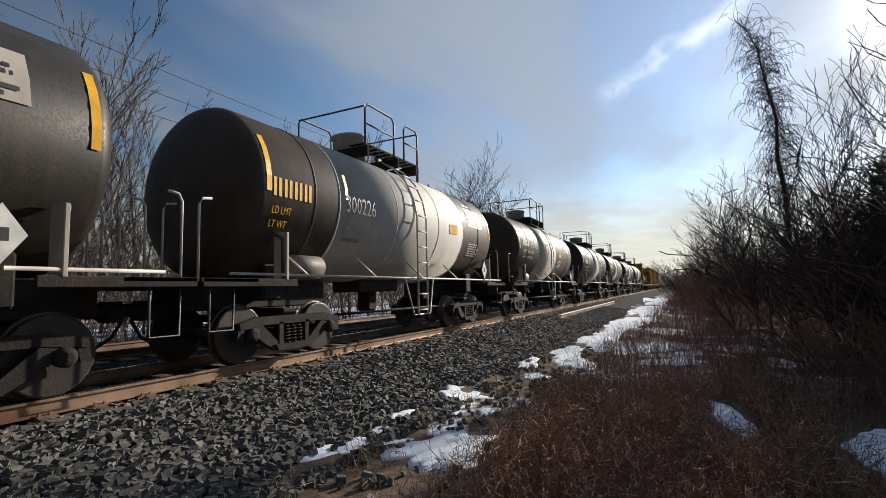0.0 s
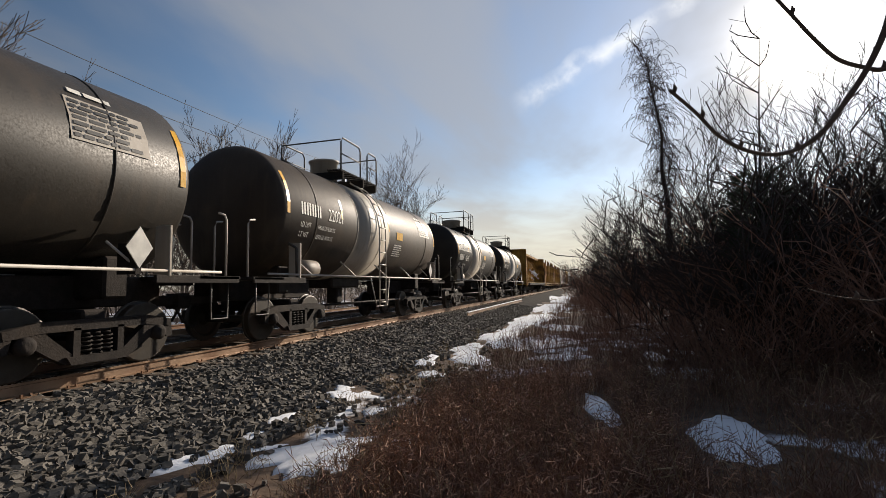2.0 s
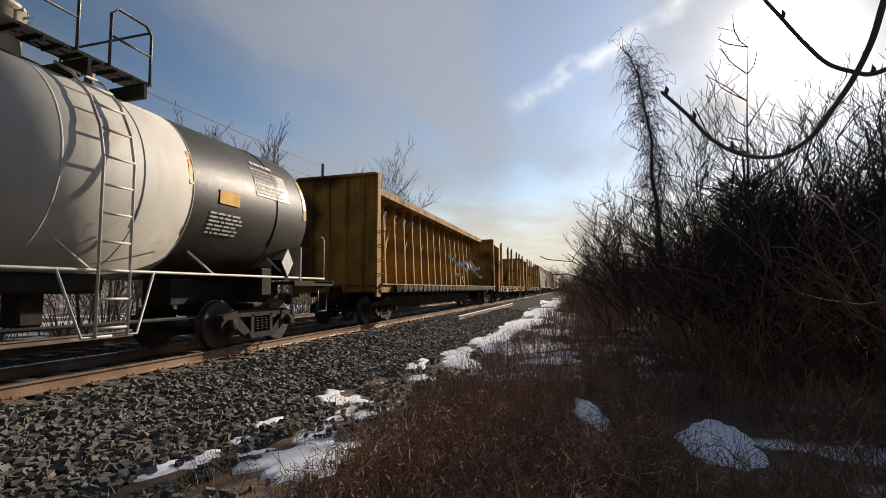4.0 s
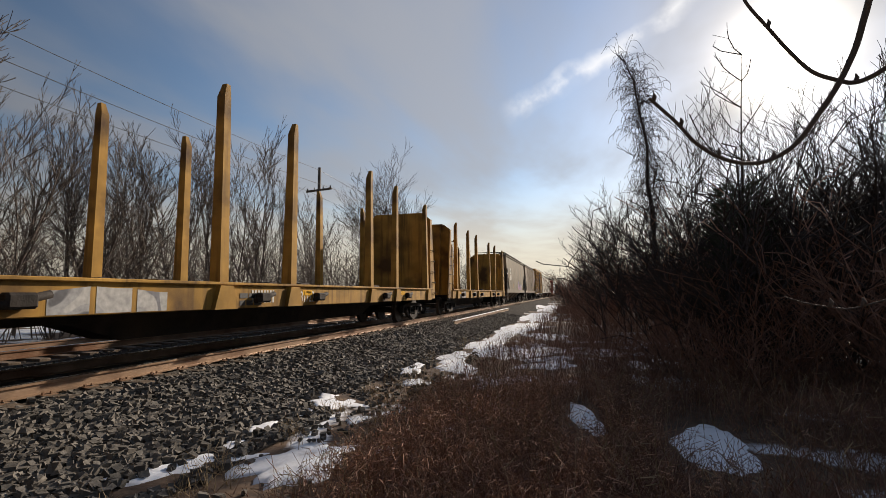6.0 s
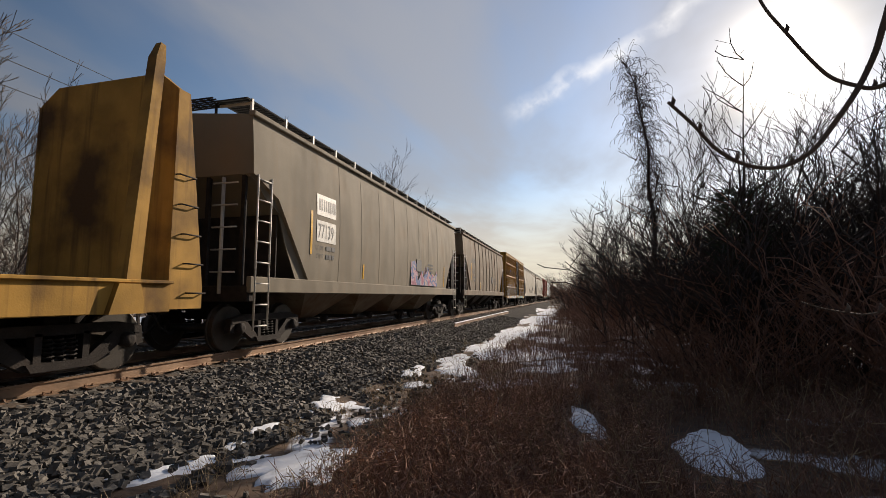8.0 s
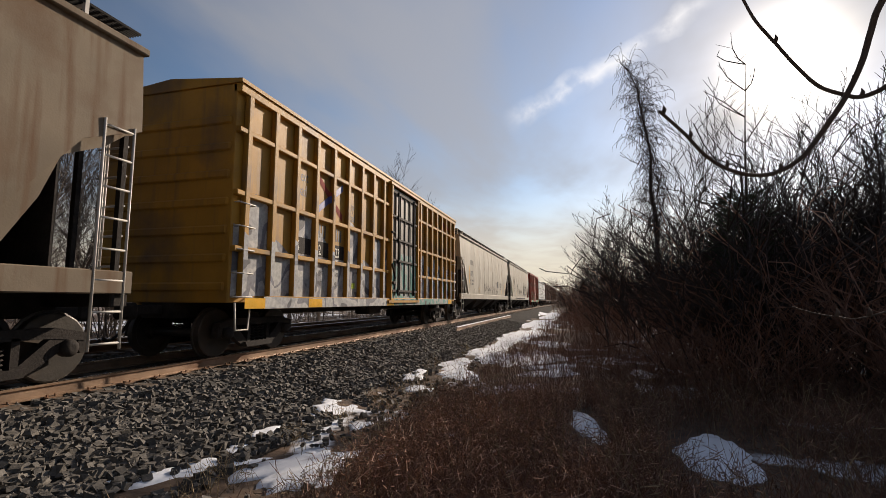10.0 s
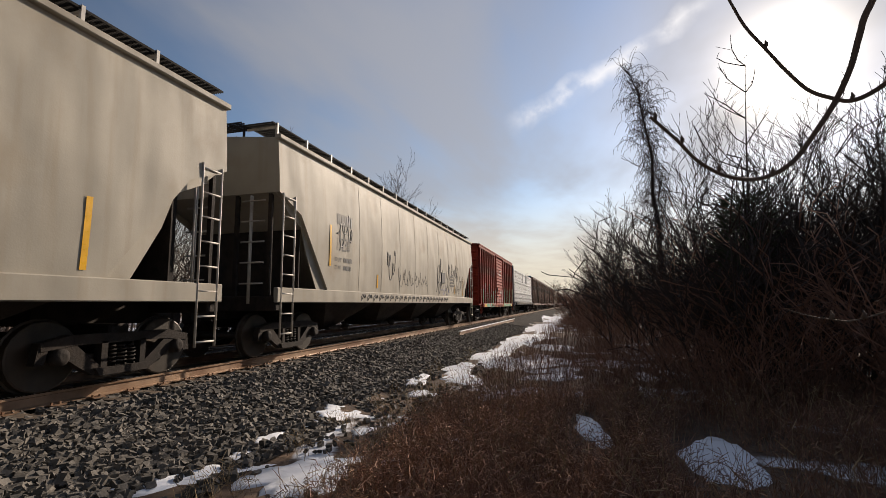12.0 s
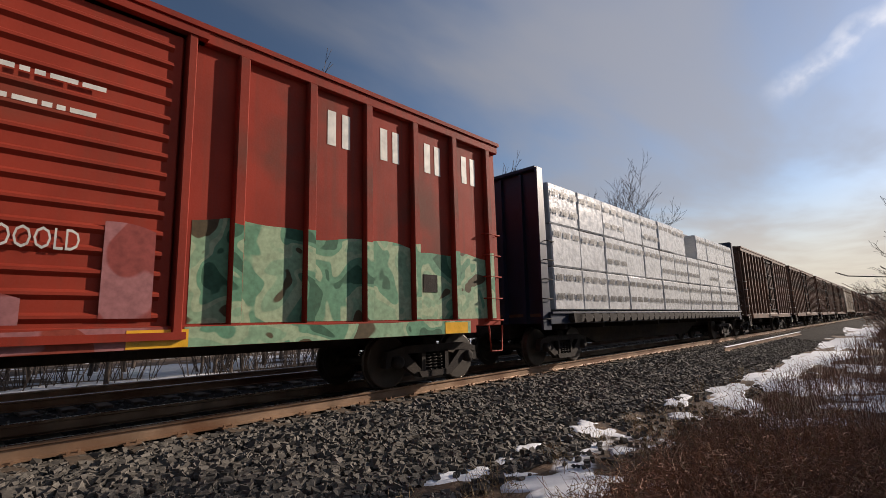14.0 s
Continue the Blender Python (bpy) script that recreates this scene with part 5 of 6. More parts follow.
def bulkhead(car, y, k, zt, paint, slant=0.75, width=1.5):
    """End wall whose braced side plates widen towards the foot on the outer side; k: which way is outwards."""
    b = BM()
    c = 0.28 if slant > 0.5 else 0.02
    out = [(-width, 1.0), (width, 1.0), (width, zt - c), (width - c * 1.3, zt), (-width + c * 1.3, zt), (-width, zt - c)]
    lo = [b.verts.new((x, y - 0.04, z)) for x, z in out]
    hi = [b.verts.new((x, y + 0.04, z)) for x, z in out]
    for i in range(6):
        b.faces.new((lo[i], lo[(i + 1) % 6], hi[(i + 1) % 6], hi[i]))
    b.faces.new(lo[::-1])
    b.faces.new(hi)
    bmesh.ops.recalc_face_normals(b, faces=b.faces)
    p = part("bulkhead", b, M[paint], car, "steel end wall with rusty streaks")
    for x in (-width, width):
        b = BM()
        s = 1 if x > 0 else -1
        pts = [(y - k * 0.05, 0.86), (y - k * 0.05, zt - c - 0.02), (y + k * 0.22, zt - c - 0.02), (y + k * slant, 1.2), (y + k * slant, 0.86)]
        prism(b, pts, x - 0.03, x + 0.03)
        part("side_plate", b, M[paint], p)
    for x in (-0.9, -0.3, 0.3, 0.9):
        b = BM()
        pts = [(y + k * 0.04, 1.0), (y + k * 0.04, zt - 0.1), (y + k * 0.14, zt - 0.1), (y + k * (slant - 0.1), 1.0)]
        prism(b, pts, x - 0.04, x + 0.04)
        part("brace", b, M[paint], p)
    b = BM()
    box(b, -width + c * 1.3, width - c * 1.3, min(y, y + k * 0.24), max(y, y + k * 0.24), zt - 0.08, zt, 0.02)
    part("cap_plate", b, M[paint], p)
    b = BM()
    for i in range(5):
        z = 1.1 + i * 0.45
        yy = y + k * (slant * 0.72 - i * 0.09)
        tube(b, [(width + 0.02, yy - 0.2, z), (width + 0.1, yy - 0.2, z), (width + 0.1, yy + 0.2, z), (width + 0.02, yy + 0.2, z)], 0.013, 5)
    part("grab_irons", b, M["iron"], p)


def log_flatcar(length, number, label, stakes, seed=1):
    car = empty("bulkhead_flatcar")
    length -= 0.7
    tagged(car, label, "flatcar", "freight train cars")
    H = length / 2 - 0.35
    flat_deck(car, H - 0.9, "flat_yellow")
    for k in (-1, 1):
        bulkhead(car, k * (H - 0.85), k, 4.55, "flat_yellow", width=1.42)
    rnd = random.Random(seed)
    b = BM()
    a, c = 0.105, 0.08
    lo = [b.verts.new((sx * a, sy * a, 0.84)) for sx, sy in ((-1, -1), (1, -1), (1, 1), (-1, 1))]
    mid = [b.verts.new((sx * a, sy * a, 1.35)) for sx, sy in ((-1, -1), (1, -1), (1, 1), (-1, 1))]
    up = [b.verts.new((sx * c, sy * c, 4.55)) for sx, sy in ((-1, -1), (1, -1), (1, 1), (-1, 1))]
    tip = [b.verts.new((sx * c * 0.6 + 0.04, sy * c * 0.55, 4.78)) for sx, sy in ((-1, -1), (1, -1), (1, 1), (-1, 1))]
    for p, q in ((lo, mid), (mid, up), (up, tip)):
        for i in range(4):
            b.faces.new((p[i], p[(i + 1) % 4], q[(i + 1) % 4], q[i]))
    b.faces.new(lo[::-1])
    b.faces.new(tip)
    st = part("stake", b, M["flat_yellow"], car, "worn yellow-brown steel stake with a chamfered tip")
    st.matrix_basis = pose(1.42, stakes[0], 0)
    for y in stakes:
        if y != stakes[0]:
            again(st, car, pose(1.42, y, 0, rnd.uniform(-0.6, 0.6) - (4.5 if seed == 2 and y == stakes[-1] else 0), rnd.uniform(-0.6, 0.6), 0))
        again(st, car, pose(-1.42, y, 0, rnd.uniform(-0.6, 0.6), rnd.uniform(-0.6, 0.6), 180))
    b = BM()
    prism(b, [(-0.28, 0.82), (0.28, 0.82), (0.16, 1.22), (-0.16, 1.22)], 1.49, 1.585)
    pk = part("stake_pocket", b, M["flat_yellow"], car)
    pk.matrix_basis = pose(0, stakes[0], 0)
    for y in stakes[1:]:
        again(pk, car, pose(0, y, 0))
    b = BM()
    box(b, 1.50, 1.66, -0.16, 0.16, 0.92, 1.1, 0.03)
    tube(b, [(1.6, -0.26, 0.95), (1.6, 0.3, 1.08)], 0.05, 8)
    wn = part("strap_winch", b, M["iron"], car)
    wn.matrix_basis = pose(0, stakes[0] + 1.3, 0)
    for y in stakes[1:-1]:
        again(wn, car, pose(0, y + 1.2, 0))
    on = flat_on(1.506)
    m = (stakes[2] + stakes[3]) / 2
    block_word(4, 0.26, stakes[2] - 1.6, 0.90, M["white"], car, on)
    lettering(number, 0.34, stakes[2] + 0.35, 0.90, M["white"], car, on, "car_number")
    for y in stakes[::2]:
        bars([(y + 0.5, y + 0.95, 1.04, 1.16)], M["yellow"], car, on, "reflective_stripe")
    small_print(stakes[1] + 0.5, 1.0, 0.9, 2, M["dark_text"], car, on, 0.09, 0.13, seed)
    for i in range(3):
        sprayed(car, stakes[1] - 3.4 + i * 0.7, stakes[1] - 2.8 + i * 0.7, 0.84, 1.15, 1.504, "spray_grey", i, wave=0.03)
    # bits of bark left on the deck
    b = BM()
    for i in range(26):
        y, x = rnd.uniform(-H + 2, H - 2), rnd.uniform(-1.2, 1.2)
        box(b, x - rnd.uniform(0.05, 0.3), x + 0.1, y - rnd.uniform(0.1, 0.5), y + 0.1, 1.25, 1.25 + rnd.uniform(0.03, 0.12), 0.01)
    part("bark_litter", b, M["bark_dark"], car)
    add_trucks(car, (-(H - 2.3), H - 2.3), H + 0.2)
    return car


def centerbeam(length, paint, label):
    car = empty("centerbeam_flatcar")
    length -= 0.7
    tagged(car, label, "flatcar", "freight train cars")
    H = length / 2 - 0.35
    flat_deck(car, H - 0.4, paint, 0.98, 1.26)
    for k in (-1, 1):
        bulkhead(car, k * (H - 0.45), k, 4.72, paint, 0.34, 1.42)
    b = BM()
    prism(b, [(-H + 0.5, 4.58), (H - 0.5, 4.58), (H - 0.5, 4.72), (-H + 0.5, 4.72)], -0.62, 0.62)
    part("top_chord", b, M[paint], car)
    for x in (-0.62, 0.58):
        b = BM()
        box(b, x, x + 0.04, -H + 0.5, H - 0.5, 4.46, 4.6)
        part("chord_flange", b, M[paint], car)
    n = 19
    ys = [-H + 0.5 + (2 * H - 1.0) * i / n for i in range(1, n)]
    b = BM()
    lo = [b.verts.new((sx * 0.26, sy * 0.085, 1.22)) for sx, sy in ((-1, -1), (1, -1), (1, 1), (-1, 1))]
    up = [b.verts.new((sx * 0.14, sy * 0.055, 4.58)) for sx, sy in ((-1, -1), (1, -1), (1, 1), (-1, 1))]
    for i in range(4):
        b.faces.new((lo[i], lo[(i + 1) % 4], up[(i + 1) % 4], up[i]))
    b.faces.new(lo[::-1])
    b.faces.new(up)
    ps = part("beam_post", b, M[paint], car)
    ps.matrix_basis = pose(0, ys[0], 0)
    for y in ys[1:]:
        again(ps, car, pose(0, y, 0))
    for i in range(0, n - 2, 2):
        b = BM()
        y0, y1 = ys[i], ys[i + 1]
        prism(b, [(y0, 1.25), (y0 + 0.16, 1.25), (y0 + (y1 - y0) * 0.55, 3.0), (y0 + (y1 - y0) * 0.55 - 0.16, 3.0)], -0.05, 0.05)
        prism(b, [(y0 - 0.0 + (y1 - y0) * 0.5, 3.0), (y0 + (y1 - y0) * 0.62, 3.0), (y1 + 0.4, 4.2), (y1 + 0.25, 4.2)], -0.05, 0.05)
        part("diagonal", b, M[paint], car)
    return car, ys, H


def deck_fittings(car, ys, H, paint):
    b = BM()
    prism(b, [(-0.16, 1.0), (0.16, 1.02), (0.24, 1.2), (-0.2, 1.22)], 1.5, 1.64)
    tube(b, [(1.58, -0.26, 1.1), (1.58, 0.28, 1.12)], 0.06, 8)
    w = part("strap_winch", b, M["iron"], car)
    w.matrix_basis = pose(0, ys[0], 0)
    n = 2 * len(ys)
    for i in range(1, n):
        again(w, car, pose(0, -H + 1.2 + (2 * H - 2.4) * i / n, 0))
    for y in ys[::2]:
        bars([(y + 0.5, y + 1.0, 1.05, 1.2)], M["yellow"], car, flat_on(1.505), "reflective_stripe")
    add_trucks(car, (-(H - 2.0), H - 2.0), H + 0.2)


def empty_centerbeam(length):
    car, ys, H = centerbeam(length, "flat_yellow", "empty yellow centerbeam flatcar with scraps of plastic wrap")
    deck_fittings(car, ys, H, "flat_yellow")
    rnd = random.Random(6)
    for i in range(7):
        b = BM()
        y, z = ys[len(ys) - 8 + i] + rnd.uniform(-0.2, 0.2), rnd.uniform(1.7, 3.2)
        rows = []
        for j in range(7):
            t = j / 6
            c = Vector((0.3 + 0.5 * t + 0.1 * math.sin(j * 1.7 + i), y + 1.1 * t + 0.1 * math.cos(j * 2.1), z - 0.5 * t + 0.14 * math.sin(j * 2.6 + i)))
            rows.append([b.verts.new(c + Vector((0.02, 0.03, s * (0.13 - 0.06 * t)))) for s in (-1, 1)])
        for p, q in zip(rows, rows[1:]):
            f = b.faces.new((p[0], q[0], q[1], p[1]))
            f.smooth = True
        part("plastic_scrap", b, M["wrap"], car, "torn white plastic wrap")
    bars([(H - 4.4, H - 3.9, 0.9, 1.24)], M["white"], car, flat_on(1.507), "notice_board")
    lines = [(H - 4.36, H - 3.94, 0.95 + i * 0.055, 0.975 + i * 0.055) for i in range(5)]
    bars(lines, M["dark_text"], car, flat_on(1.510), "notice_print")
    return car


def loaded_centerbeam(length):
    car, ys, H = centerbeam(length, "blue", "dark blue centerbeam flatcar that carries white-wrapped lumber")
    deck_fittings(car, ys, H, "blue")
    rnd = random.Random(12)
    n, tiers = 12, 3
    y0, y1 = -H + 0.75, H - 0.75
    w = (y1 - y0) / n
    for i in range(n):
        for t in range(tiers):
            if t == tiers - 1 and i == 7:
                continue
            b = BM()
            z0 = 1.30 + t * 1.04
            top = z0 + 1.02
            box(b, 0.34, 1.46 + rnd.uniform(-0.02, 0.02), y0 + i * w + 0.02, y0 + (i + 1) * w - 0.02, z0, top, 0.03)
            p = part("lumber_pack", b, M["wrap"], car)
            # printed rows as plain dark dashes
            for z in (z0 + 0.26, z0 + 0.72):
                x = 1.487
                rows = []
                a = y0 + i * w + 0.12
                while a < y0 + (i + 1) * w - 0.45:
                    for j in range(5):
                        rows.append((a + j * 0.085, a + j * 0.085 + 0.062, z, z + 0.14))
                    a += 0.55
                if z > z0 + 0.5 or t == 0 or rnd.random() < 0.25:
                    bars(rows, M["dark_text"], p, flat_on(x), "printed_row")["kind"] = "stuff"
        b = BM()
        box(b, -1.46, -0.34, y0 + i * w + 0.02, y0 + (i + 1) * w - 0.02, 1.30, 4.4, 0.03)
        part("lumber_pack", b, M["wrap"], car)
    return car


# ---- plants ----
def limbs(seed, height, r0, spread, levels, kids, droop=0.0, lean=(0, 0), first=0.3, wander=0.18, twig=0.45, shrink=0.62):
    """Segments (start, end, start radius, end radius) of a bare tree that forks again and again."""
    rnd = random.Random(seed)
    out = []

    def grow(p, d, length, r, level):
        steps = 5 if level == 0 else (4 if level == 1 else (2 if level == levels else 3))
        pts = [p]
        for i in range(steps):
            d = (d + Vector((rnd.gauss(0, wander), rnd.gauss(0, wander), rnd.gauss(0, wander * 0.6) + (0.06 if level else 0.1) - droop * (level > 0) * (i / steps)))).normalized()
            q = p + d * (length / steps)
            ra = r * (1 - 0.75 * i / steps)
            rb = r * (1 - 0.75 * (i + 1) / steps)
            out.append((p, q, ra, rb, level))
            p = q
            pts.append(p)
            if level < levels and (level > 0 or (i + 1) / steps > first):
                for _ in range(kids[level]):
                    az = rnd.uniform(0, 2 * math.pi)
                    tilt = rnd.uniform(0.45, 1.0) * spread
                    side = Vector((math.cos(az), math.sin(az), 0.15))
                    nd = (d * (1 - tilt * 0.55) + side * tilt).normalized()
                    grow(p, nd, length * rnd.uniform(shrink - 0.15, shrink + 0.1) * (twig * 2 if level == levels - 1 else 1), max(rb * 0.7, 0.004), level + 1)
        return pts

    grow(Vector((0, 0, -0.1)), Vector((lean[0], lean[1], 1)).normalized(), height, r0, 0)
    return out


def tubes(segs, sides=3, thin=0.0):
    """Verts and faces of open three-sided tubes, one for each segment."""
    P0 = np.array([s[0] for s in segs], float)
    P1 = np.array([s[1] for s in segs], float)
    R0 = np.maximum(np.array([s[2] for s in segs]), thin)
    R1 = np.maximum(np.array([s[3] for s in segs]), thin)
    d = P1 - P0
    d /= np.linalg.norm(d, axis=1, keepdims=True) + 1e-9
    ref = np.where(np.abs(d[:, 2:3]) > 0.9, np.array([[1.0, 0, 0]]), np.array([[0, 0, 1.0]]))
    u = np.cross(d, ref)
    u /= np.linalg.norm(u, axis=1, keepdims=True) + 1e-9
    w = np.cross(d, u)
    V = []
    for P, R in ((P0, R0), (P1, R1)):
        for k in range(sides):
            t = 2 * math.pi * k / sides
            V.append(P + (u * math.cos(t) + w * math.sin(t)) * R[:, None])
    V = np.stack(V, 1).reshape(-1, 3)
    base = np.arange(len(segs))[:, None] * 2 * sides
    Fs = np.concatenate([base + np.array([[k, (k + 1) % sides, sides + (k + 1) % sides, sides + k]]) for k in range(sides)])
    return V, Fs


def bare_tree(name, label, segs, mat, twig_mat=None, thin=0.006, category="tree"):
    """A tree of a trunk with its limbs and a crown of twigs."""
    t = tagged(empty(name), label, category)
    big = [s for s in segs if s[4] <= 1]
    small = [s for s in segs if s[4] > 1]
    v, f = tubes(big, 6)
    raw("trunk", v.tolist(), f.tolist(), M[mat], t, smooth=True)
    if small:
        v, f = tubes(small, 3, thin)
        raw("crown", v.tolist(), f.tolist(), M[twig_mat or mat], t)
    return t


def put(x, y, scale=1.0, turn=0.0, dz=0.0, sz=None):
    x, y = site(x, y)
    return Matrix.LocRotScale((x, y, ground_z(x, y) + dz), Euler((0, 0, radians(turn))), (scale, scale, sz or scale))


def build_woods():
    rnd = random.Random(21)
    # saplings and trees behind the tracks
    kinds = []
    for s in range(4):
        sg = limbs(100 + s, 11.5, 0.12, 0.42, 3, (2, 2, 2), first=0.15, wander=0.12, shrink=0.42)
        kinds.append(bare_tree("bare_tree", "slender bare grey-brown tree behind the tracks", sg, "bark", thin=0.015))
        tagged(kinds[-1], group="trees behind the tracks")
    spots = []
    y = -6.0
    while y < 75:
        spots.append((rnd.uniform(-29, -20.5), y))
        if y < 34:
            spots.append((rnd.uniform(-25, -19.5), y + 0.4))
        y += rnd.uniform(0.7, 1.5) * (1 + max(0, y) / 50)
    for i, (x, y) in enumerate(spots):
        m = put(x, y, rnd.uniform(0.62, 0.95), rnd.uniform(0, 360))
        if i < 4:
            kinds[i].matrix_basis = m
        else:
            copy_thing(kinds[i % 4], m)
    # broad crowned trees farther along
    big = []
    for s in range(2):
        sg = limbs(300 + s, 15, 0.32, 0.72, 4, (3, 2, 2, 1), first=0.3, wander=0.15, shrink=0.56)
        big.append(bare_tree("broad_tree", "broad bare tree with a rounded twiggy crown", sg, "bark", thin=0.022))
    spots = [(-26, 86, 0.78), (-30, 90, 0.7), (-24, 108, 0.55), (-23, 126, 0.5), (-21, 145, 0.48), (-20, 170, 0.5), (-18, 205, 0.5), (-16, 260, 0.52), (-13, 340, 0.62), (-10, 430, 0.75)]
    for i, (x, y, s) in enumerate(spots):
        m = put(x, y, s, 57 * i)
        if i < 2:
            big[i].matrix_basis = m
        else:
            copy_thing(big[i % 2], m)
    # scrub at the foot of the trees behind
    sh = [shrub(500 + s, 2.2, 26, "bark", "tangled brown scrub behind the tracks") for s in range(2)]
    i = 0
    y = -4.0
    while y < 110:
        m = put(rnd.uniform(-22.5, -17.5), y, rnd.uniform(0.9, 1.9), rnd.uniform(0, 360))
        if i < 2:
            sh[i].matrix_basis = m
        else:
            copy_thing(sh[i % 2], m)
        i += 1
        y += rnd.uniform(0.9, 1.9) * (1 + max(0, y) / 45)


def shrub(seed, height, stems, mat, label, spread=0.55, name="shrub", thin=0.005, fork=3):
    """Many arching stems from one root, each with side twigs."""
    rnd = random.Random(seed)
    segs = []
    for _ in range(stems):
        az, r = rnd.uniform(0, 6.283), abs(rnd.gauss(0, 0.5))
        p = Vector((math.cos(az) * r, math.sin(az) * r, -0.05))
        d = Vector((math.cos(az) * spread * rnd.random(), math.sin(az) * spread * rnd.random(), 1)).normalized()
        L = height * rnd.uniform(0.55, 1.1)
        n = 5
        for i in range(n):
            d = (d + Vector((rnd.gauss(0, 0.13), rnd.gauss(0, 0.13), -0.05 * i * rnd.random()))).normalized()
            q = p + d * L / n
            rr = 0.009 * (1 - 0.8 * i / n)
            segs.append((p, q, rr, rr * 0.85, 1 if i < 2 else 2))
            if i > 0:
                for _ in range(fork):
                    a2 = rnd.uniform(0, 6.283)
                    dd = (d + Vector((math.cos(a2), math.sin(a2), rnd.uniform(-0.4, 0.6))) * 0.9).normalized()
                    e = q + dd * rnd.uniform(0.15, 0.5)
                    segs.append((q, e, 0.005, 0.003, 2))
                    dd = (dd + Vector((rnd.gauss(0, 0.5), rnd.gauss(0, 0.5), rnd.gauss(0, 0.4)))).normalized()
                    segs.append((e, e + dd * rnd.uniform(0.1, 0.35), 0.004, 0.002, 2))
            p = q
    t = tagged(empty(name), label, "shrub")
    v, f = tubes([s for s in segs if s[4] == 1], 4)
    raw("stem_clump", v.tolist(), f.tolist(), M[mat], t)["kind"] = "stuff"
    v, f = tubes([s for s in segs if s[4] == 2], 3, thin)
    raw("crown", v.tolist(), f.tolist(), M[mat], t)["kind"] = "stuff"
    return t


def build_thicket():
    rnd = random.Random(33)
    kinds = [shrub(600 + s, 2.5, 46, "bark_dark", "dense dark tangle of bare shrub stems and vines", 0.75, thin=0.0075, fork=2) for s in range(4)]
    spots = []
    # the edge of the thicket draws in towards the track with distance
    for row in range(11):
        for j in range(6):
            y = 9.5 + row * 2.6 * (1 + row * 0.16) + rnd.uniform(-0.9, 0.9)
            edge = max(0.1, 2.6 - (y - 9) * 0.13)
            x = edge + 0.4 + j * (1.35 + row * 0.06) + rnd.uniform(-0.5, 0.5)
            if math.hypot(x, y) < 9.0:
                continue
            spots.append((x, y, rnd.uniform(0.85, 1.3) * (0.72 if j == 0 else 1.0), 1 if j < 2 or row < 1 else 0))
    spots += [(0.0 + rnd.uniform(-0.3, 1.2), 42 + 5.5 * i, rnd.uniform(0.8, 1.2), i % 2) for i in range(16)]
    spots += [(3.2, 12.0, 1.15, 0), (3.5, 12.6, 1.3, 0), (2.9, 12.9, 1.1, 0), (5.2, 9.0, 0.7, 1), (6.3, 8.2, 0.7, 1), (6.0, 10.0, 0.9, 1), (7.6, 9.6, 1.0, 1),
              (2.4, 9.6, 0.45, 1), (3.6, 9.2, 0.5, 1), (1.3, 10.4, 0.4, 1), (4.6, 8.4, 0.5, 1), (0.6, 12.2, 0.4, 1)]
    # the dark heart of the thicket
    spots += [(3.4 + rnd.uniform(0, 6.5), 12.5 + rnd.uniform(0, 7.0), rnd.uniform(1.1, 1.55), 0) for _ in range(11)]
    # edge shrubs wear the paler tone that stands for sunlit twigs
    red = [shrub(640 + s, 2.3, 40, "bramble", "low reddish-brown bramble at the thicket edge, toned as if sunlit", 0.8, thin=0.006, fork=2) for s in range(2)]
    placed = set()
    for i, (x, y, s, edge) in enumerate(spots):
        m = put(x, y, s, rnd.uniform(0, 360))
        src = red[i % 2] if edge else kinds[i % 4]
        if src.name in placed:
            copy_thing(src, m)
        else:
            src.matrix_basis = m
            placed.add(src.name)
    # knee-high tangles over the bank
    low = [shrub(680 + s, 0.8, 34, "bramble", "low dark bramble tangle among dead weeds", 1.0, thin=0.0028, fork=2) for s in range(3)]
    n = 0
    for _ in range(150):
        x, y = rnd.uniform(-1.3, 4.6), rnd.uniform(4.2, 11.5)
        if x < -1.3 + (y - 4) * 0.06 or any(((x - sx) / (lx + 0.45)) ** 2 + ((y - sy) / (ly + 0.45)) ** 2 < 1 for sx, sy, lx, ly, _, _ in SNOW):
            continue
        m = put(x, y, rnd.uniform(0.5, 1.0) * (1.0 if x > 0.5 else 0.7), rnd.uniform(0, 360))
        if n < 3:
            low[n].matrix_basis = m
        else:
            copy_thing(low[n % 3], m)
        n += 1
        if n > 44:
            break
    # dark evergreen in the middle of the thicket
    segs = []
    for i in range(2600):
        z = 0.15 + 3.4 * rnd.random() ** 0.85
        w = 0.85 * (1 - z / 4.6) ** 0.6 + 0.05
        az, r = rnd.uniform(0, 6.283), w * rnd.random() ** 0.5
        p = Vector((math.cos(az) * r, math.sin(az) * r, z))
        d = Vector((math.cos(az), math.sin(az), rnd.uniform(0.2, 1.2))).normalized()
        segs.append((p, p + d * rnd.uniform(0.06, 0.17), 0.011, 0.004, 2))
    tree = [(Vector((0, 0, -0.1)), Vector((0.02, 0, 2.0)), 0.08, 0.05, 0), (Vector((0.02, 0, 2.0)), Vector((0, 0.02, 4.2)), 0.05, 0.01, 0)]
    e = bare_tree("evergreen_tree", "small dark evergreen in the thicket", tree + segs, "bark_dark", "evergreen")
    e.matrix_basis = put(3.35, 12.4, 1.05)
    copy_thing(e, put(4.6, 15.5, 0.95, 90))
    # woods behind the thicket
    kinds = []
    for s in range(4):
        sg = limbs(700 + s, 5.6, 0.065, 0.6, 3, (3, 2, 2), first=0.12, wander=0.16, shrink=0.46)
        kinds.append(bare_tree("woodland_tree", "bare dark woodland tree against the light", sg, "bark_dark", thin=0.0075))
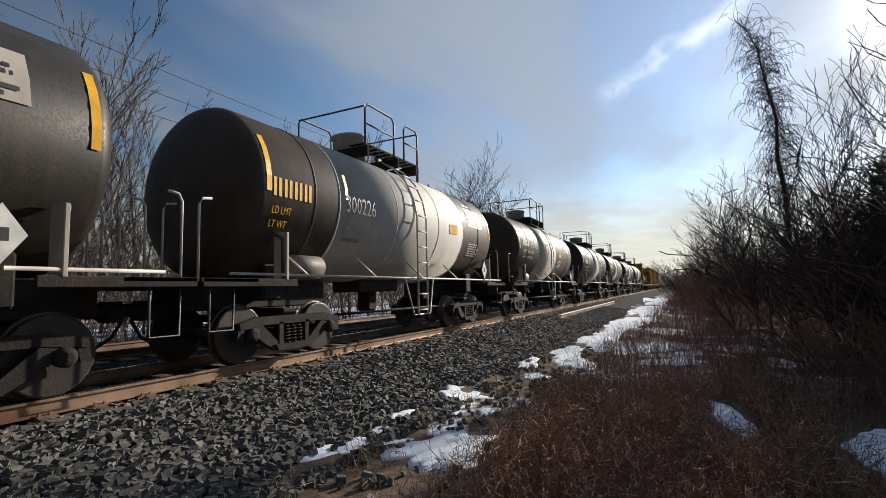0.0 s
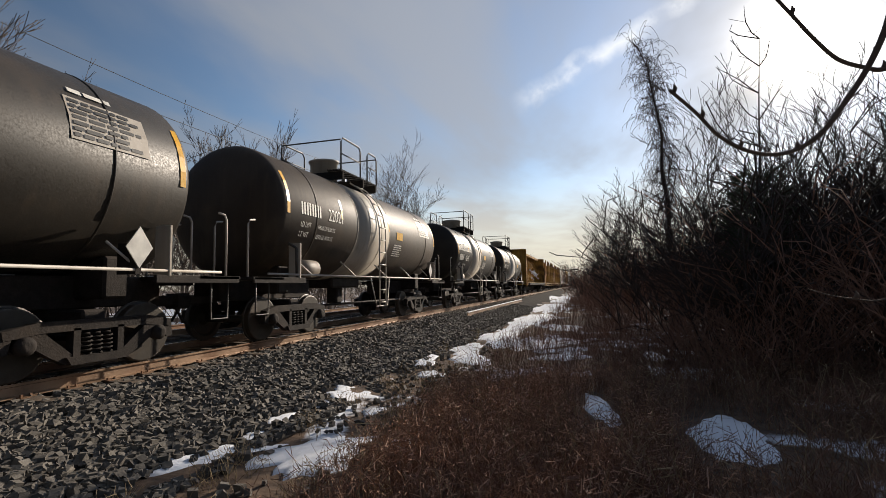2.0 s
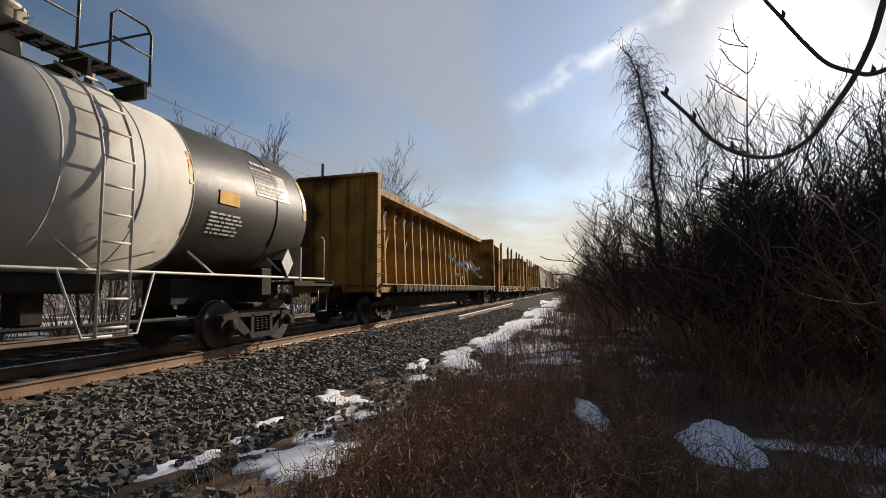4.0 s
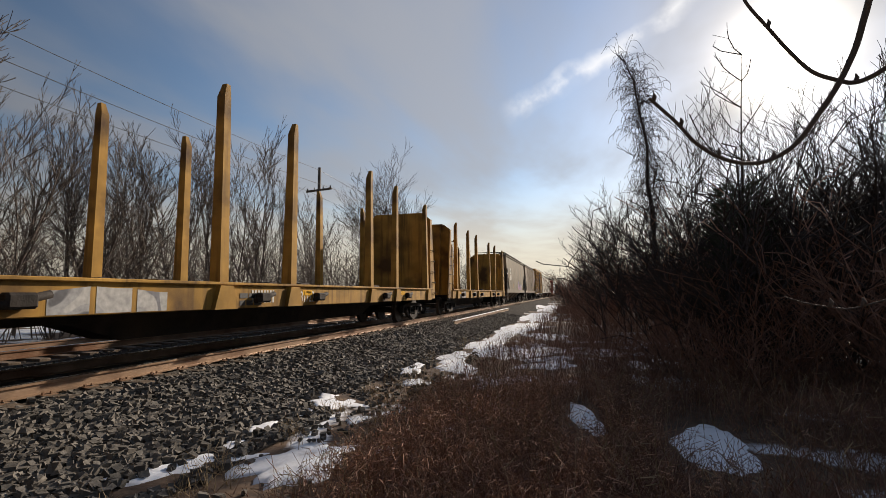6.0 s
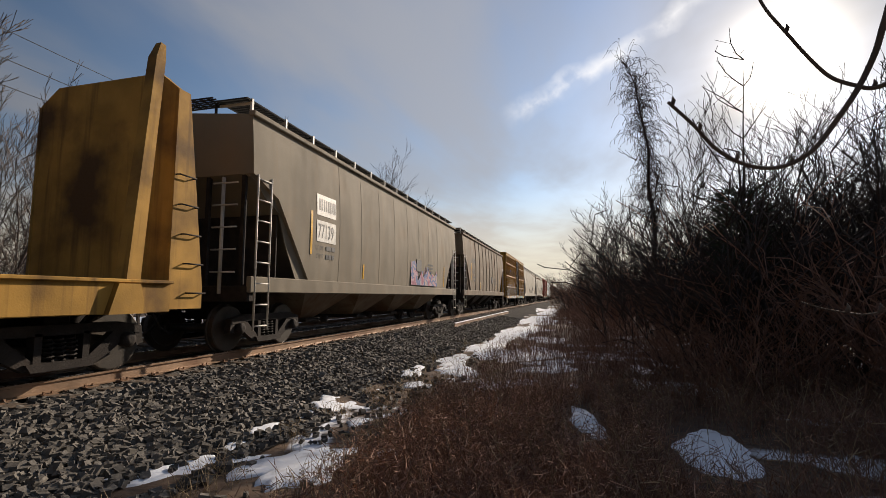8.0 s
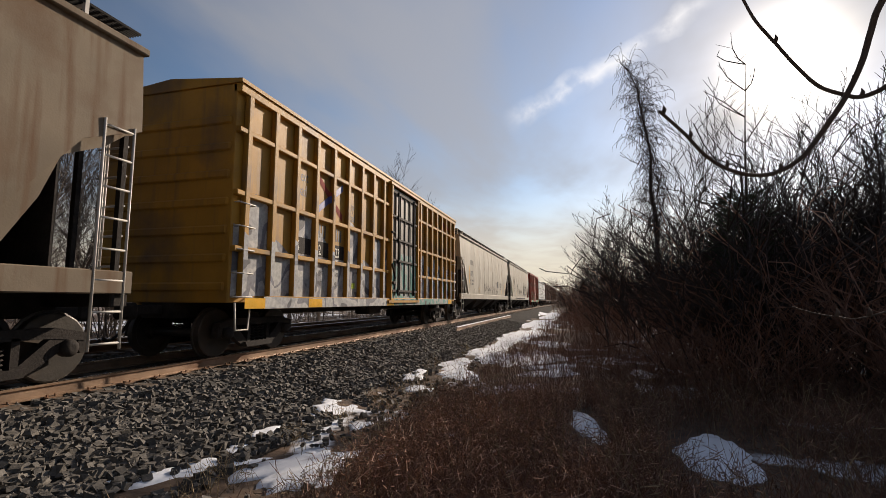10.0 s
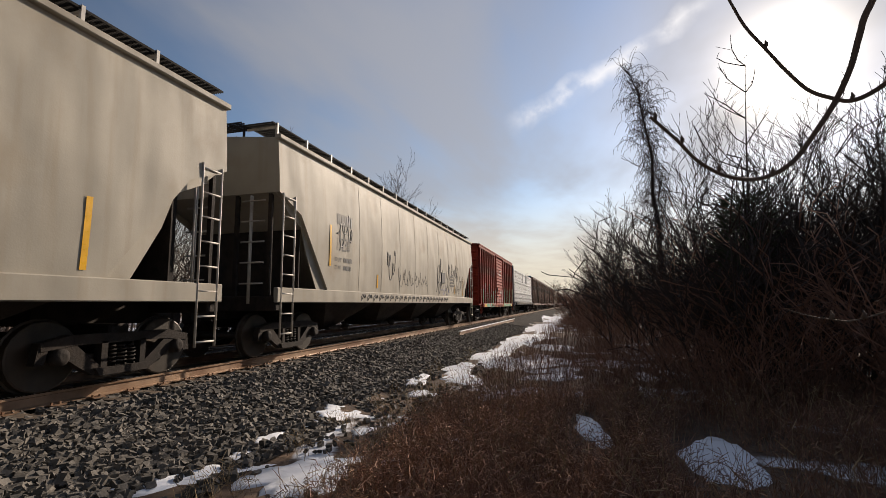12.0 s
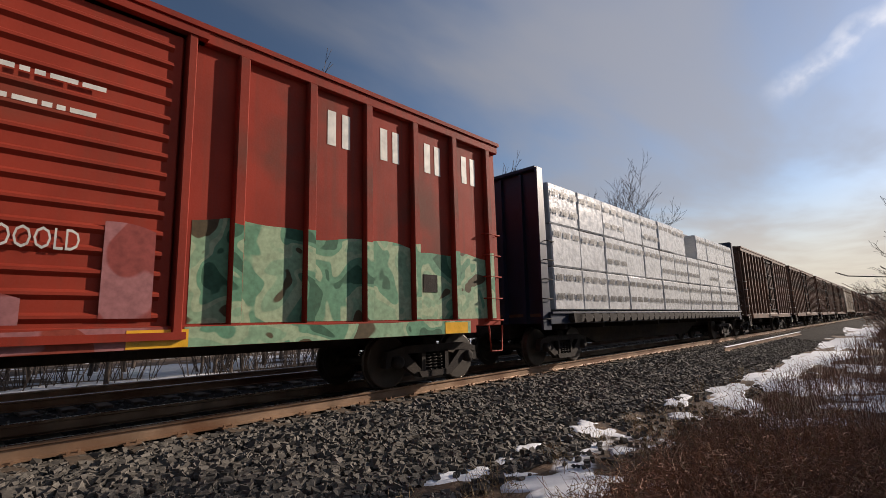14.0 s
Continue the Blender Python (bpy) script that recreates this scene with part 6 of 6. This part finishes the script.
        tagged(kinds[-1], group="trees in the woods")
    spots = [(4.2, 15.5, 0.75), (5.4, 14.2, 0.82), (6.6, 15.5, 0.9), (5.0, 18.0, 0.92), (6.9, 18.2, 0.98), (8.2, 15.0, 0.85), (9.5, 17.0, 0.95), (7.6, 12.2, 0.72), (9.2, 12.8, 0.75), (11.0, 15.0, 0.9),
             (3.6, 20.5, 0.72), (1.6, 19.0, 0.62), (2.2, 21.0, 0.78), (1.3, 24.0, 0.62), (2.4, 25.5, 0.85), (1.0, 29.0, 0.6), (4.4, 12.8, 0.8), (5.9, 11.6, 0.85), (7.0, 13.6, 1.0), (3.9, 17.2, 0.95), (5.6, 22.5, 1.0), (8.5, 22, 1.1), (11.5, 20, 1.1), (3.2, 27, 0.75), (6.0, 29, 1.0), (2.2, 31, 0.62), (2.6, 38, 0.8), (5.0, 40, 1.0), (1.6, 47, 0.75), (3.0, 56, 0.95),
             (1.4, 66, 0.8), (1.8, 80, 0.9), (1.2, 98, 0.9), (1.0, 120, 0.95), (0.8, 150, 1.0), (6.3, 9.6, 0.55), (7.9, 10.6, 0.62), (10.2, 11.8, 0.7),
             (1.0, 18.0, 0.5), (1.7, 22.5, 0.66), (2.9, 19.5, 0.8), (3.3, 23.5, 0.85), (1.9, 27.5, 0.72), (0.9, 34, 0.6), (4.6, 25, 0.95), (7.4, 20.5, 1.0), (9.6, 19.4, 1.0), (12.5, 17.5, 0.95), (9.0, 14.2, 0.9), (10.4, 16.2, 0.95), (8.6, 11.4, 0.68), (11.6, 13.2, 0.8), (7.2, 16.8, 0.98)]
    for i, (x, y, s) in enumerate(spots):
        m = put(x, y, s * (0.92 if x > 4 else 1.0), rnd.uniform(0, 360))
        if i < 4:
            kinds[i].matrix_basis = m
        else:
            copy_thing(kinds[i % 4], m)
    tall_tree()
    young_tree()


def tall_tree():
    """A slim leaning tree hung with fine drooping twigs."""
    rnd = random.Random(77)
    segs = []
    pts = [Vector((0.25, 0, -0.1)), Vector((0.20, 0, 2.5)), Vector((0.30, 0.1, 4.4)), Vector((0.12, 0, 5.8)), Vector((0.18, 0, 7.2)), Vector((-0.06, 0, 8.7)), Vector((-0.2, 0, 9.8)), Vector((-0.62, 0, 11.0))]
    rad = [0.12, 0.10, 0.085, 0.065, 0.05, 0.035, 0.022, 0.008]
    for a, b, r0, r1 in zip(pts, pts[1:], rad, rad[1:]):
        segs.append((a, b, r0, r1, 0))
    n = len(pts) - 1
    for i in range(112):
        t = (0.26 + 0.72 * (i + rnd.random()) / 112) * n
        k = min(n - 1, int(t))
        p = pts[k].lerp(pts[k + 1], t - k)
        az = rnd.uniform(0, 6.283)
        d = Vector((math.cos(az), math.sin(az), rnd.uniform(0.5, 1.3))).normalized()
        L = rnd.uniform(0.35, 1.2)
        for j in range(4):
            q = p + d * L / 4
            segs.append((p, q, 0.013 - 0.0025 * j, 0.0105 - 0.0025 * j, 1))
            for _ in range(3 if t < 0.85 * n else 1):
                # fine twigs that spread and then hang
                a2 = rnd.uniform(0, 6.283)
                pp, dd = q, Vector((math.cos(a2), math.sin(a2), rnd.uniform(-0.1, 0.6))).normalized()
                for _ in range(rnd.randint(4, 7)):
                    qq = pp + dd * rnd.uniform(0.07, 0.17)
                    segs.append((pp, qq, 0.005, 0.004, 2))
                    pp = qq
                    dd = (dd + Vector((rnd.gauss(0, 0.3), rnd.gauss(0, 0.3), -0.5))).normalized()
            p = q
            d = (d + Vector((rnd.gauss(0, 0.28), rnd.gauss(0, 0.28), -0.24 if t < 0.85 * n else 0.05))).normalized()
    t = bare_tree("tall_tree", "tall slim leaning tree hung with drooping twigs", segs, "bark_dark", thin=0.006)
    t.matrix_basis = put(2.8, 22.6, 1.0)


def young_tree():
    """A thin upright shoot with sparse side twigs that tops the thicket."""
    rnd = random.Random(5)
    segs = []
    p, d = Vector((0, 0, -0.1)), Vector((0.012, 0, 1))
    for i in range(12):
        q = p + d * 0.56
        segs.append((p, q, 0.05 - 0.0038 * i, 0.046 - 0.0038 * i, 0))
        if i > 6:
            for side in ((-1, -1) if i % 2 else (-1, 1)):
                e, w = q, Vector((side * rnd.uniform(0.5, 0.9), rnd.uniform(-0.4, 0.4), rnd.uniform(0.3, 1.0))).normalized()
                n = rnd.randint(3, 6) if side < 0 else rnd.randint(1, 3)
                for j in range(n):
                    g = e + w * rnd.uniform(0.14, 0.3)
                    segs.append((e, g, 0.013 - 0.0016 * j, 0.0114 - 0.0016 * j, 1))
                    if rnd.random() < 0.6:
                        segs.append((g, g + Vector((rnd.gauss(0, 0.1), rnd.gauss(0, 0.1), rnd.uniform(0.05, 0.22))), 0.005, 0.003, 2))
                    e = g
                    w = (w + Vector((rnd.gauss(0, 0.15), rnd.gauss(0, 0.15), rnd.gauss(0.1, 0.12)))).normalized()
        p = q
        d = (d + Vector((rnd.gauss(-0.006, 0.02), rnd.gauss(0, 0.02), 0))).normalized()
    t = bare_tree("young_tree", "thin young tree with sparse upright twigs", segs, "bark_dark")
    t.matrix_basis = put(4.1, 15.3, 1.1)


def build_weeds():
    rnd = np.random.default_rng(9)

    def field(name, n, area, hmin, hmax, mat, label, lean=0.35, r=0.0026, clump=0, seeds=0):
        segs = []
        cs = [area(rnd) for _ in range(clump)] if clump else None
        for _ in range(n):
            if cs:
                c = cs[rnd.integers(len(cs))]
                x, y = c[0] + rnd.normal(0, 0.10), c[1] + rnd.normal(0, 0.12)
            else:
                x, y = area(rnd)
            if any(((x - sx) / lx) ** 2 + ((y - sy) / ly) ** 2 < 0.9 and rnd.random() < 0.9 for sx, sy, lx, ly, _, _ in SNOW if sy < 9 or sx < -1.8):
                continue
            if any(((x - sx) / wx) ** 2 + ((y - sy) / wy) ** 2 < 1.0 and rnd.random() < 0.78 for sx, sy, wx, wy in ((1.36, 6.2, 0.55, 1.75), (0.1, 7.7, 0.32, 1.6))):
                continue
            x, y = site(x, y)
            h = rnd.uniform(hmin, hmax)
            a = rnd.uniform(0, 6.283)
            l = abs(rnd.normal(0, lean))
            p = Vector((x, y, ground_z(x, y) - 0.02))
            d = Vector((math.cos(a) * l, math.sin(a) * l, 1)).normalized()
            for k in range(3):
                q = p + d * (h / 3)
                segs.append((p, q, r * (1 - 0.25 * k), r * (0.75 - 0.25 * k) + 0.0005, 2))
                p = q
                d = (d + Vector((rnd.normal(0, 0.25), rnd.normal(0, 0.25), -0.18 * k))).normalized()
            if rnd.random() < 0.55:
                e = p + Vector((rnd.normal(0, 0.06), rnd.normal(0, 0.06), rnd.uniform(-0.02, 0.08)))
                segs.append((p, e, 0.004, 0.002, 2))
            if seeds:
                for _ in range(seeds):
                    q = p + Vector((rnd.normal(0, 0.035), rnd.normal(0, 0.035), rnd.uniform(-0.14, 0.02)))
                    e = q + Vector((rnd.normal(0, 0.02), rnd.normal(0, 0.02), rnd.normal(0.006, 0.012)))
                    segs.append((q, e, 0.005, 0.003, 2))
        v, f = tubes(segs, 3)
        tagged(raw(name, v.tolist(), f.tolist(), M[mat]), label, "weeds", kind="stuff")

    field("brown_weeds", 10500, lambda g: (g.uniform(-1.95, 1.2) + 0.25 * g.normal(), 3.4 + 6.2 * g.random()), 0.12, 0.42, "grass", "dense reddish-brown dead weeds on the bank", 0.5)
    field("brown_weeds", 5200, lambda g: (g.uniform(0.4, 6.0), 2.8 + 8.5 * g.random()), 0.15, 0.55, "grass", "tangled brown dead weeds beside the thicket", 0.55)
    field("brown_weeds", 3600, lambda g: (g.uniform(-2.2, 3.0), g.uniform(9, 20)), 0.2, 0.65, "grass", "brown dead weed stalks standing in snow", 0.3, 0.004)
    field("dry_grass", 2600, lambda g: (g.uniform(-3.4, -1.3), g.uniform(3.4, 20)), 0.08, 0.3, "straw", "dry straw-coloured grass tufts along the ballast edge", 0.5, 0.003, 90)
    field("brown_weeds", 2200, lambda g: (g.uniform(-1.7, 1.5), g.uniform(18, 70)), 0.3, 0.9, "grass", "brown weeds along the thicket edge", 0.3, 0.008)
    # lighter weeds among the brown ones, coloured like stems that catch the sun
    field("brown_weeds", 2600, lambda g: (g.uniform(-1.9, 0.9) + 0.2 * g.normal(), 3.6 + 6.0 * g.random()), 0.22, 0.5, "russet", "russet dead weeds with curled seed heads on the bank, toned as if sunlit", 0.5, 0.0036, 260, 4)
    field("brown_weeds", 1500, lambda g: (g.uniform(0.9, 5.5), 3.4 + 7.0 * g.random()), 0.25, 0.6, "russet", "russet dead weeds with seed heads beside the thicket, toned as if sunlit", 0.55, 0.0036, 160, 3)
    field("dry_grass", 700, lambda g: (g.uniform(-1.8, 5.0), g.uniform(3.6, 9.5)), 0.4, 0.85, "straw", "tall pale dry stalks", 0.45, 0.003)


def near_branches():
    """A sapling beside the camera whose bare boughs hang into view."""
    t = tagged(empty("sapling"), "bare sapling whose curved boughs hang close by", "tree")
    b = BM()
    tube(b, [(0.838, 1.189, -0.7), (0.828, 1.189, 0.3), (0.818, 1.189, 1.119), (0.808, 1.104, 1.563), (0.795, 1.066, 1.679), (0.775, 1.086, 2.2)], [0.035, 0.03, 0.026, 0.022, 0.018, 0.012], 8)
    part("trunk", b, M["bark"], t)

    def bough(pts, r, buds):
        b = BM()
        # ease the bends with extra points
        P = [Vector(p) for p in pts]
        fine = []
        for i in range(len(P) - 1):
            a, c, d, e = P[max(i - 1, 0)], P[i], P[i + 1], P[min(i + 2, len(P) - 1)]
            for k in range(5):
                s = k / 5
                fine.append(0.5 * ((2 * c) + (d - a) * s + (2 * a - 5 * c + 4 * d - e) * s * s + (3 * c - a - 3 * d + e) * s ** 3))
        fine.append(P[-1])
        n = len(fine)
        tube(b, fine, [r * (1 - 0.55 * i / n) for i in range(n)], 7)
        for i in buds:
            p = fine[min(n - 2, int(i * n))]
            tube(b, [p, p + Vector((0.004, 0, 0.010)), p + Vector((0.002, 0, 0.018))], [0.0045, 0.004, 0.001], 6)
        part("bough", b, M["bark"], t)

    bough(BOUGH_A, 0.0068, (0.35, 0.62, 0.78, 0.9, 0.97))
    bough(BOUGH_B, 0.0055, (0.3, 0.7))
    bough(BOUGH_C, 0.0022, (0.4, 0.7))


def utility_line():
    """Poles with a crossarm along the far side, and the wires between them."""
    poles = []
    for y in (-6, 41, 88):
        p = tagged(empty("utility_pole"), "weathered wooden utility pole with one crossarm", "utility pole", "poles along the line")
        b = BM()
        tube(b, [(0, 0, -0.3), (0.1, 0, 11.6)], [0.16, 0.11], 10)
        part("pole", b, M["pole"], p)
        b = BM()
        box(b, -1.2, 1.3, -0.06, 0.06, 9.75, 9.9, 0.01)
        part("crossarm", b, M["pole"], p)
        for x in (-1.1, -0.4, 0.5, 1.2):
            b = BM()
            lathe(b, [(9.9, 0.03), (9.96, 0.05), (10.04, 0.05), (10.08, 0.02)], "z", 8)
            shift(b, x, 0, 0)
            part("insulator", b, M["rod_dark"], p)
        p.matrix_basis = put(-19, y, 1, -12)
        poles.append(p)
    for x, z in ((-1.1, 9.9), (1.2, 9.9), (0.1, 11.4)):
        b = BM()
        pts = []
        for a, c in ((-6, 41), (41, 88)):
            for i in range(13):
                s = i / 12
                pts.append((*site(-19 + x, a + (c - a) * s), ground_z(-19, 0) + z - 2.0 * s * (1 - s)))
        tube(b, pts, 0.014, 4)
        w = part("overhead_wire", b, M["rod_dark"])
        tagged(w, "thin sagging overhead wire between poles", "wire")


BOUGH_A = [(0.795, 1.066, 1.679), (0.673, 1.025, 1.733), (0.607, 1.039, 1.629), (0.592, 1.052, 1.578), (0.578, 1.065, 1.52), (0.55, 1.075, 1.455), (0.516, 1.082, 1.4), (0.475, 1.087, 1.344), (0.433, 1.089, 1.317), (0.388, 1.077, 1.308), (0.336, 1.061, 1.318), (0.283, 1.033, 1.345), (0.241, 1.006, 1.385), (0.19, 0.976, 1.427)]
BOUGH_B = [(0.808, 1.104, 1.563), (0.694, 1.098, 1.519), (0.635, 1.116, 1.482), (0.599, 1.118, 1.47), (0.573, 1.12, 1.478), (0.526, 1.115, 1.5), (0.482, 1.098, 1.54), (0.438, 1.08, 1.591), (0.4, 1.064, 1.636), (0.376, 1.052, 1.68), (0.35, 1.039, 1.733)]
BOUGH_C = [(0.818, 1.189, 1.119), (0.7, 1.184, 1.052), (0.625, 1.176, 1.025), (0.583, 1.176, 1.014), (0.558, 1.179, 1.016), (0.508, 1.175, 1.025), (0.466, 1.172, 1.039)]

# ---- the place ----
build_ground()
build_tracks()
build_snow()
utility_line()
build_woods()
build_thicket()
near_branches()

# ---- the train: each car with its start and end along the track at 0 s ----
gear()
KEEP = list(GEAR.values())
TRAIN = []


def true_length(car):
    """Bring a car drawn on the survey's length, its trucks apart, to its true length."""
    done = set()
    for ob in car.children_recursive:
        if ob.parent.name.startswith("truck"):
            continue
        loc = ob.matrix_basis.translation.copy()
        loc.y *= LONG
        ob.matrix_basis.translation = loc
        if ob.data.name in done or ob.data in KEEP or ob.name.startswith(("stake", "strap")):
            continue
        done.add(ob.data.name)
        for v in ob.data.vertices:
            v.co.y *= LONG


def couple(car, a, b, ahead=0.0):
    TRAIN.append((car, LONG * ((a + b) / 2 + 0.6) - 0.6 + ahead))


couple(tank_car(16.2, "black", "brown_black", (-1.6, 1.8), None, "", -6, 2.6, label="dark tank car with a yellow stripe and a data panel", seed=11), -11.45, 4.75, 0.25)
couple(tank_car(14.8, "brown_black", "white_tank", (-3.55, 3.1), 4, "", -5.35, 2.55, "yellow", "tank car with white middle and dark ends", seed=1, num_size=0.44, ladder_y=-0.2), 5.6, 19.6, -0.80)
UT = TRAIN[-1][0]
lettering("300226", 0.46, -3.35, 2.55, M["dark_text"], UT, round_on(1.44, 2.72), "car_number")
small_print(-3.3, 2.2, 0.9, 2, M["dark_text"], UT, round_on(1.44, 2.72), 0.08, 0.22, 3)
couple(tank_car(15.2, "brown_black", "grey_band", (-2.4, 1.5), 4, "150092", -5.1, 2.75, label="dark brown tank car with a pale grey middle band", seed=2, num_size=0.40, load=("202900 LB 92034 KG", "60100 LB 27250 KG")), 19.95, 34.85, -0.35)
couple(tank_car(16.2, "black", "grey_band", (-1.3, 2.0), 4, "9998", -5.2, 2.58, label="black tank car with a grey middle band and dome", seed=4, dome=0.05, load=("199500 LB 90500 KG", "63500 LB 28800 KG")), 35.4, 51.8, 0.10)
couple(tank_car(15.4, "brown_black", "grey_band", (-2.1, 0.5), 4, "22021", -5.2, 2.65, label="weathered dark tank car with a dusty grey band", seed=6, load=("199100 LB 90300 KG", "63900 LB 29000 KG")), 52.0, 67.6, -0.60)
couple(tank_car(15.2, "black", "grey_band", (-2.35, 0.65), 4, "42695", -5.3, 2.32, label="black tank car with large pale blocks of lettering", seed=7, big_word=6, dome=0.1, load=("219100 LB 99350 KG", "66000 LB 30350 KG")), 67.9, 83.1)
couple(tank_car(15.4, "black", "white_tank", (-1.8, 2.0), 4, "42896", -5.3, 2.32, label="black tank car with a white middle band", seed=8, big_word=6, dome=0.1), 83.5, 99.5)
couple(empty_centerbeam(27.6), 100.4, 128.6, 0.5)
STK = [-9.4, -4.3, -1.8, 3.2, 5.7, 10.05]
couple(log_flatcar(24.6, "81722", "yellow bulkhead flatcar with tall stakes and no load", STK, 1), 129.2, 153.4, 0.34)
couple(log_flatcar(25.4, "81661", "rust-streaked yellow bulkhead flatcar with empty stakes", [-9.87, -6.05, -3.15, 2.6, 5.3, 10.2], 2), 155.25, 180.65, 0.00)
TAGS_A = [(1.5, 1.55, 1.6, 0.6, "spray_pink"), (2.6, 1.5, 1.8, 0.75, "spray_pink"), (3.6, 1.6, 1.2, 0.5, "logo_blue")]
couple(hopper_car(20.6, "hopper", "77139", "beige-grey covered hopper with a pink scrawl", 1, TAGS_A, True), 179.4, 201.2, 0.35)
PK = TRAIN[-1][0]
for i in range(5):
    sprayed(PK, 1.2 + i * 0.8, 2.1 + i * 0.8, 1.48, 2.0 + 0.25 * math.sin(i * 2.0 + 1), 1.562 + 0.002 * i, "spray_pink", i, wave=0.25)
couple(hopper_car(20.0, "hopper_rust", "46018", "rust-streaked brown covered hopper", 2, (), False, 1), 201.6, 222.1)
couple(yellow_boxcar(20.8), 222.4, 242.5, 0.50)
TAGS_B = [(-3.0, 1.6, 1.6, 0.6, "dark_text"), (-1.2, 1.55, 1.4, 0.5, "dark_text"), (0.6, 1.6, 1.8, 0.5, "dark_text"), (3.0, 1.55, 1.2, 0.4, "dark_text")]
couple(hopper_car(23.4, "hopper_white", "10078", "pale covered hopper with faint grey scrawl", 3, TAGS_B), 242.8, 266.8, 0.25)
TAGS_C = [(-4.2, 1.9, 0.9, 0.9, "dark_text"), (-3.0, 1.7, 1.4, 0.6, "dark_text"), (-1.5, 1.75, 1.3, 0.5, "dark_text"), (0.0, 1.8, 0.9, 0.35, "dark_text"), (2.4, 1.6, 1.0, 0.8, "dark_text"),
          (4.4, 1.65, 0.8, 0.6, "dark_text"), (5.4, 1.6, 2.2, 0.4, "dark_text"), (2.6, 2.1, 0.8, 0.95, "dark_text"), (4.4, 2.2, 2.4, 0.75, "dark_text"), (7.0, 1.9, 1.5, 0.6, "dark_text"), (3.4, 1.5, 1.4, 0.45, "logo_blue"), (-8.0, 2.6, 1.0, 0.8, "dark_text")]
couple(hopper_car(23.2, "hopper_white", "10230", "pale covered hopper covered in black scrawl", 4, TAGS_C), 267.4, 290.0, 0.10)
SC = TRAIN[-1][0]
b = BM()
for i in range(22):
    y = -6.2 + i * 0.5
    tube(b, [(1.564, y + 0.18 * math.cos(t * 0.9), 1.27 + 0.09 * math.sin(t * 1.6)) for t in range(7)], 0.012, 4)
part("spray_scrawl", b, M["dark_text"], SC)["kind"] = "stuff"
couple(red_boxcar(19.6), 291.0, 310.9, 0.20)
couple(loaded_centerbeam(23.4), 310.6, 334.2, 0.50)
BOX2 = plain_boxcar(17.4, "brown", "dark brown weathered boxcar")
couple(BOX2, 334.4, 351.6)
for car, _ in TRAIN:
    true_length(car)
far = [("b", 352.0), ("b", 370.0), ("b", 388.0), ("h", 406.0), ("b", 427.0), ("b", 445.0), ("b", 463.0), ("h", 481.0), ("b", 502.0), ("b", 520.0), ("b", 538.0), ("b", 556.0)]
HOP2 = TRAIN[11][0]
for k, a in far:
    src, ln = {"b": (BOX2, 17.4), "h": (HOP2, 20.4)}[k]
    couple(copy_thing(src, pose(0, 0, 0)), a, a + ln)

# ---- small loose things last ----
build_weeds()
build_stones()


def motions():
    """The whole train rolls towards the viewer and past at one speed."""
    for car, s in TRAIN:
        walk(car, [(0, pose(TRACK_X, s, 0)), (7, pose(TRACK_X, s - SPEED * 7, 0)), (14, pose(TRACK_X, s - SPEED * 14, 0))])


motions()
